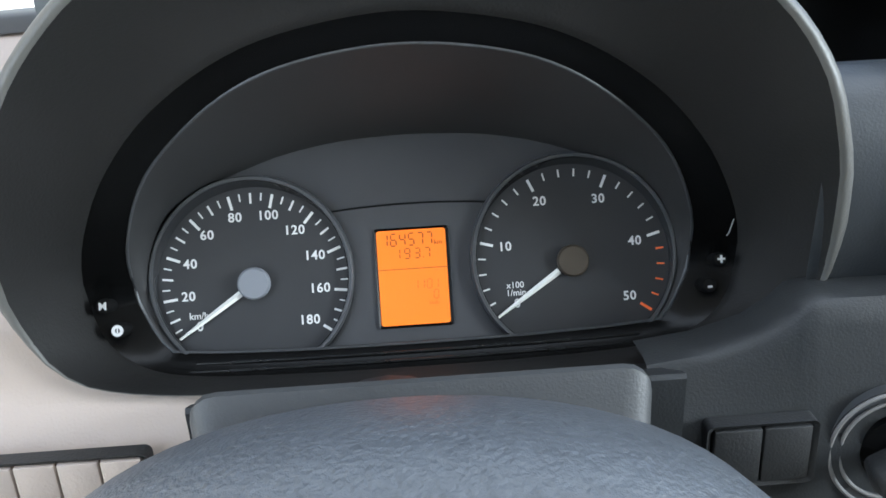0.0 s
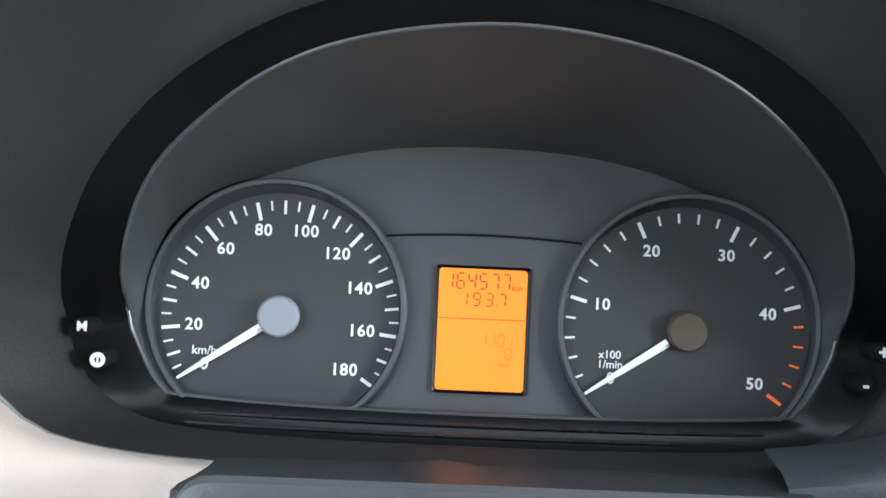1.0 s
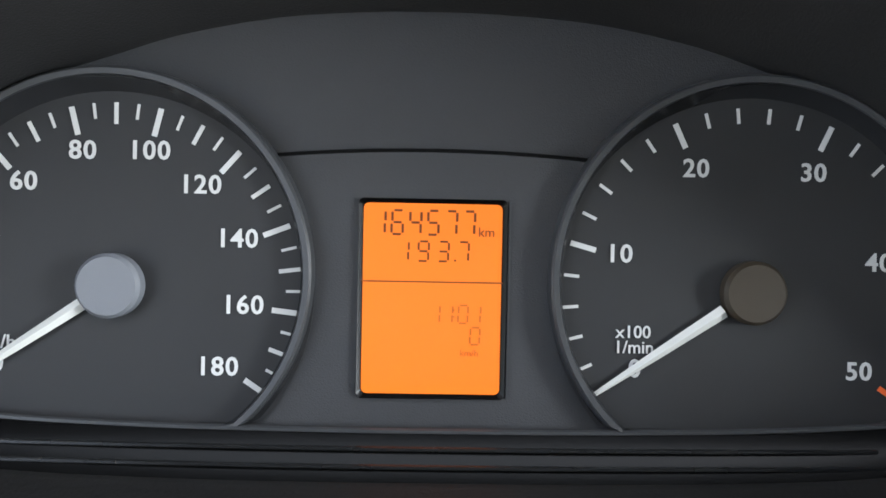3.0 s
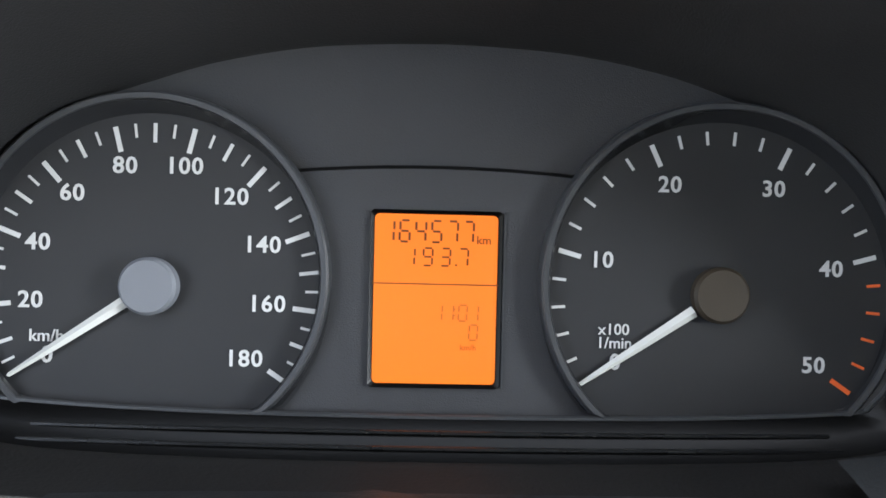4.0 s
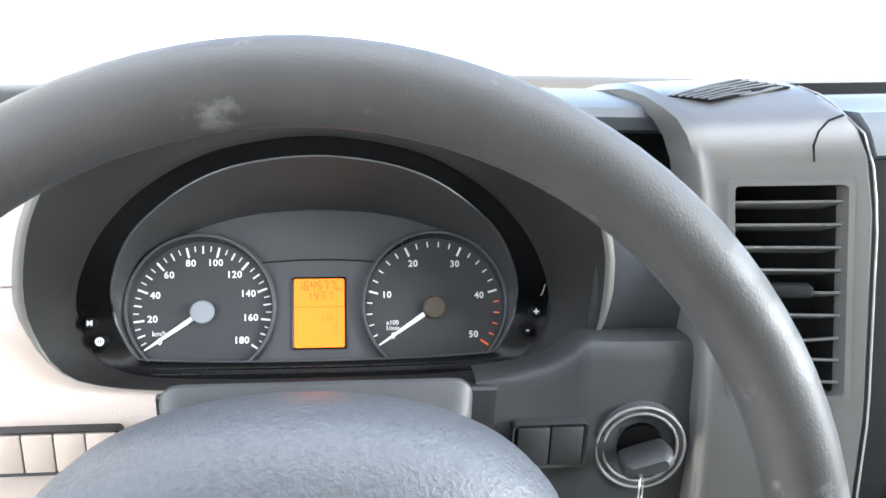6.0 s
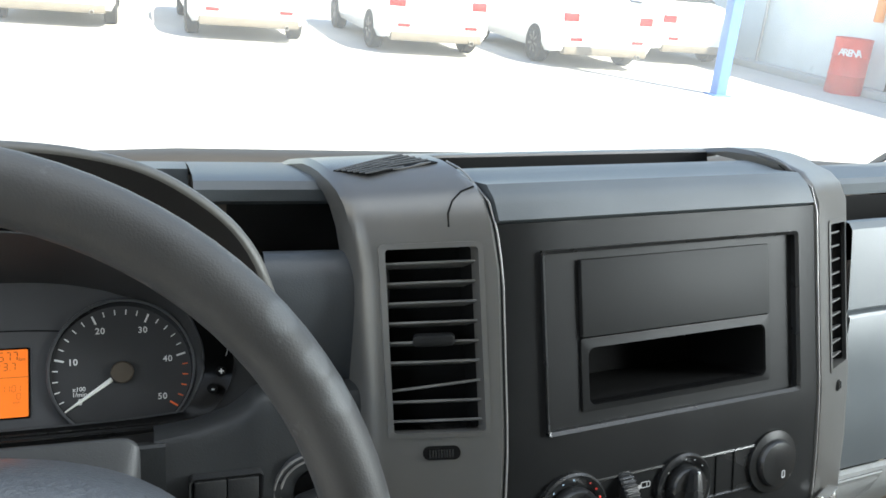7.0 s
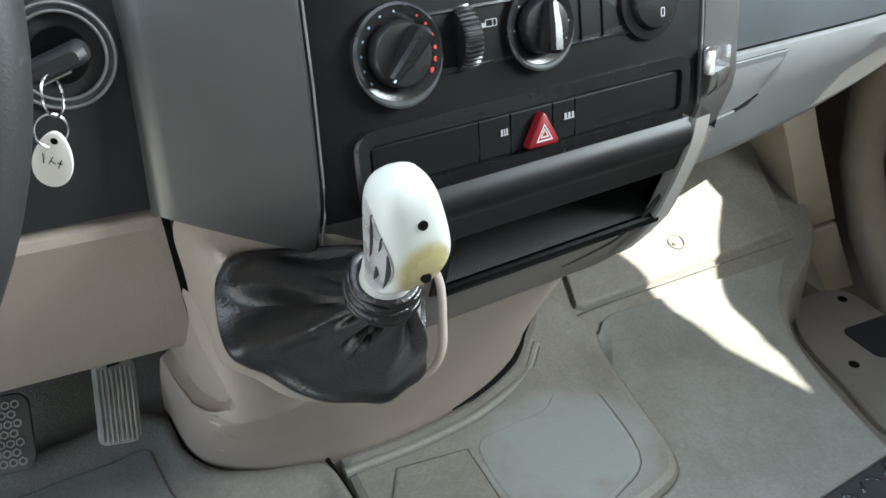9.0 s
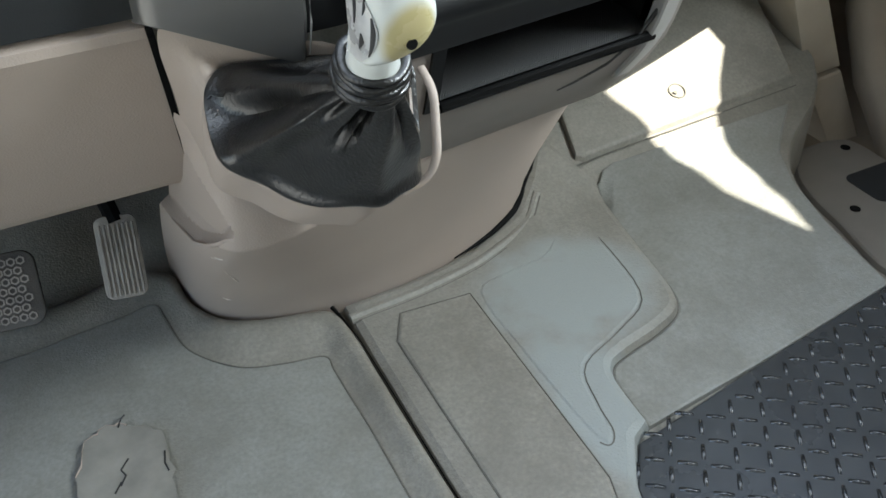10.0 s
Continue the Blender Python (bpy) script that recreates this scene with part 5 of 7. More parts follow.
REVS = {0: (0.0474, -0.0168), 10: (0.0432, 0.0103), 20: (0.0609, 0.0307), 30: (0.0888, 0.0302), 40: (0.1050, 0.0092), 50: (0.1009, -0.0167)}
for v, (x, y) in REVS.items():
    letters("numeral", str(v), 0.0060, shift(DIAL, x, y, 0.0033), M_WHITE, rev, bold=0.00010, space=1.10)
letters("unit", "x100", 0.0042, shift(DIAL, 0.0469, -0.0081, 0.0033), M_WHITE, rev, bold=0.00002)
letters("unit", "1/min", 0.0042, shift(DIAL, 0.0471, -0.0117, 0.0033), M_WHITE, rev, bold=0.00002)


def pointer(face, cx, cy, a, r0, r1, hub, z, cap_mat, cap_label):
    M = DIAL @ Matrix.Translation((cx, cy, 0)) @ Matrix.Rotation(-a, 4, "Z")
    bm = bmesh.new()
    loft(bm, [[M @ Vector((x, y, zz)) for x, zz in ((-w, z - 0.0005), (0, z + 0.0006), (w, z - 0.0005))] for y, w in ((r0, 0.0016), (r1 * 0.6, 0.0012), (r1, 0.00055))], cap=True)
    part("needle", bm, M_NEEDLE, face, "white needle at zero")
    bm = bmesh.new()
    lathe(bm, [(hub, 0.003), (hub, z + 0.0015), (hub - 0.0008, z + 0.0026), (0.0004, z + 0.0028)], DIAL @ Matrix.Translation((cx, cy, 0)), 40)
    part("hub_cap", bm, cap_mat, face, cap_label)


pointer(speedo, -0.0751, 0.0010, -SWEEP + radians(0.5), 0.006, 0.0430, 0.0075, 0.0052, M_HUB, "pale grey hub cap")
pointer(rev, 0.0747, 0.0018, -SWEEP + radians(0.5), 0.0080, 0.0445, 0.0075, 0.0046, M_HUBDARK, "dark brown hub cap")

# amber display
U0, U1, V0, V1 = -0.0175, 0.0159, -0.0238, 0.0218
UC, VC = (U0 + U1) / 2, (V0 + V1) / 2
bm = bmesh.new()
ring(bm, rrect(U1 - U0 + 0.0014, V1 - V0 + 0.0014, 0.0012, 3, (UC, VC)), rrect(U1 - U0 - 0.0008, V1 - V0 - 0.0008, 0.0012, 3, (UC, VC)), 0.002, 0.0036, DIAL, 0.002, 0.0026)
disp_frame = part("display_frame", bm, M_PIANO, cluster, "thin dark display frame")
bm = bmesh.new()
prism(bm, rrect(U1 - U0 - 0.0008, V1 - V0 - 0.0008, 0.0012, 3, (UC, VC)), 0.0015, 0.0029, DIAL)
display = part("display", bm, M_LCD, cluster, "lit amber display")
SEGS = {"0": "abcdef", "1": "bc", "3": "abgcd", "4": "fgbc", "5": "afgcd", "6": "afgedc", "7": "abc", "9": "abcdfg"}


def digits(text, u, v, w, h, pitch, t, mat):
    """Seven-bar figures from u, v (lower left)."""
    for ch in text:
        if ch in ".:":
            bm = bmesh.new()
            for y in ((0.0,) if ch == "." else (h * 0.3, h * 0.68)):
                box(bm, (u - pitch * 0.12, v + y + t / 2, 0.0030), (t, t, 0.0001), DIAL)
            part("figure", bm, mat, display)
            if ch == ":":
                u += pitch * 0.2
            continue
        bars = {"a": (w / 2, h, 0), "d": (w / 2, 0, 0), "g": (w / 2, h / 2, 0), "f": (0, h * 0.75, 1), "b": (w, h * 0.75, 1), "e": (0, h * 0.25, 1), "c": (w, h * 0.25, 1)}
        bm = bmesh.new()
        for s in SEGS[ch]:
            x, y, up = bars[s]
            box(bm, (u + x + 0.06 * y, v + y, 0.0030), (t, h / 2 - t * 1.3, 0.0001) if up else (w - t * 1.3, t, 0.0001), DIAL)
        part("figure", bm, mat, display)
        u += pitch


digits("164577", -0.0148, 0.0141, 0.0026, 0.0056, 0.0042, 0.00055, M_SEG)
digits("193.7", -0.0090, 0.0079, 0.0024, 0.0046, 0.0047, 0.00045, M_SEG)
digits("11:01", -0.0012, -0.0066, 0.0022, 0.0042, 0.0030, 0.0004, M_SEGFAINT)
digits("0", 0.0083, -0.0116, 0.0022, 0.0040, 0.0033, 0.0004, M_SEGFAINT)
letters("unit", "km", 0.0032, shift(DIAL, 0.0118, 0.0148, 0.0030), M_SEG, display, 0.00005)
letters("unit", "km/h", 0.0022, shift(DIAL, 0.0082, -0.0137, 0.0030), M_SEGFAINT, display, 0.00005)
bm = bmesh.new()
box(bm, (UC, 0.0030, 0.0030), (U1 - U0, 0.0003, 0.0001), DIAL)
part("rule", bm, M_SEG, display)

bm = bmesh.new()
box(bm, (U1 + 0.0014, VC, 0.0026), (0.0005, V1 - V0 + 0.001, 0.0012), DIAL)
part("display_edge", bm, M_RING, disp_frame, "pale edge of the display window")

# push pins at the ends of the bezel: short stalks with a marked cap
for u, v, text in ((-0.1402, -0.0046, "M"), (-0.1343, -0.0158, "0"), (0.1400, -0.0020, "+"), (0.1340, -0.0134, "-")):
    bm = bmesh.new()
    M = shift(DIAL, u, v, 0.0175)
    lathe(bm, [(0.0030, -0.0150), (0.0030, -0.0022), (0.0036, -0.0016), (0.0036, 0.0010), (0.0029, 0.0022), (0.0003, 0.0024)], M, 24)
    pin = part("push_pin", bm, M_BLACK, cluster)
    if text == "0":
        bm = bmesh.new()
        ring(bm, circle(0.0026, 20), circle(0.0012, 20), 0.0020, 0.0027, M)
        part("pin_mark", bm, M_WHITE, pin)
        bm = bmesh.new()
        box(bm, (0, 0, 0.0024), (0.0006, 0.0022, 0.0004), M)
        part("pin_mark", bm, M_WHITE, pin)
    else:
        letters("pin_mark", text, 0.0066 if text in "+-" else 0.0048, shift(M, 0, 0, 0.0026), M_WHITE, pin, bold=0.0002 if text in "+-" else 0.0001)
bm = bmesh.new()
tube(bm, [DIAL @ Vector((u, v, 0.0135 + 0.75 * max(0, v))) for u, v in ((0.1432, 0.0088), (0.1440, 0.0100), (0.1446, 0.0135), (0.1450, 0.0160))], 0.0003, 6)
part("trip_mark", bm, M_GREYMARK, cluster, "thin pale mark over the pins")


# ---- steering wheel and column ----
WT, HT = radians(72.6), radians(65.3)
WHEEL = frame_of((-0.0015, -0.2918, 0.6320), (1, -0.026, 0), (0.026 * math.cos(WT), math.cos(WT), math.sin(WT)))     # local: right, up the wheel, towards the driver
HUB = frame_of((-0.0143, -0.2810, 0.625), (1, 0, 0), (0, math.cos(HT), math.sin(HT)))     # the dished hub leans a little more
wheel = thing("steering_wheel", WHEEL.translation, "black rubber steering wheel, worn shiny along the rim", "steering wheel")
RM, RT = 0.1764, 0.0142
bm = bmesh.new()
tube(bm, [WHEEL @ Vector((RM * math.cos(t), RM * math.sin(t), 0)) for t in [2 * math.pi * k / 96 for k in range(96)]], RT, 20, closed=True, up=WHEEL.to_3x3() @ Vector((0, 0, 1)), flat=1.05)
rim = part("rim", bm, M_RUBBER, wheel, "worn rubber rim")


bm = bmesh.new()
rows = []
PAD = []
for t in [2 * math.pi * k / 64 for k in range(64)]:
    c, q = math.cos(t), math.sin(t)
    PAD.append((0.1335 * math.copysign(abs(c) ** 0.95, c), (0.0727 if q > 0 else 0.060) * math.copysign(abs(q) ** 0.95, q)))
for f, z in ((0.92, -0.1702), (1.0, -0.1489), (1.0, -0.1205), (0.97, -0.1075), (0.90, -0.0960), (0.78, -0.0860), (0.60, -0.0780), (0.30, -0.0735), (0.02, -0.0720)):
    rows.append([HUB @ Vector((x * f + 0.0054, y * f - 0.021, z)) for x, y in PAD])
loft(bm, rows, cap=True)
part("hub_pad", bm, M_PAD, wheel, "grained blue-black vinyl hub pad")
for a in (-18, 198, 245, 295):
    bm = bmesh.new()
    c, s = math.cos(radians(a)), math.sin(radians(a))
    rows = []
    for r, w, z, M in ((0.07, 0.028, -0.088, HUB), (0.11, 0.022, -0.070, HUB), (0.14, 0.018, -0.030, WHEEL), (0.166, 0.016, 0.0, WHEEL)):
        rows.append([M @ Vector((r * c - y * s, r * s + y * c, z + zz)) for y, zz in ((-w, -0.006), (w, -0.006), (w * 0.8, 0.006), (-w * 0.8, 0.006))])
    loft(bm, rows, cap=True)
    part("spoke", bm, M_PAD, wheel)
column = thing("steering_column", (0, -0.14, 0.6), "grey plastic steering column shroud under the binnacle", "steering column")
bm = bmesh.new()
rows = []
for y, w, z1, z0 in ((-0.0975, 0.084, 0.5975, 0.53), (-0.100, 0.0855, 0.6000, 0.53), (-0.103, 0.0855, 0.6000, 0.52), (-0.107, 0.0845, 0.594, 0.52), (-0.125, 0.080, 0.562, 0.50), (-0.16, 0.075, 0.52, 0.46)):
    rows.append([(x, y, z) for x, z in ((-w, z0), (-w, z1 - 0.011), (-w + 0.0008, z1 - 0.0065), (-w + 0.0032, z1 - 0.0032), (-w + 0.0065, z1 - 0.0008), (-w + 0.011, z1), (w - 0.011, z1), (w - 0.0065, z1 - 0.0008), (w - 0.0032, z1 - 0.0032), (w - 0.0008, z1 - 0.0065), (w, z1 - 0.011), (w, z0))])
loft(bm, rows, cap=True)
part("upper_shroud", bm, M_SHROUD, column, "grey upper shroud")
bm = bmesh.new()
lathe(bm, [(0.045, -0.22), (0.045, -0.14), (0.03, -0.135)], HUB @ Matrix.Translation((0, 0, -0.01)), 28)
part("column_tube", bm, M_DARK, column)


# ---- lower console, gear lever ----
console = thing("centre_console", (0.45, 0.1, 0.0), "light grey moulded lower console with an open cubby", "centre console")


def foot_y(x):
    return smooth_table([(0.222, 0.26), (0.235, 0.175), (0.262, 0.135), (0.30, 0.113), (0.35, 0.101), (0.45, 0.099), (0.55, 0.120), (0.62, 0.155), (0.66, 0.197), (0.70, 0.26)], x)


def body_y(x, z):
    """Front of the lower console."""
    top = smooth_table([(0.22, 0.05), (0.235, -0.045), (0.26, -0.085), (0.33, -0.075), (0.45, -0.028), (0.55, -0.015), (0.62, 0.02), (0.66, 0.07), (0.70, 0.14)], x)
    f = lerp_table([(0.0, 1.0), (0.04, 0.93), (0.12, 0.62), (0.20, 0.25), (0.25, 0.02), (0.29, 0.0)], z)
    return top + (foot_y(x) - top) * f


bm = bmesh.new()
STEP = [(0.2200, 0.190), (0.2265, 0.203), (0.2345, 0.216), (0.240, 0.236), (0.2458, 0.2545), (0.251, 0.2615), (0.2570, 0.2640)]


def recess(x, z):
    """Depth of the hollow side panel above the moulded step."""
    above = (z - lerp_table(STEP, x)) / 0.006
    inner = (lerp_table([(0.19, 0.2590), (0.2674, 0.2560), (0.325, 0.2390), (0.36, 0.2300)], z) - x) / 0.0022
    return 0.013 * min(1.0, max(0.0, above)) * min(1.0, max(0.0, inner))


CX = steps(0.222, 0.262, gap=0.0014) + steps(0.275, 0.60, gap=0.025) + [0.62, 0.64, 0.66, 0.68, 0.70]
rows = [[(x + 0.8 * recess(x, z), body_y(x, z) + 0.6 * recess(x, z), z) for x in CX] for z in [-0.01, 0.0, 0.02, 0.05, 0.09, 0.13, 0.16] + steps(0.18, 0.33, gap=0.0025) + [0.36]]
loft(bm, rows, closed=False)
part("base", bm, M_LIGHT, console, "light grey console base, scuffed low down")
# moulded step on the pedal side, and scuffs below it
bm = bmesh.new()
tube(bm, [(x, body_y(x, z) + 0.0014, z - 0.0010) for x, z in STEP[1:]], [0.0008, 0.0015, 0.0017, 0.0017, 0.0014, 0.0006], 10)
part("side_step", bm, M_LIGHT, console, "moulded step on the pedal side", angle=70)
for line in (((0.2447, 0.2122), (0.247, 0.2145), (0.2498, 0.2155)), ((0.243, 0.206), (0.2455, 0.2085)), ((0.2586, 0.1554), (0.263, 0.140), (0.2684, 0.1217)), ((0.2571, 0.0595), (0.261, 0.056), (0.2647, 0.0546)), ((0.2535, 0.170), (0.2565, 0.161))):
    bm = bmesh.new()
    tube(bm, [(x, body_y(x, z) - 0.0001, z) for x, z in line], [0.0004] + [0.0011] * (len(line) - 2) + [0.0004], 6)
    part("scuff", bm, M_SCUFF, console, "pale scuff")
# fascia round the cubby
bm = bmesh.new()


def fascia(u, z):
    x = 0.4639 + u
    y = lerp_table([(0.245, -0.012), (0.262, -0.040), (0.30, -0.078), (0.335, -0.103), (0.355, -0.112), (0.40, -0.128), (0.43, -0.137)], z)
    e = max(0.0, abs(u - 0.01) - 0.12)
    return (x, y + 0.1245 * u + 5.0 * e * e, z)


C0, C1, D0, D1 = -0.060, 0.135, 0.350, 0.402
sheet(bm, steps(-0.115, 0.165, C0, C1, gap=0.02), steps(0.245, 0.425, D0, D1, 0.262, 0.30, 0.335, 0.40, gap=0.02), fascia, (0, 0.02, -0.004), lambda u, z: C0 < u < C1 and D0 < z < D1)
part("fascia", bm, M_FASCIA, console, "fascia below the cubby, darker grey for the overhang's shade")
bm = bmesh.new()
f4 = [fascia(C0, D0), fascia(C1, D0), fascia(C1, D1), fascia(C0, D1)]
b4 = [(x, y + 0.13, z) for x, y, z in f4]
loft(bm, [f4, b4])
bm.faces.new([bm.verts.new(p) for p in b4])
# inside coloured near-black for the shade in the cubby
part("cubby", bm, M_BLACK, console, "cubby, its shade put in as black")
bm = bmesh.new()
loft(bm, [[(fascia(u, D0)[0], fascia(u, D0)[1] + dy, D0 + dz) for u in steps(C0, C1)] for dy, dz in ((0.0, 0.004), (0.004, 0.006), (0.12, 0.010))], closed=False)
part("cubby_liner", bm, M_MESH, console, "ribbed rubber liner")
bm = bmesh.new()
tube(bm, [Vector(fascia(u, D0)) + Vector((0, -0.0025, 0.0)) for u in steps(C0, C1)], 0.0045, 10)
part("cubby_lip", bm, M_PIANO, console, "gloss black lip")
bm = bmesh.new()
tube(bm, [Vector(fascia(u, z)) + Vector((0, -0.0005, 0)) for u, z in ((0.139, 0.418), (0.138, 0.400), (0.133, 0.375), (0.120, 0.350), (0.100, 0.330), (0.075, 0.318), (0.06, 0.314))], [0.0022, 0.0022, 0.002, 0.0018, 0.0015, 0.001, 0.0005], 8)
part("side_seam", bm, M_SEAL, console, "dark curved seam beside the cubby")
# black bulge between the switch strip and the cubby
bm = bmesh.new()
loft(bm, [[(fascia(u, z)[0], fascia(u, z)[1] + dy + 1.2 * max(0, abs(u - 0.01) - 0.10) ** 2, z) for u in steps(-0.120, 0.1300, gap=0.02)] for z, dy in ((0.400, 0.012), (0.402, -0.003), (0.408, -0.004), (0.420, -0.004), (0.4235, -0.0055), (0.428, -0.0075), (0.434, -0.0075), (0.4415, -0.0055), (0.446, -0.001))], closed=False)
part("upper_lip", bm, M_LIPBLACK, console, "rounded black lip over the cubby")
bm = bmesh.new()
POST = steps(0.305, 0.446, gap=0.012)
loft(bm, [[(fascia(u + 0.010 * min(0.0, z - 0.36) / 0.06, z)[0], fascia(u, z)[1] + dy, z) for z in POST] for u, dy in ((0.1305, 0.006), (0.1310, -0.0045), (0.1330, -0.0062), (0.1480, -0.0062), (0.1505, -0.0040), (0.1510, 0.006))], closed=False)
part("side_post", bm, M_SIDEPOST, console, "light grey post beside the cubby")
for u0, u1 in ((C0 - 0.012, C0), (C1 - 0.004, C1 + 0.0025)):
    bm = bmesh.new()
    loft(bm, [[(fascia(u, z)[0], fascia(u, z)[1] + dy, z) for z in steps(D0 - 0.003, D1 + 0.012, gap=0.01)] for u, dy in ((u0, 0.002), (u0 + 0.001, -0.002), (u1 - 0.001, -0.0025), (u1, 0.004))], closed=False)
    part("cubby_jamb", bm, M_PANEL, console, "black side of the cubby")

def open_curve(pts, n=10):
    out = []
    P3 = [Vector(p) for p in pts]
    for i in range(len(P3) - 1):
        p0, p1, p2, p3 = P3[max(i - 1, 0)], P3[i], P3[i + 1], P3[min(i + 2, len(P3) - 1)]
        for j in range(n):
            t = j / n
            out.append(0.5 * ((2 * p1) + (p2 - p0) * t + (2 * p0 - 5 * p1 + 4 * p2 - p3) * t * t + (3 * p1 - p0 - 3 * p2 + p3) * t ** 3))
    return out + [P3[-1]]


# gear lever
gear = thing("gear_lever", (0.318, -0.2, 0.36), "gear lever with a worn white knob and a black leatherette boot", "gear lever")
BR = frame_of((0.322, -0.160, 0.392), (0.975, -0.20, -0.10), (-0.02, 0.62, 0.78))       # boot opening: right, up the slope, outwards
bm = bmesh.new()
BO = [(-0.0755, 0.008), (-0.0735, -0.016), (-0.0690, -0.0285), (-0.0600, -0.0350), (-0.0480, -0.0405), (-0.0340, -0.0500), (-0.0190, -0.0560), (0.000, -0.0580), (0.0140, -0.0595), (0.0270, -0.0530), (0.0430, -0.0440), (0.0450, -0.022), (0.0465, 0.006), (0.0440, 0.026), (0.018, 0.0310), (-0.040, 0.0320), (-0.0630, 0.0300), (-0.0730, 0.0200)]


def closed_curve(pts, n=60):
    k, out = len(pts), []
    for i in range(n):
        s = i / n * k
        j, t = int(s), s - int(s)
        p0, p1, p2, p3 = (Vector(pts[(j + d) % k]) for d in (-1, 0, 1, 2))
        out.append(tuple(0.5 * ((2 * p1) + (p2 - p0) * t + (2 * p0 - 5 * p1 + 4 * p2 - p3) * t * t + (3 * p1 - p0 - 3 * p2 + p3) * t ** 3)))
    return out


BC = closed_curve(BO, 96)
loft(bm, [[BR @ Vector((x * f, y * f, z - 0.016 * max(0.0, min(1.0, (y - 0.012) / 0.014)))) for x, y in BC] for f, z in ((1.10, -0.10), (1.06, -0.035), (1.01, -0.016), (0.97, -0.008), (0.93, -0.007), (0.90, -0.012))])
part("boot_frame", bm, M_LIGHT, console, "light grey raised frame round the boot")
bm = bmesh.new()
tube(bm, [BR @ p for p in open_curve(((0.0515, 0.022, -0.004), (0.0555, 0.006, 0.003), (0.0555, -0.016, 0.003), (0.0540, -0.034, 0.002), (0.0475, -0.046, -0.003), (0.034, -0.053, -0.010)), 6)], 0.0028, 14, flat=0.8)
part("frame_bar", bm, M_LIGHT, console, "light raised bar beside the boot")
cr = random.Random(11)
CREASES = [(2 * math.pi * (k + cr.uniform(-0.35, 0.35)) / 13, cr.uniform(0.05, 0.16), cr.uniform(0.002, 0.0085), cr.choice((0.0, 0.35, 0.55))) for k in range(13)]
# skin of the console between the pillar, the knee panel and the boot
bm = bmesh.new()
SKIN_A = [stack(-0.146, -0.219, 0.001), stack(-0.19, -0.206, 0.001), stack(-0.2245, -0.190, 0.001), Vector((0.2350, -0.097, 0.425)), Vector((0.2390, -0.080, 0.385)), Vector((0.2432, -0.050, 0.335)), Vector((0.2470, -0.040, 0.285))]
SKIN_B = [BR @ Vector(p) for p in ((0.045, 0.030, -0.030), (-0.015, 0.0315, -0.030), (-0.060, 0.0295, -0.026), (-0.0665, 0.018, -0.016), (-0.0665, 0.000, -0.012), (-0.0650, -0.018, -0.013), (-0.056, -0.032, -0.016))]
rows = [[a.lerp(b, f) + Vector((0, -0.004 * math.sin(math.pi * f), 0.002 * math.sin(math.pi * f))) for a, b in zip(open_curve(SKIN_A, 4), open_curve(SKIN_B, 4))] for f in (0, 0.2, 0.4, 0.6, 0.8, 1.0)]
loft(bm, rows, closed=False)
part("neck", bm, M_LIGHT, console, "light grey neck between pillar and boot", angle=60)
TOP = Vector((0.3130, -0.2420, 0.4530))
AXM = frame_of(TOP, (1, 0.07, 0), Vector((0, 1, 0.45)))


def near_angle(a, c, w):
    d = math.degrees(math.atan2(math.sin(a - radians(c)), math.cos(a - radians(c))))
    return math.exp(-(d / w) ** 2)


bm = bmesh.new()
rows = []
OUTW = BR.to_3x3() @ Vector((0, 0, 1))


def boot_foot(a):
    """How far the hem of the boot stands out of its frame, round the opening."""
    return -0.012 + 0.010 * near_angle(a, -157, 22) + 0.026 * near_angle(a, -85, 38) - 0.010 * near_angle(a, -40, 12) - 0.006 * near_angle(a, 150, 25)


for k in range(41):
    f = k / 40
    row = []
    for x, y in BC:
        a = math.atan2(y, x)
        base = BR @ Vector((x, y, boot_foot(a)))
        neck = AXM @ Vector((0.0170 * math.cos(a), 0.0170 * math.sin(a), -0.004))
        ridge = min(1.0, near_angle(a, -157, 8) + 0.9 * near_angle(a, -42, 8) + 0.5 * near_angle(a, 165, 14) + 0.4 * near_angle(a, -80, 8))
        front = near_angle(a, -105, 42) + near_angle(a, -60, 14)
        back = max(near_angle(a, 120, 70), near_angle(a, 178, 16), near_angle(a, 0, 34))
        p = base.lerp(neck, f ** (1.0 + 0.55 * back * (1 - ridge)))
        rad = (p - BR.translation.lerp(TOP, f)).normalized()
        swell = 0.004 * min(1.0, front) * (1 - 0.5 * ridge) * math.sin(math.pi * f ** 0.7) + 0.009 * ridge * math.sin(math.pi * f)
        swell -= 0.030 * back * (1 - ridge) * math.sin(math.pi * min(1.0, f * 1.15)) ** 1.5
        # the hem rolls over before the skin rises
        swell += 0.006 * math.exp(-((f - 0.05) / 0.06) ** 2)
        p = p + OUTW * (0.5 * swell) + rad * (0.6 * swell)
        fold = 0.0
        for ca, cw, depth, f0 in CREASES:
            d = math.atan2(math.sin(a - ca - 0.25 * f), math.cos(a - ca - 0.25 * f))
            start = 0.40 + 0.5 * f0
            fold -= 1.6 * depth * math.exp(-(d / (0.75 * cw)) ** 2) * math.sin(math.pi * min(1, max(0, (f - start) / (1.04 - start))) ** 1.3)
        fold += 0.0011 * math.sin(15 * a + 1.3) * max(0.0, f - 0.5) * 2 * (1 - f) ** 0.3
        fold += 0.0013 * math.sin(4 * a + 2.0 + 5 * f) * math.sin(math.pi * f) + 0.0006 * math.sin(9 * a - 7 * f) * math.sin(math.pi * f)
        row.append(p + rad * fold)
    rows.append(row)
loft(bm, rows)
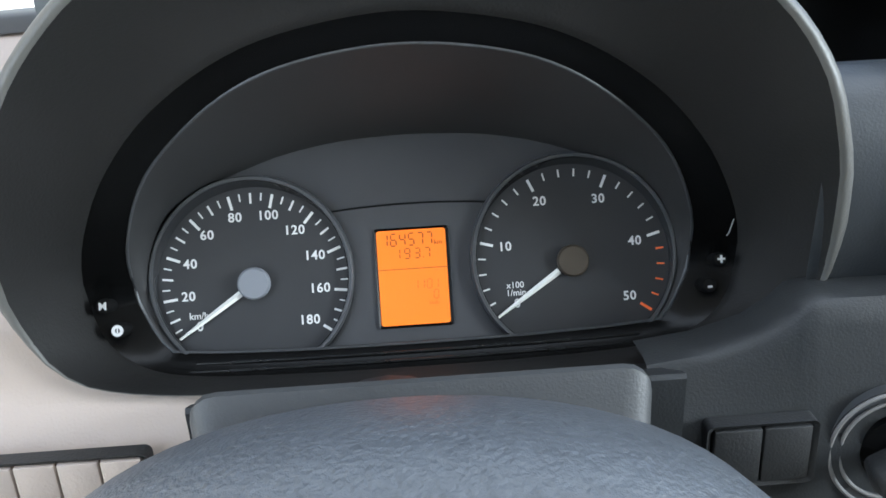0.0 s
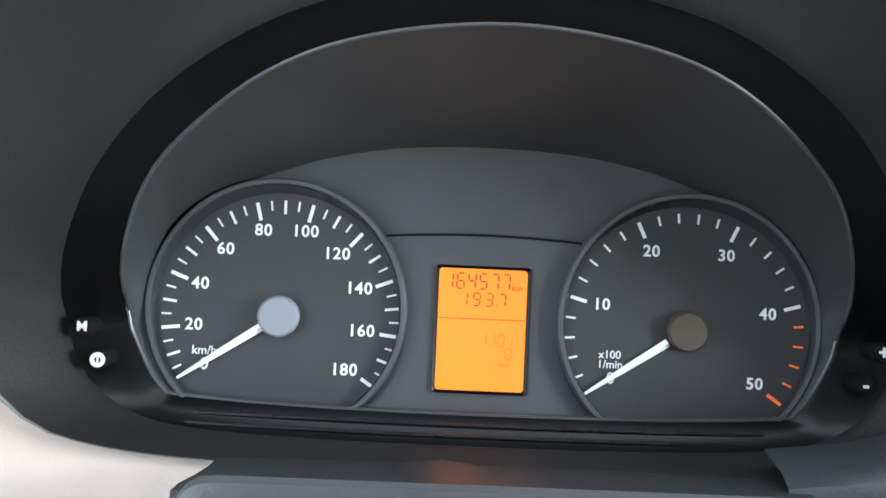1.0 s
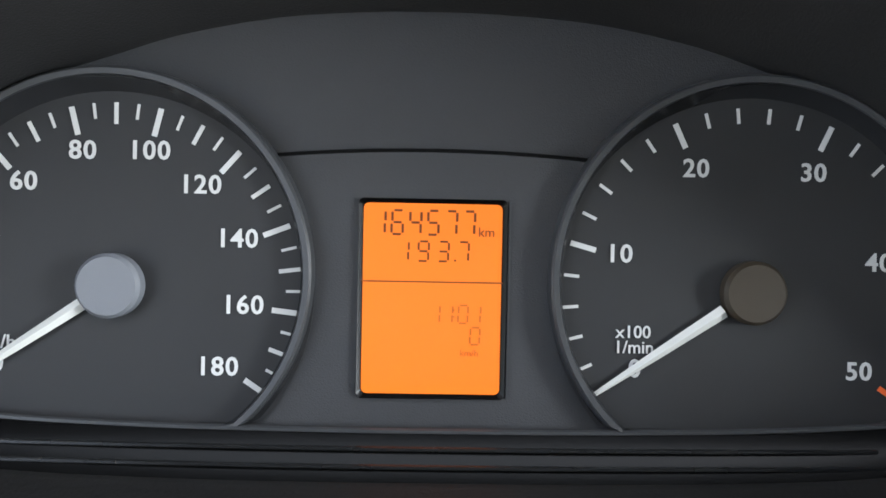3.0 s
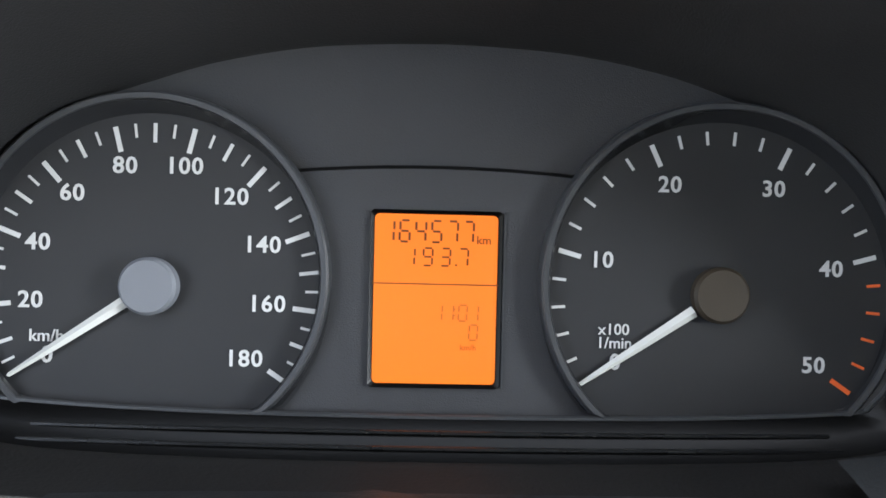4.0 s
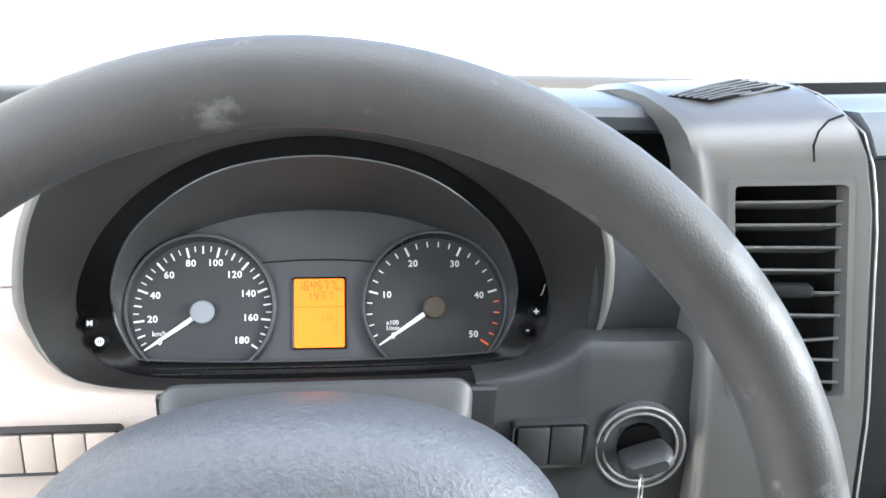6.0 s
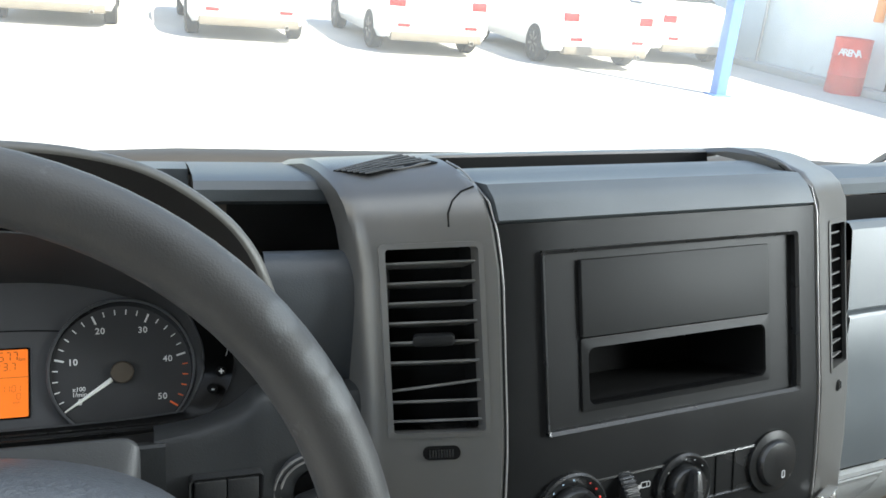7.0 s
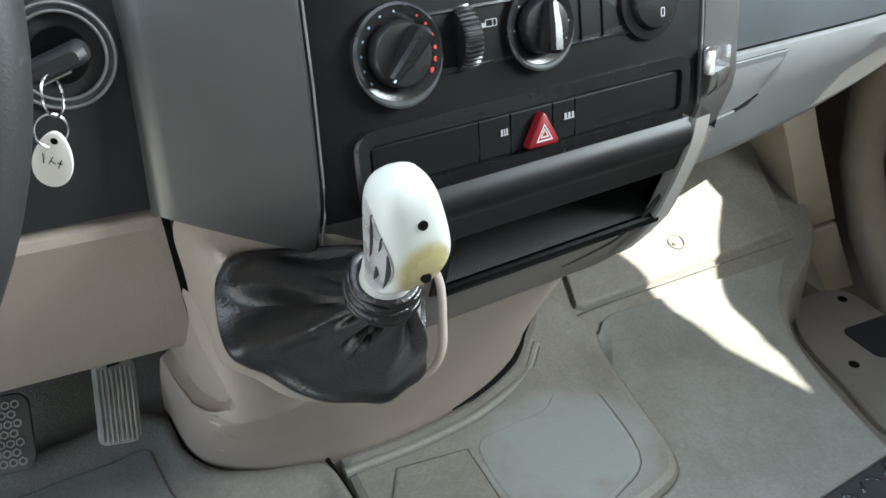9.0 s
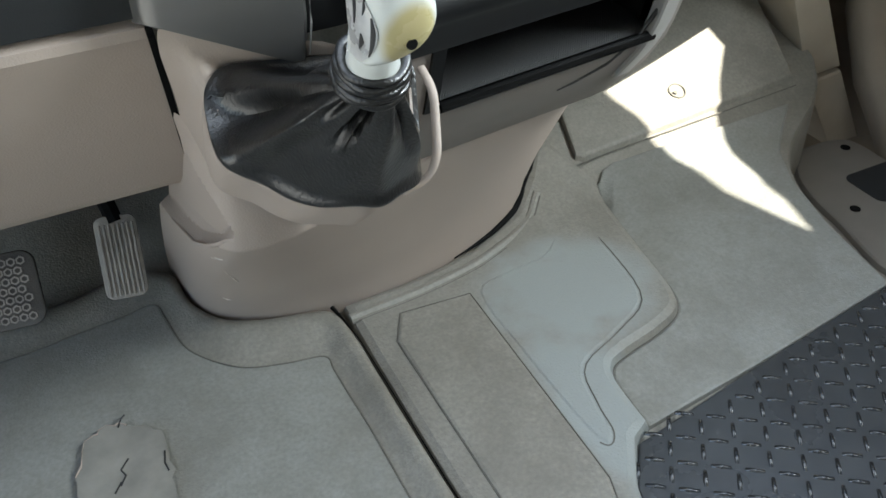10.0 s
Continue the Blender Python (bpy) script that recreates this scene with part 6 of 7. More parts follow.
SEAM = [rows[k][min(range(len(BC)), key=lambda i: abs(math.degrees(math.atan2(BC[i][1], BC[i][0])) - 172 + 0.4 * k))] for k in range(3, 16)]
boot = part("boot", bm, M_LEATHER, gear, "creased black leatherette boot")
bm = bmesh.new()
tube(bm, [q + OUTW * 0.0003 for q in SEAM], 0.0007, 6)
part("seam", bm, M_LEATHER, boot, "sewn seam")
for z, r in ((-0.0034, 0.0172), (0.0002, 0.0174), (0.0036, 0.0168), (0.0070, 0.0165), (0.0102, 0.0156)):
    bm = bmesh.new()
    tube(bm, [AXM @ Vector(((r + 0.0004 * math.sin(5 * t + 900 * z)) * math.cos(t), (r + 0.0004 * math.sin(5 * t + 900 * z)) * math.sin(t), z + 0.0007 * math.sin(3 * t + 700 * z))) for t in [2 * math.pi * k / 48 for k in range(48)]], 0.0024, 14, closed=True, up=AXM.to_3x3() @ Vector((0, 0, 1)))
    part("collar_ring", bm, M_LEATHER, boot, "black gathered collar")
KNOB = [(0.473, 0.304, 0.0031, 0.004), (0.476, 0.306, 0.0097, 0.011), (0.482, 0.3115, 0.0153, 0.0165), (0.4916, 0.314, 0.0184, 0.019), (0.5017, 0.3135, 0.0182, 0.019), (0.5127, 0.312, 0.0169, 0.018), (0.5219, 0.3108, 0.015, 0.0162), (0.5279, 0.3106, 0.012, 0.013), (0.5316, 0.311, 0.008, 0.0088), (0.5337, 0.3112, 0.0026, 0.003)]


def knob_at(z, a, out=0.0):
    """A point on the skin of the knob at height z and angle a (degrees, 270 is towards the driver)."""
    xc, w, d = (smooth_table([(k[0], k[i]) for k in KNOB], z) for i in (1, 2, 3))
    c, s = math.cos(radians(a)), math.sin(radians(a))
    return Vector((xc + (0.94 * w + out) * math.copysign(abs(c) ** 0.75, c), -0.2735 - 0.12 * (z - 0.509) + (d + out) * math.copysign(abs(s) ** 0.75, s), z))


bm = bmesh.new()
NECK = [TOP + Vector((0.001, 0, 0)), Vector((0.3110, -0.2540, 0.470)), Vector((0.3095, -0.2640, 0.486)), Vector((0.3100, -0.2720, 0.500))]
tube(bm, NECK, [0.0138, 0.0120, 0.0118, 0.010], 24)
part("knob_neck", bm, M_KNOB, gear, "off-white knob neck")
bm = bmesh.new()
loft(bm, [[knob_at(z, a) for a in range(0, 360, 9)] for z in steps(0.473, 0.5337, 0.476, 0.479, 0.5316, gap=0.003)], cap=True)
part("knob", bm, M_KNOB, gear, "rounded white plastic knob, yellowed and worn", angle=80)
for x, z, r in ((0.3132, 0.5140, 0.0022), (0.3153, 0.4865, 0.0025)):
    p = min((knob_at(z, a) for a in range(240, 330, 2)), key=lambda q: abs(q.x - x))
    bm = bmesh.new()
    lathe(bm, [(r, -0.001), (r, 0.0007), (r * 0.2, 0.0007)], frame_of(p, (1, 0.05, 0), (0, 0.05, 1)), 16)
    part("knob_hole", bm, M_BLACK, gear, "dark hole in the knob")


def knob_patch(z0, z1, edge, out):
    """A thin curved plate on the knob; edge(f) gives its two angles from the bottom to the top."""
    bm = bmesh.new()
    rows = []
    for i in range(13):
        f = i / 12
        a0, a1 = edge(f)
        rows.append([knob_at(z0 + (z1 - z0) * f, a0 + (a1 - a0) * j / 8, out) for j in range(9)])
    loft(bm, rows, closed=False)
    rim = [e for e in bm.edges if len(e.link_faces) == 1]
    r = bmesh.ops.extrude_edge_only(bm, edges=rim)
    bmesh.ops.translate(bm, vec=Vector((0.0016, 0.0012, 0)), verts=[g for g in r["geom"] if isinstance(g, bmesh.types.BMVert)])
    return bm


insert = part("side_insert", knob_patch(0.4780, 0.5205, lambda f: (172, 178 + 66 * math.sin(math.pi * min(1, f * 0.9 + 0.1)) ** 0.7 * (1 - 0.55 * f)), 0.0009), M_INSERT, gear, "scratched chrome side insert")
for z0, z1, a0, a1 in ((0.495, 0.5165, 186, 192), (0.4815, 0.5005, 216, 224), (0.484, 0.492, 194, 202), (0.501, 0.508, 206, 210)):
    part("wear_mark", knob_patch(z0, z1, lambda f, p=a0, q=a1: (p + 5 * f, p + 5 * f + (q - p) * (0.25 + 0.75 * math.sin(math.pi * f))), 0.0013), M_INK, insert, "dark worn line")

# ---- floor ----
bm = bmesh.new()
FX, FY = steps(X_L, 1.10, gap=0.06), steps(-1.15, 0.62, 0.09, 0.14, 0.18, 0.22, 0.13, gap=0.03)


def floor_z(x, y):
    toe = max(0.0, y - (0.13 if x > 0.5 else 0.24))
    rise = 0.42 * toe + 0.6 * max(0, toe - 0.25)
    return rise - 0.004


def floor_edge(y):
    """Right-hand edge of the floor above the door step."""
    return smooth_table([(-1.2, 0.93), (-0.3, 0.93), (-0.13, 0.940), (0.03, 0.978), (0.09, 1.008), (0.14, 1.06), (0.18, 1.13), (0.22, 1.17), (0.26, 1.19), (0.7, 1.25)], y)


rows = []
for y in FY:
    xs = [X_L + (x - X_L) * (floor_edge(y) - X_L) / (1.10 - X_L) for x in FX]
    rows.append([(x, y, floor_z(x, y)) for x in xs] + [(xs[-1] + 0.006, y, floor_z(xs[-1], y) - 0.006), (xs[-1] + 0.008, y, -0.14)])
loft(bm, rows, closed=False)
solid("floor", bm, M_FLOOR, "worn grey vinyl cab floor rising to the toe board", "floor")


def plan_prism(points, z0, z1, round_top=0.006, n=0):
    """A slab on the floor from a plan outline, with a softened upper rim."""
    bm = bmesh.new()
    P2 = [Vector((x, y)) for x, y in points]
    k = len(P2)
    area = sum(P2[i].x * P2[(i + 1) % k].y - P2[(i + 1) % k].x * P2[i].y for i in range(k))
    s = 1 if area > 0 else -1

    def inset(d):
        out = []
        for i in range(k):
            a, b, c = P2[i - 1], P2[i], P2[(i + 1) % k]
            e0, e1 = (b - a).normalized(), (c - b).normalized()
            n0, n1 = Vector((-e0.y, e0.x)) * s, Vector((-e1.y, e1.x)) * s
            m = (n0 + n1)
            m = m.normalized() / max(0.5, m.normalized().dot(n0)) if m.length > 1e-6 else n0
            out.append(b + m * d)
        return out
    rows = [[(p.x, p.y, floor_z(p.x, p.y) + z) for p in inset(d)] for d, z in ((0, z0), (0, z1 - round_top), (round_top * 0.3, z1 - round_top * 0.3), (round_top, z1))]
    loft(bm, rows)
    bm.faces.new([bm.verts.new(Vector(v)) for v in rows[-1]])
    bmesh.ops.triangulate(bm, faces=[f for f in bm.faces if len(f.verts) > 4])
    return bm


# driver mat: a raised rim and an inner field one step lower
mat_d = thing("driver_floor_mat", (0.0, -0.2, 0.0), "grey moulded driver floor mat with a torn heel patch", "floor mat")
OUT_C = [(-0.40, 0.255), (0.0, 0.235), (0.100, 0.240), (0.175, 0.255), (0.220, 0.235), (0.230, 0.175), (0.258, 0.130), (0.30, 0.110), (0.338, 0.101), (0.364, 0.088), (0.3725, 0.040), (0.3735, -0.02), (0.376, -0.16), (0.384, -0.40), (0.39, -0.62)]
INN_C = [(-0.36, 0.172), (0.03, 0.180), (0.100, 0.187), (0.155, 0.192), (0.192, 0.197), (0.1995, 0.165), (0.211, 0.108), (0.250, 0.060), (0.295, 0.0424), (0.334, 0.0335), (0.3365, 0.010), (0.338, -0.025), (0.3415, -0.11), (0.346, -0.40), (0.35, -0.58)]
OUTER, INNER = ([(p.x, p.y) for p in open_curve(c, 6)] for c in (OUT_C, INN_C))
part("mat_base", plan_prism(OUTER + [(-0.40, -0.62)], -0.004, 0.006, 0.004), M_FLOOR, mat_d)
bm = bmesh.new()
rows = [[], [], [], [], [], [], []]
for (ax, ay), (bx, by) in zip(OUTER, INNER):
    for row, (f, z) in zip(rows, ((0.0, 0.0), (0.01, 0.012), (0.10, 0.0185), (0.25, 0.0205), (0.42, 0.0185), (0.70, 0.0105), (1.0, 0.0082))):
        x, y = ax + (bx - ax) * f, ay + (by - ay) * f
        row.append((x, y, floor_z(x, y) + z))
loft(bm, rows, closed=False)
part("mat_rim", bm, M_FLOOR, mat_d, "rounded raised rim", angle=60)
part("mat_field", plan_prism(INNER + [(-0.36, -0.58)], 0.0, 0.009, 0.002), M_FLOORBLUE, mat_d, "worn flat field")
# dark line for the dirt and shade at the foot of the rim
bm = bmesh.new()
tube(bm, [(x, y, floor_z(x, y) + 0.0086) for x, y in INNER], 0.0009, 6)
part("field_seam", bm, M_GROOVE, mat_d, "dirty groove round the field, darkened for its shade")
bm = bmesh.new()
tube(bm, [(0.3655, 0.094, 0.010), (0.3695, 0.070, 0.011), (0.3738, 0.03, 0.011), (0.3750, -0.02, 0.011), (0.3775, -0.17, 0.009), (0.3855, -0.40, 0.009), (0.3915, -0.62, 0.009)], [0.003, 0.0009, 0.0007, 0.0007, 0.0009, 0.0009, 0.0009], 6)
part("mat_gap", bm, M_BLACK, mat_d, "dark gap beside the mat")
rr = random.Random(4)
hole = [(x + rr.uniform(-0.003, 0.003), y + rr.uniform(-0.003, 0.003)) for x, y in closed_curve([(0.083, -0.03), (0.089, 0.006), (0.105, 0.032), (0.129, 0.034), (0.158, 0.010), (0.164, -0.03), (0.160, -0.08), (0.150, -0.13), (0.10, -0.14), (0.080, -0.09)], 44)]
bm = bmesh.new()
prism(bm, hole, 0.0086, 0.0093, ID)
part("torn_patch", bm, M_TORN, mat_d, "torn grey-brown heel patch")
bm = bmesh.new()
tube(bm, [(x, y, 0.0096 + rr.uniform(-0.0004, 0.0008)) for x, y in hole[2:15]], [rr.uniform(0.0003, 0.0012) for _ in range(13)], 6)
part("tear_edge", bm, M_LIGHT, mat_d, "frayed pale edge of the tear")
for pts in ([(0.118, -0.040), (0.124, -0.030), (0.121, -0.022), (0.129, -0.012)], [(0.112, -0.046), (0.119, -0.036)], [(0.127, 0.030), (0.131, 0.040), (0.135, 0.043)], [(0.161, -0.018), (0.1585, -0.032), (0.160, -0.042)]):
    bm = bmesh.new()
    tube(bm, [(x, y, 0.0096) for x, y in pts], 0.0008, 6)
    part("crack", bm, M_INK, mat_d, "dark crack")

# passenger side: raised pad beside the console, and the flat field
mat_p = thing("passenger_floor_mat", (0.7, 0.0, 0.0), "grey moulded passenger floor mat with a raised pad", "floor mat")
BASE_EDGE = [(0.376, 0.092), (0.40, 0.094), (0.45, 0.097), (0.50, 0.104), (0.55, 0.116), (0.62, 0.148), (0.66, 0.186), (0.692, 0.228)]
S_CURVE = [(p.x, p.y) for p in open_curve([(0.746, 0.155), (0.735, 0.10), (0.722, 0.02), (0.711, -0.048), (0.695, -0.078), (0.660, -0.094), (0.610, -0.106), (0.587, -0.116), (0.578, -0.140), (0.5745, -0.192)], 6)]
PADP = BASE_EDGE + [(0.715, 0.225)] + S_CURVE + [(0.553, -0.2034), (0.525, -0.245), (0.49, -0.35), (0.48, -0.62), (0.3900, -0.62), (0.3840, -0.40), (0.3768, -0.17), (0.3748, 0.0)]
part("raised_pad", plan_prism(PADP, -0.004, 0.0175, 0.011), M_FLOORPALE, mat_p, "raised pad with worn paint")
bm = bmesh.new()
RIDGE = [(p.x, p.y - 0.026) for p in open_curve([(a, b, 0) for a, b in BASE_EDGE[:7]], 6)]
tube(bm, [(x, y, floor_z(x, y) + 0.0150) for x, y in RIDGE], 0.0060, 10)
part("pad_ridge", bm, M_FLOORPALE, mat_p, "raised ridge along the console")
bm = bmesh.new()
tube(bm, [(x, y - 0.0085, floor_z(x, y) + 0.0168) for x, y in RIDGE], 0.0009, 6)
part("ridge_groove", bm, M_GROOVE, mat_p, "dirty line beside the ridge, darkened for its shade")
PADI = closed_curve([(0.515, 0.040), (0.56, 0.058), (0.615, 0.066), (0.662, 0.112), (0.684, 0.100), (0.684, 0.03), (0.668, -0.050), (0.615, -0.082), (0.558, -0.108), (0.542, -0.155), (0.536, -0.190), (0.522, -0.200), (0.514, -0.17), (0.511, -0.06)], 60)
part("pad_field", plan_prism(PADI, 0.010, 0.0184, 0.005), M_FLOORPALE, mat_p, "pale worn field")
PANEL_EDGE = [(0.426, 0.048), (0.507, 0.042), (0.506, -0.05), (0.504, -0.23), (0.47, -0.34), (0.41, -0.34), (0.407, -0.07), (0.406, 0.010)]
part("pad_panel", plan_prism(PANEL_EDGE, 0.010, 0.0195, 0.004), M_FLOOR, mat_p, "flat grey panel")
# dark lines for the dirt and soft shade round panel and field
for line in (PANEL_EDGE + PANEL_EDGE[:1], PADI[12:50]):
    bm = bmesh.new()
    tube(bm, [(x, y, floor_z(x, y) + 0.0177) for x, y in line], 0.0007, 6)
    part("panel_groove", bm, M_GROOVE, mat_p, "dirty groove round the panel, darkened for its shade")
FIELD = S_CURVE + [(0.7195, -0.1756), (0.92, -0.148), (0.932, -0.146), (0.955, -0.03), (0.985, 0.06), (1.02, 0.12), (1.05, 0.150), (1.09, 0.185), (0.785, 0.178), (0.766, 0.172), (0.752, 0.158)]
part("flat_field", plan_prism(FIELD, -0.004, 0.006, 0.003), M_FLOORBLUE, mat_p, "flat grey-green field")
part("toe_pad", plan_prism([(0.742, 0.200), (0.752, 0.194), (1.125, 0.222), (1.165, 0.46), (0.795, 0.46), (0.758, 0.27)], -0.004, 0.010, 0.004), M_FLOOR, mat_p, "pad on the sloping toe board")
bm = bmesh.new()
ring(bm, circle(0.013, 28), circle(0.011, 28), 0.0, 0.0015, frame_of((0.935, 0.245, floor_z(0.935, 0.245) + 0.0105), (1, 0, 0), (0, 0.92, 0.39)))
lathe(bm, [(0.003, 0), (0.0025, 0.002), (0.0005, 0.002)], frame_of((0.930, 0.243, floor_z(0.93, 0.243) + 0.0105), (1, 0, 0), (0, 0.92, 0.39)), 14)
part("stud", bm, M_GROOVE, mat_p, "small round fixing stud")

bm = bmesh.new()
tube(bm, [(x, y, floor_z(x, y) + 0.0062) for x, y in S_CURVE], 0.0009, 6)
part("field_seam", bm, M_GROOVE, mat_p, "dirty groove round the field, darkened for its shade")
bm = bmesh.new()
tube(bm, [(x, y, floor_z(x, y) + 0.006) for x, y in ((0.690, 0.196), (0.72, 0.186), (0.80, 0.192), (1.12, 0.207))], [0.0016, 0.0014, 0.0009, 0.0007], 6)
part("toe_seam", bm, M_GROOVE, mat_p, "dark seam at the foot of the toe board")
bm = bmesh.new()
GAPX = steps(0.52, 0.695, gap=0.008)
tube(bm, [(x, body_y(x, lerp_table([(0.52, 0.012), (0.62, 0.017), (0.66, 0.026), (0.695, 0.08)], x)) - 0.002, lerp_table([(0.52, 0.012), (0.62, 0.017), (0.66, 0.026), (0.695, 0.08)], x)) for x in GAPX], [0.0008 + 0.0062 * min(1, (x - 0.52) / 0.15) for x in GAPX], 10)
part("console_gap", bm, M_BLACK, mat_p, "dark gap under the console")

# black checker mat
chk = thing("checker_mat", (0.9, -0.4, 0.0), "black rubber mat with raised checker bars", "floor mat")
CHK = [(0.5225, -0.2460), (0.553, -0.2060), (0.7195, -0.1780), (0.92, -0.1505), (0.936, -0.1480), (0.925, -0.75), (0.49, -0.75), (0.495, -0.35)]
part("mat_sheet", plan_prism(CHK, 0.0, 0.0095, 0.002), M_CHECKER, chk)
bar = bmesh.new()
rows = []
for y, w, z in ((-0.0092, 0.0010, 0.0), (-0.0082, 0.0017, 0.0016), (0, 0.0021, 0.0021), (0.0082, 0.0017, 0.0016), (0.0092, 0.0010, 0.0)):
    rows.append([(x * w, y, z * q - 0.0004) for x, q in ((-1.15, 0), (-0.8, 0.85), (-0.5, 1), (0.5, 1), (0.8, 0.85), (1.15, 0))])
loft(bar, rows, closed=False)
for f in bar.faces:
    f.smooth = True
bmesh.ops.recalc_face_normals(bar, faces=bar.faces)
bar_me = bpy.data.meshes.new("tread_bar")
bar.to_mesh(bar_me)
bar.free()
bar_me.materials.append(M_TREAD)


def inside(pt, poly):
    x, y = pt
    c = False
    for i in range(len(poly)):
        (x0, y0), (x1, y1) = poly[i - 1], poly[i]
        if (y0 > y) != (y1 > y) and x < (x1 - x0) * (y - y0) / (y1 - y0) + x0:
            c = not c
    return c


spots = []
for i in range(60):
    for j in range(60):
        p = Matrix.Rotation(radians(10), 2) @ Vector((0.0205 * (i - 8), -0.0205 * (j - 8)))
        p = (p.x + 0.52, p.y - 0.15)
        if inside(p, CHK):
            spots.append((math.hypot(p[0] - 0.75, p[1] + 0.22), p, (i + j) % 2))
spots.sort()
for _, p, turn in spots[:300]:
    ob = new("tread_bar", bar_me)
    ob.parent = chk
    ob.matrix_parent_inverse = Matrix.Translation(chk.location).inverted()
    ob.matrix_basis = Matrix.Translation((p[0], p[1], floor_z(*p) + 0.0096)) @ Matrix.Rotation(radians(-35 + 90 * turn), 4, "Z")

# pedals
gas = thing("accelerator_pedal", (0.175, 0.2, 0.05), "ribbed rubber accelerator pedal on a black arm", "pedal")
GP = frame_of((0.1755, 0.200, 0.078), (0.985, -0.06, -0.10), (0.10, 0.60, 0.79))
bm = bmesh.new()
prism(bm, rrect(0.043, 0.088, 0.009), -0.006, 0.002, GP, taper=0.002)
pad = part("pad", bm, M_PEDAL, gas)
for k in range(8):
    bm = bmesh.new()
    box(bm, (-0.0165 + 0.0047 * k, -0.003, 0.003), (0.0026, 0.076, 0.003), GP, 0.0008)
    part("rib", bm, M_PEDAL, pad)
bm = bmesh.new()
tube(bm, [(0.180, 0.225, 0.105), (0.176, 0.245, 0.130), (0.172, 0.29, 0.19), (0.17, 0.34, 0.29)], 0.009, 8)
part("arm", bm, M_BLACK, gas)
brake = thing("brake_pedal", (0.04, 0.22, 0.05), "brake pedal with a worn honeycomb rubber pad", "pedal")
BP = frame_of((0.050, 0.200, 0.076), (0.99, -0.02, -0.08), (0.06, 0.55, 0.83))
bm = bmesh.new()
prism(bm, rrect(0.086, 0.078, 0.014), -0.010, 0.002, BP, taper=0.003)
pad = part("pad", bm, M_TREADDARK, brake)
for j in range(7):
    for i in range(8):
        bm = bmesh.new()
        x, y = -0.0315 + 0.0088 * i + (0.0044 if j % 2 else 0), -0.029 + 0.0096 * j
        if x > 0.034:
            continue
        ring(bm, circle(0.0046, 6, (x, y), 30, 390), circle(0.0027, 6, (x, y), 30, 390), 0.001, 0.004, BP)
        part("pad_cell", bm, M_PEDAL, pad)
bm = bmesh.new()
tube(bm, [(0.050, 0.22, 0.10), (0.045, 0.25, 0.15), (0.035, 0.30, 0.25), (0.03, 0.34, 0.34)], 0.008, 8)
part("arm", bm, M_STEELDULL, brake)

# sill trim and side lining at the passenger door
sill = thing("door_sill_trim", (1.2, 0.05, -0.05), "grey plastic door step trim with screws", "sill trim")
ST = frame_of((0, 0, -0.09), (1, 0, 0), (0, 1, 0))
SILL = closed_curve([(1.045, -0.10), (1.060, 0.05), (1.082, 0.133), (1.115, 0.185), (1.150, 0.213), (1.200, 0.224), (1.255, 0.218), (1.272, 0.19), (1.272, 0.10), (1.272, -0.10)], 60)
bm = bmesh.new()
prism(bm, SILL, -0.05, -0.010, ST, taper=0.004)
prism(bm, [(1.165 + (x - 1.165) * 0.86 + 0.006, 0.06 + (y - 0.06) * 0.93) for x, y in SILL], -0.012, 0.0, ST, taper=0.008)
part("tread_plate", bm, M_SILL, sill)
bm = bmesh.new()
prism(bm, rrect(0.10, 0.075, 0.014, 5, (1.215, 0.085)), 0.0, 0.0012, ST)
part("grip_recess", bm, M_LOWER, sill, "dark grip recess")
for x, y in ((1.2317, 0.1815), (1.1218, 0.0555)):
    bm = bmesh.new()
    lathe(bm, [(0.0075, -0.001), (0.0075, 0.0010), (0.004, 0.0016), (0.0005, 0.0006)], shift(ST, x, y), 16)
    part("screw", bm, M_BLACK, sill)
kick = thing("kick_panel", (1.25, 0.4, 0.1), "beige lined kick panels beside the toe board", "trim panel")
for corners in (((1.050, 0.300), (1.125, 0.300), (1.188, 0.165), (1.272, 0.002), (1.202, -0.002), (1.122, 0.172)), ((1.204, -0.008), (1.275, -0.004), (1.362, -0.150), (1.296, -0.150))):
    cx, cz = (sum(c[k] for c in corners) / len(corners) for k in (0, 1))
    bm = bmesh.new()
    loft(bm, [[(cx + (x - cx) * f, y, cz + (z - cz) * f) for x, z in corners] for y, f in ((0.45, 1.0), (0.268, 1.0), (0.263, 0.985), (0.261, 0.95))], cap=True)
    part("panel", bm, M_KICK, kick)
post = thing("door_seal", (1.3, 0.1, 0.2), "beige door pillar with a dark rubber seal", "door seal")
bm = bmesh.new()
tube(bm, [(1.325, 0.13, -0.16), (1.325, 0.17, -0.09), (1.325, 0.235, -0.02), (1.325, 0.285, 0.08), (1.33, 0.30, 0.17), (1.34, 0.30, 0.40)], [0.032, 0.032, 0.032, 0.032, 0.034, 0.036], 14, up=(1, 0, 0))
part("pillar_fold", bm, M_PILLAR, post)
bm = bmesh.new()
tube(bm, [(1.365, 0.14, -0.22), (1.365, 0.175, -0.17), (1.365, 0.205, -0.11), (1.365, 0.265, -0.01), (1.365, 0.295, 0.08), (1.365, 0.295, 0.17), (1.37, 0.29, 0.42)], 0.014, 10, up=(1, 0, 0))
part("rubber_seal", bm, M_SEAL, post)


# ---- yard outside ----
GZ = -0.85
bm = bmesh.new()
loft(bm, [[(-400, -400, GZ), (400, -400, GZ)], [(-400, 400, GZ), (400, 400, GZ)]], closed=False)
solid("ground", bm, M_ASPHALT, "pale sunlit concrete yard", "ground")


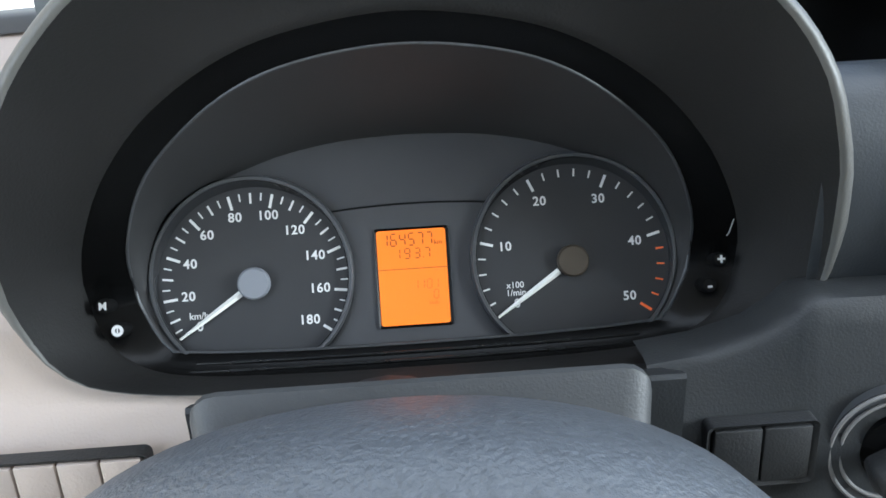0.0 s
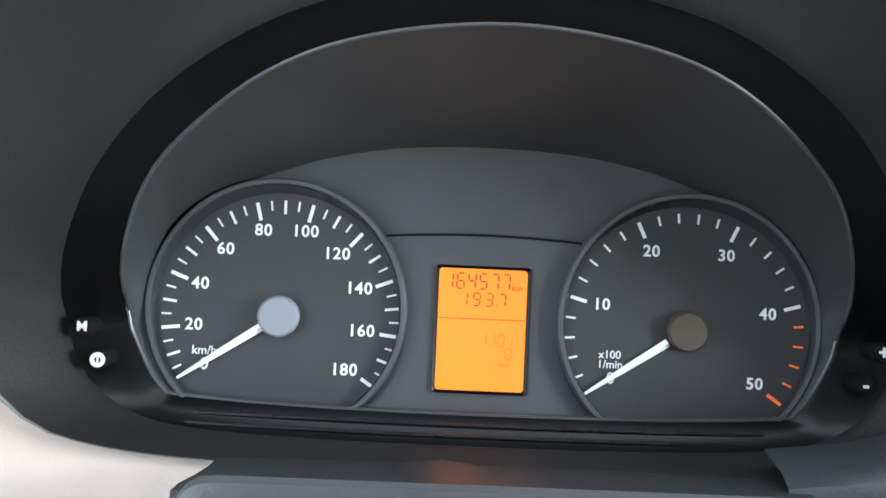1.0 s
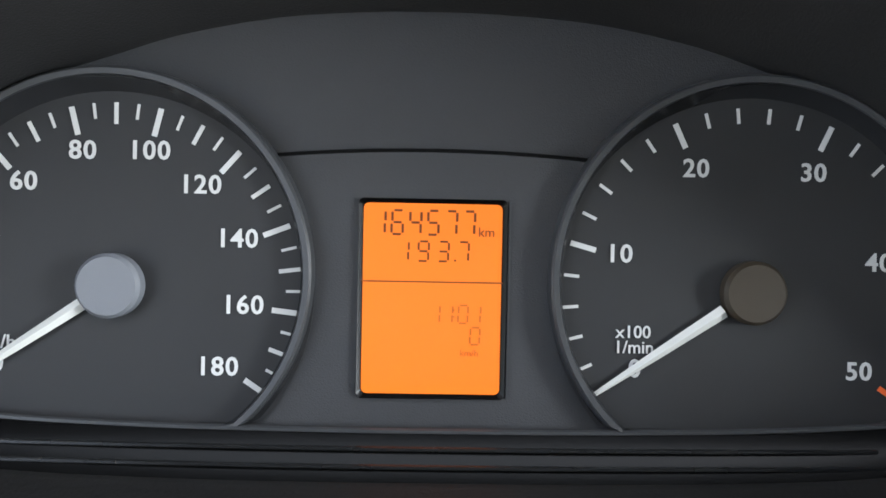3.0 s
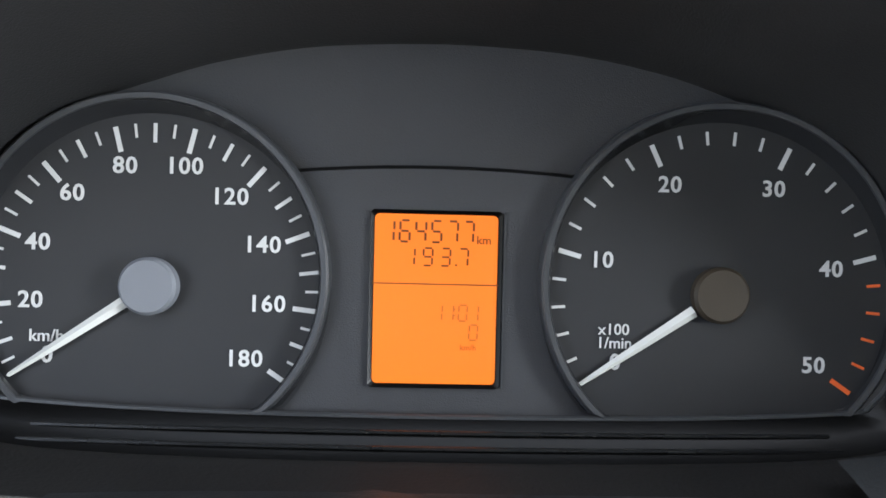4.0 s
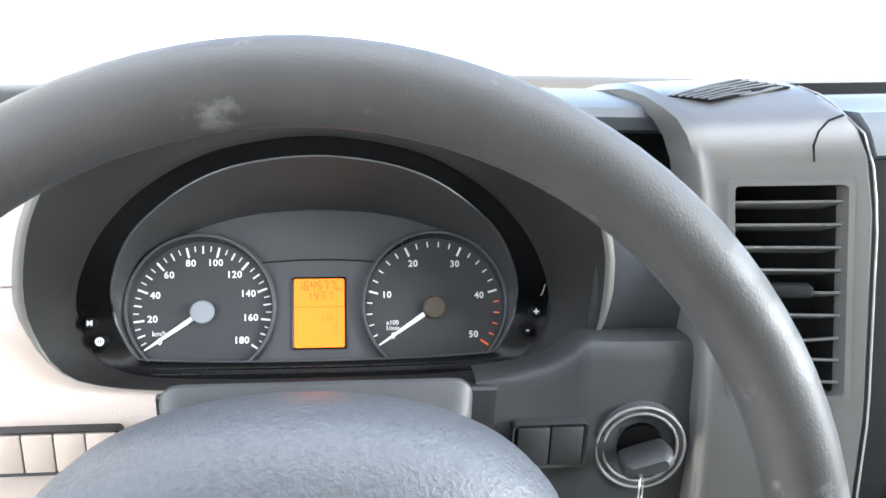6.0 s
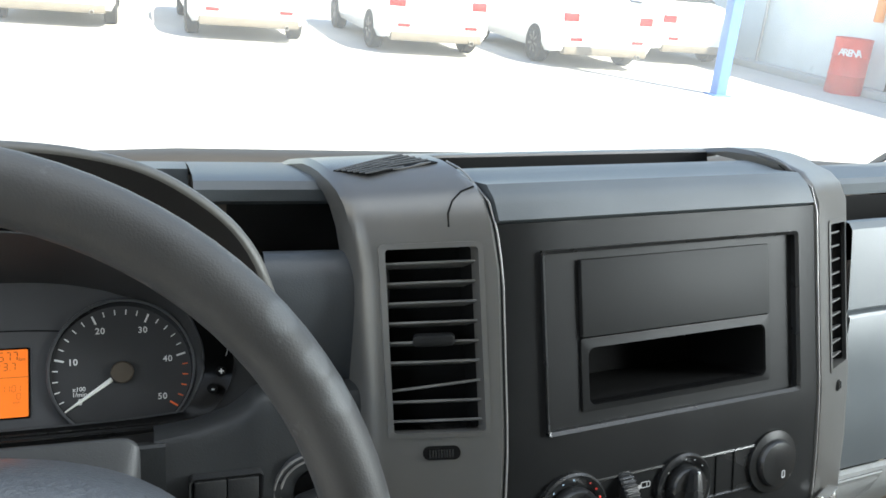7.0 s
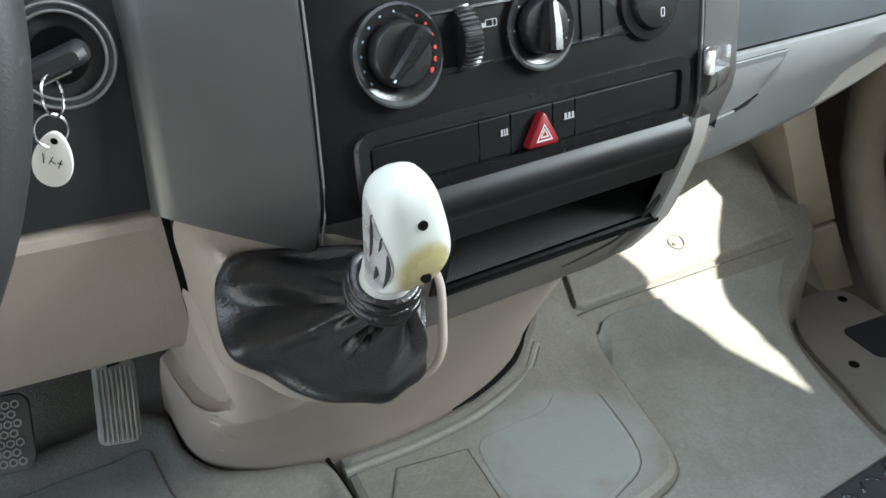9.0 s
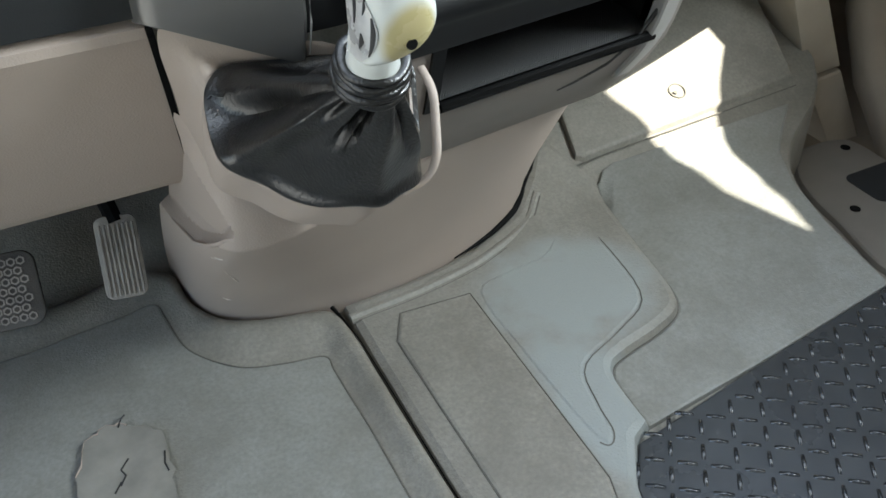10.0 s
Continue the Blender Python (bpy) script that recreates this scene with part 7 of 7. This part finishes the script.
def wheel_parts(car, c, r, side):
    M = frame_of(c, (0, 1, 0), (0, 0, 1))
    bm = bmesh.new()
    lathe(bm, [(r * 0.62, -0.10), (r * 0.92, -0.10), (r, -0.07), (r, 0.07), (r * 0.92, 0.10), (r * 0.62, 0.10)], M, 32)
    w = part("wheel", bm, M_TYRE, car, "dark tyre with a silver rim")
    bm = bmesh.new()
    lathe(bm, [(r * 0.63, 0.085 * side), (r * 0.58, 0.075 * side), (r * 0.2, 0.06 * side), (0.02, 0.075 * side)], M, 28)
    part("rim", bm, M_RIM, w)
    for k in range(7):
        bm = bmesh.new()
        box(bm, (0, r * 0.36, 0.085 * side), (0.05, r * 0.44, 0.03), M @ Matrix.Rotation(2 * math.pi * k / 7, 4, "Z"), 0.006)
        part("rim_spoke", bm, M_RIM, w)


def make_car(at):
    """A white saloon, its tail at the origin, heading forwards."""
    car = thing("car", at, "white saloon car parked in the sunlit yard, seen from behind", "car", "parked white cars")
    x0, y0, z0 = at

    def sec(y, zb, zs, zr, wb, ws, wr):
        """One cross section: sill, shoulder and roof heights and half widths."""
        pts = [(-wb, zb), (-ws, zb + 0.12), (-ws, zs - 0.10), (-ws + 0.04, zs), (-wr, zr - 0.03), (-wr * 0.8, zr), (wr * 0.8, zr), (wr, zr - 0.03), (ws - 0.04, zs), (ws, zs - 0.10), (ws, zb + 0.12), (wb, zb)]
        return [(x0 + x, y0 + y, z0 + z) for x, z in pts]
    bm = bmesh.new()
    loft(bm, [sec(0.0, 0.34, 0.78, 0.84, 0.70, 0.78, 0.70), sec(0.06, 0.28, 0.90, 0.98, 0.78, 0.85, 0.74), sec(0.30, 0.24, 0.98, 1.06, 0.82, 0.88, 0.72), sec(0.62, 0.22, 0.98, 1.08, 0.82, 0.885, 0.70),
              sec(1.25, 0.22, 0.97, 1.42, 0.82, 0.89, 0.60), sec(1.9, 0.22, 0.96, 1.47, 0.82, 0.89, 0.61), sec(2.5, 0.22, 0.95, 1.44, 0.82, 0.89, 0.60), sec(3.3, 0.22, 0.92, 1.02, 0.82, 0.88, 0.70),
              sec(4.1, 0.24, 0.84, 0.88, 0.80, 0.86, 0.66), sec(4.4, 0.30, 0.66, 0.70, 0.70, 0.76, 0.6)], cap=True)
    part("body", bm, M_CARWHITE, car)
    bm = bmesh.new()
    loft(bm, [[(x0 + sx * w, y0 + y, z0 + z) for sx in (-1, 1)] for y, z, w in ((0.63, 1.095, 0.66), (1.24, 1.415, 0.56))], closed=False)
    part("rear_window", bm, M_CARGLASS, car)
    for s in (-1, 1):
        bm = bmesh.new()
        loft(bm, [[(x0 + s * (0.70 + 0.025), y0 + y0b, z0 + z) for y0b, z in ((0.75, 1.06), (1.35, 1.36), (2.4, 1.38), (3.1, 1.02))], [(x0 + s * (0.86), y0 + y0b, z0 + z) for y0b, z in ((0.75, 1.0), (1.35, 0.99), (2.4, 0.98), (3.1, 0.98))]], closed=False)
        part("side_window", bm, M_CARGLASS, car)
        bm = bmesh.new()
        box(bm, (x0 + s * 0.66, y0 + 0.035, z0 + 0.80), (0.26, 0.08, 0.14), ID, 0.02)
        part("tail_lamp", bm, M_TAIL, car, "red tail lamp")
        wheel_parts(car, (x0 + s * 0.80, y0 + 0.85, z0 + 0.31), 0.31, s)
        wheel_parts(car, (x0 + s * 0.80, y0 + 3.5, z0 + 0.31), 0.31, s)
    bm = bmesh.new()
    box(bm, (x0, y0 + 0.06, z0 + 0.30), (1.50, 0.16, 0.14), ID, 0.03)
    part("bumper_lower", bm, M_BUMPER, car, "grey lower bumper")
    for s in (-1, 1):
        bm = bmesh.new()
        box(bm, (x0 + s * 0.55, y0 - 0.01, z0 + 0.47), (0.20, 0.03, 0.05), ID, 0.01)
        part("reflector", bm, M_TAIL, car, "red reflector")
    bm = bmesh.new()
    box(bm, (x0, y0 - 0.015, z0 + 0.66), (0.36, 0.02, 0.13), ID, 0.005)
    part("number_plate", bm, M_WHITE, car, "pale number plate")
    bm = bmesh.new()
    lathe(bm, [(0.035, 0.0), (0.035, 0.12), (0.028, 0.12), (0.028, 0.0)], frame_of((x0 + 0.55, y0 + 0.02, z0 + 0.25), (1, 0, 0), (0, 0, 1)), 16)
    part("exhaust_pipe", bm, M_STEELDULL, car)
    return car


car = make_car((7.20, 12.0, GZ))
for x, y in ((4.55, 12.6), (1.75, 13.2), (-1.05, 13.8), (9.75, 13.2), (-3.85, 14.3)):
    copy_thing(car, Matrix.Translation((x, y, GZ)))

post_b = thing("blue_post", (8.06, 10.10, GZ), "blue painted steel post with a pale side", "post")
bm = bmesh.new()
box(bm, (8.06, 10.10, GZ + 1.6), (0.17, 0.17, 3.2), ID, 0.01)
part("shaft", bm, M_POST, post_b)
bm = bmesh.new()
box(bm, (8.06, 10.10, GZ + 0.01), (0.30, 0.30, 0.02), ID, 0.004)
part("foot_plate", bm, M_POST, post_b)
WL = frame_of((11.45, 20.0, GZ), (0, -1, 0), (0, 0, 1))                     # long wall: along, up, towards the yard
bm = bmesh.new()
box(bm, (5.0, 1.7, -0.15), (20.0, 3.4, 0.25), WL)
solid("wall_yard", bm, M_WALLWHITE, "whitewashed yard wall with a greenish foot", "wall")
bm = bmesh.new()
box(bm, (5.0, 0.06, 0.15), (20.0, 0.12, 0.35), WL, 0.01)
solid("pavement", bm, M_ASPHALT, "low concrete kerb along the wall", "kerb")
bm = bmesh.new()
box(bm, (9.64, 1.1, 0.0), (0.06, 2.2, 0.10), WL)
box(bm, (10.9, 1.1, 0.0), (0.06, 2.2, 0.10), WL)
box(bm, (10.27, 2.23, 0.0), (1.26, 0.06, 0.10), WL)
solid("door_1", bm, M_BUMPER, "grey metal frame of a white door", "door")
drum = thing("oil_drum", (10.97, 10.80, GZ), "red painted oil drum with pale marks", "oil drum")
bm = bmesh.new()
DR = frame_of((10.97, 10.80, GZ), (1, 0, 0), (0, 1, 0))
lathe(bm, [(0.28, 0.0), (0.29, 0.02), (0.285, 0.28), (0.298, 0.30), (0.285, 0.32), (0.285, 0.58), (0.298, 0.60), (0.285, 0.62), (0.285, 0.86), (0.295, 0.88), (0.28, 0.88), (0.27, 0.85), (0.01, 0.85)], DR, 40)
part("drum_body", bm, M_DRUM, drum)
# the letters stand round the drum
for k, ch in enumerate("ARENA"):
    a = radians(196 + 13 * k)
    c = Vector((math.cos(a), math.sin(a), 0))
    letters("letter", ch, 0.15, frame_of(DR @ (c * 0.289 + Vector((0, 0, 0.66))), (-c.y, c.x, 0), (0, 0, 1)), M_WHITE, drum, 0.001, "white painted letter", bold=0.004)
ext = thing("fire_extinguisher", WL @ Vector((9.2, 1.15, 0.10)), "orange fire extinguisher hung on the wall", "fire extinguisher")
bm = bmesh.new()
lathe(bm, [(0.07, 0), (0.08, 0.03), (0.08, 0.36), (0.05, 0.43), (0.02, 0.46), (0.02, 0.52)], frame_of(WL @ Vector((9.2, 1.15, 0.10)), (1, 0, 0), (0, 1, 0)), 20)
part("cylinder", bm, M_ORANGE, ext)
pipe = thing("wall_pipe", WL @ Vector((6.4, 0, 0.05)), "thin grey pipe running up the wall", "pipe")
bm = bmesh.new()
tube(bm, [WL @ Vector((6.4, 0, 0.05)), WL @ Vector((6.4, 3.2, 0.05))], 0.03, 10)
part("pipe_run", bm, M_STEELDULL, pipe)
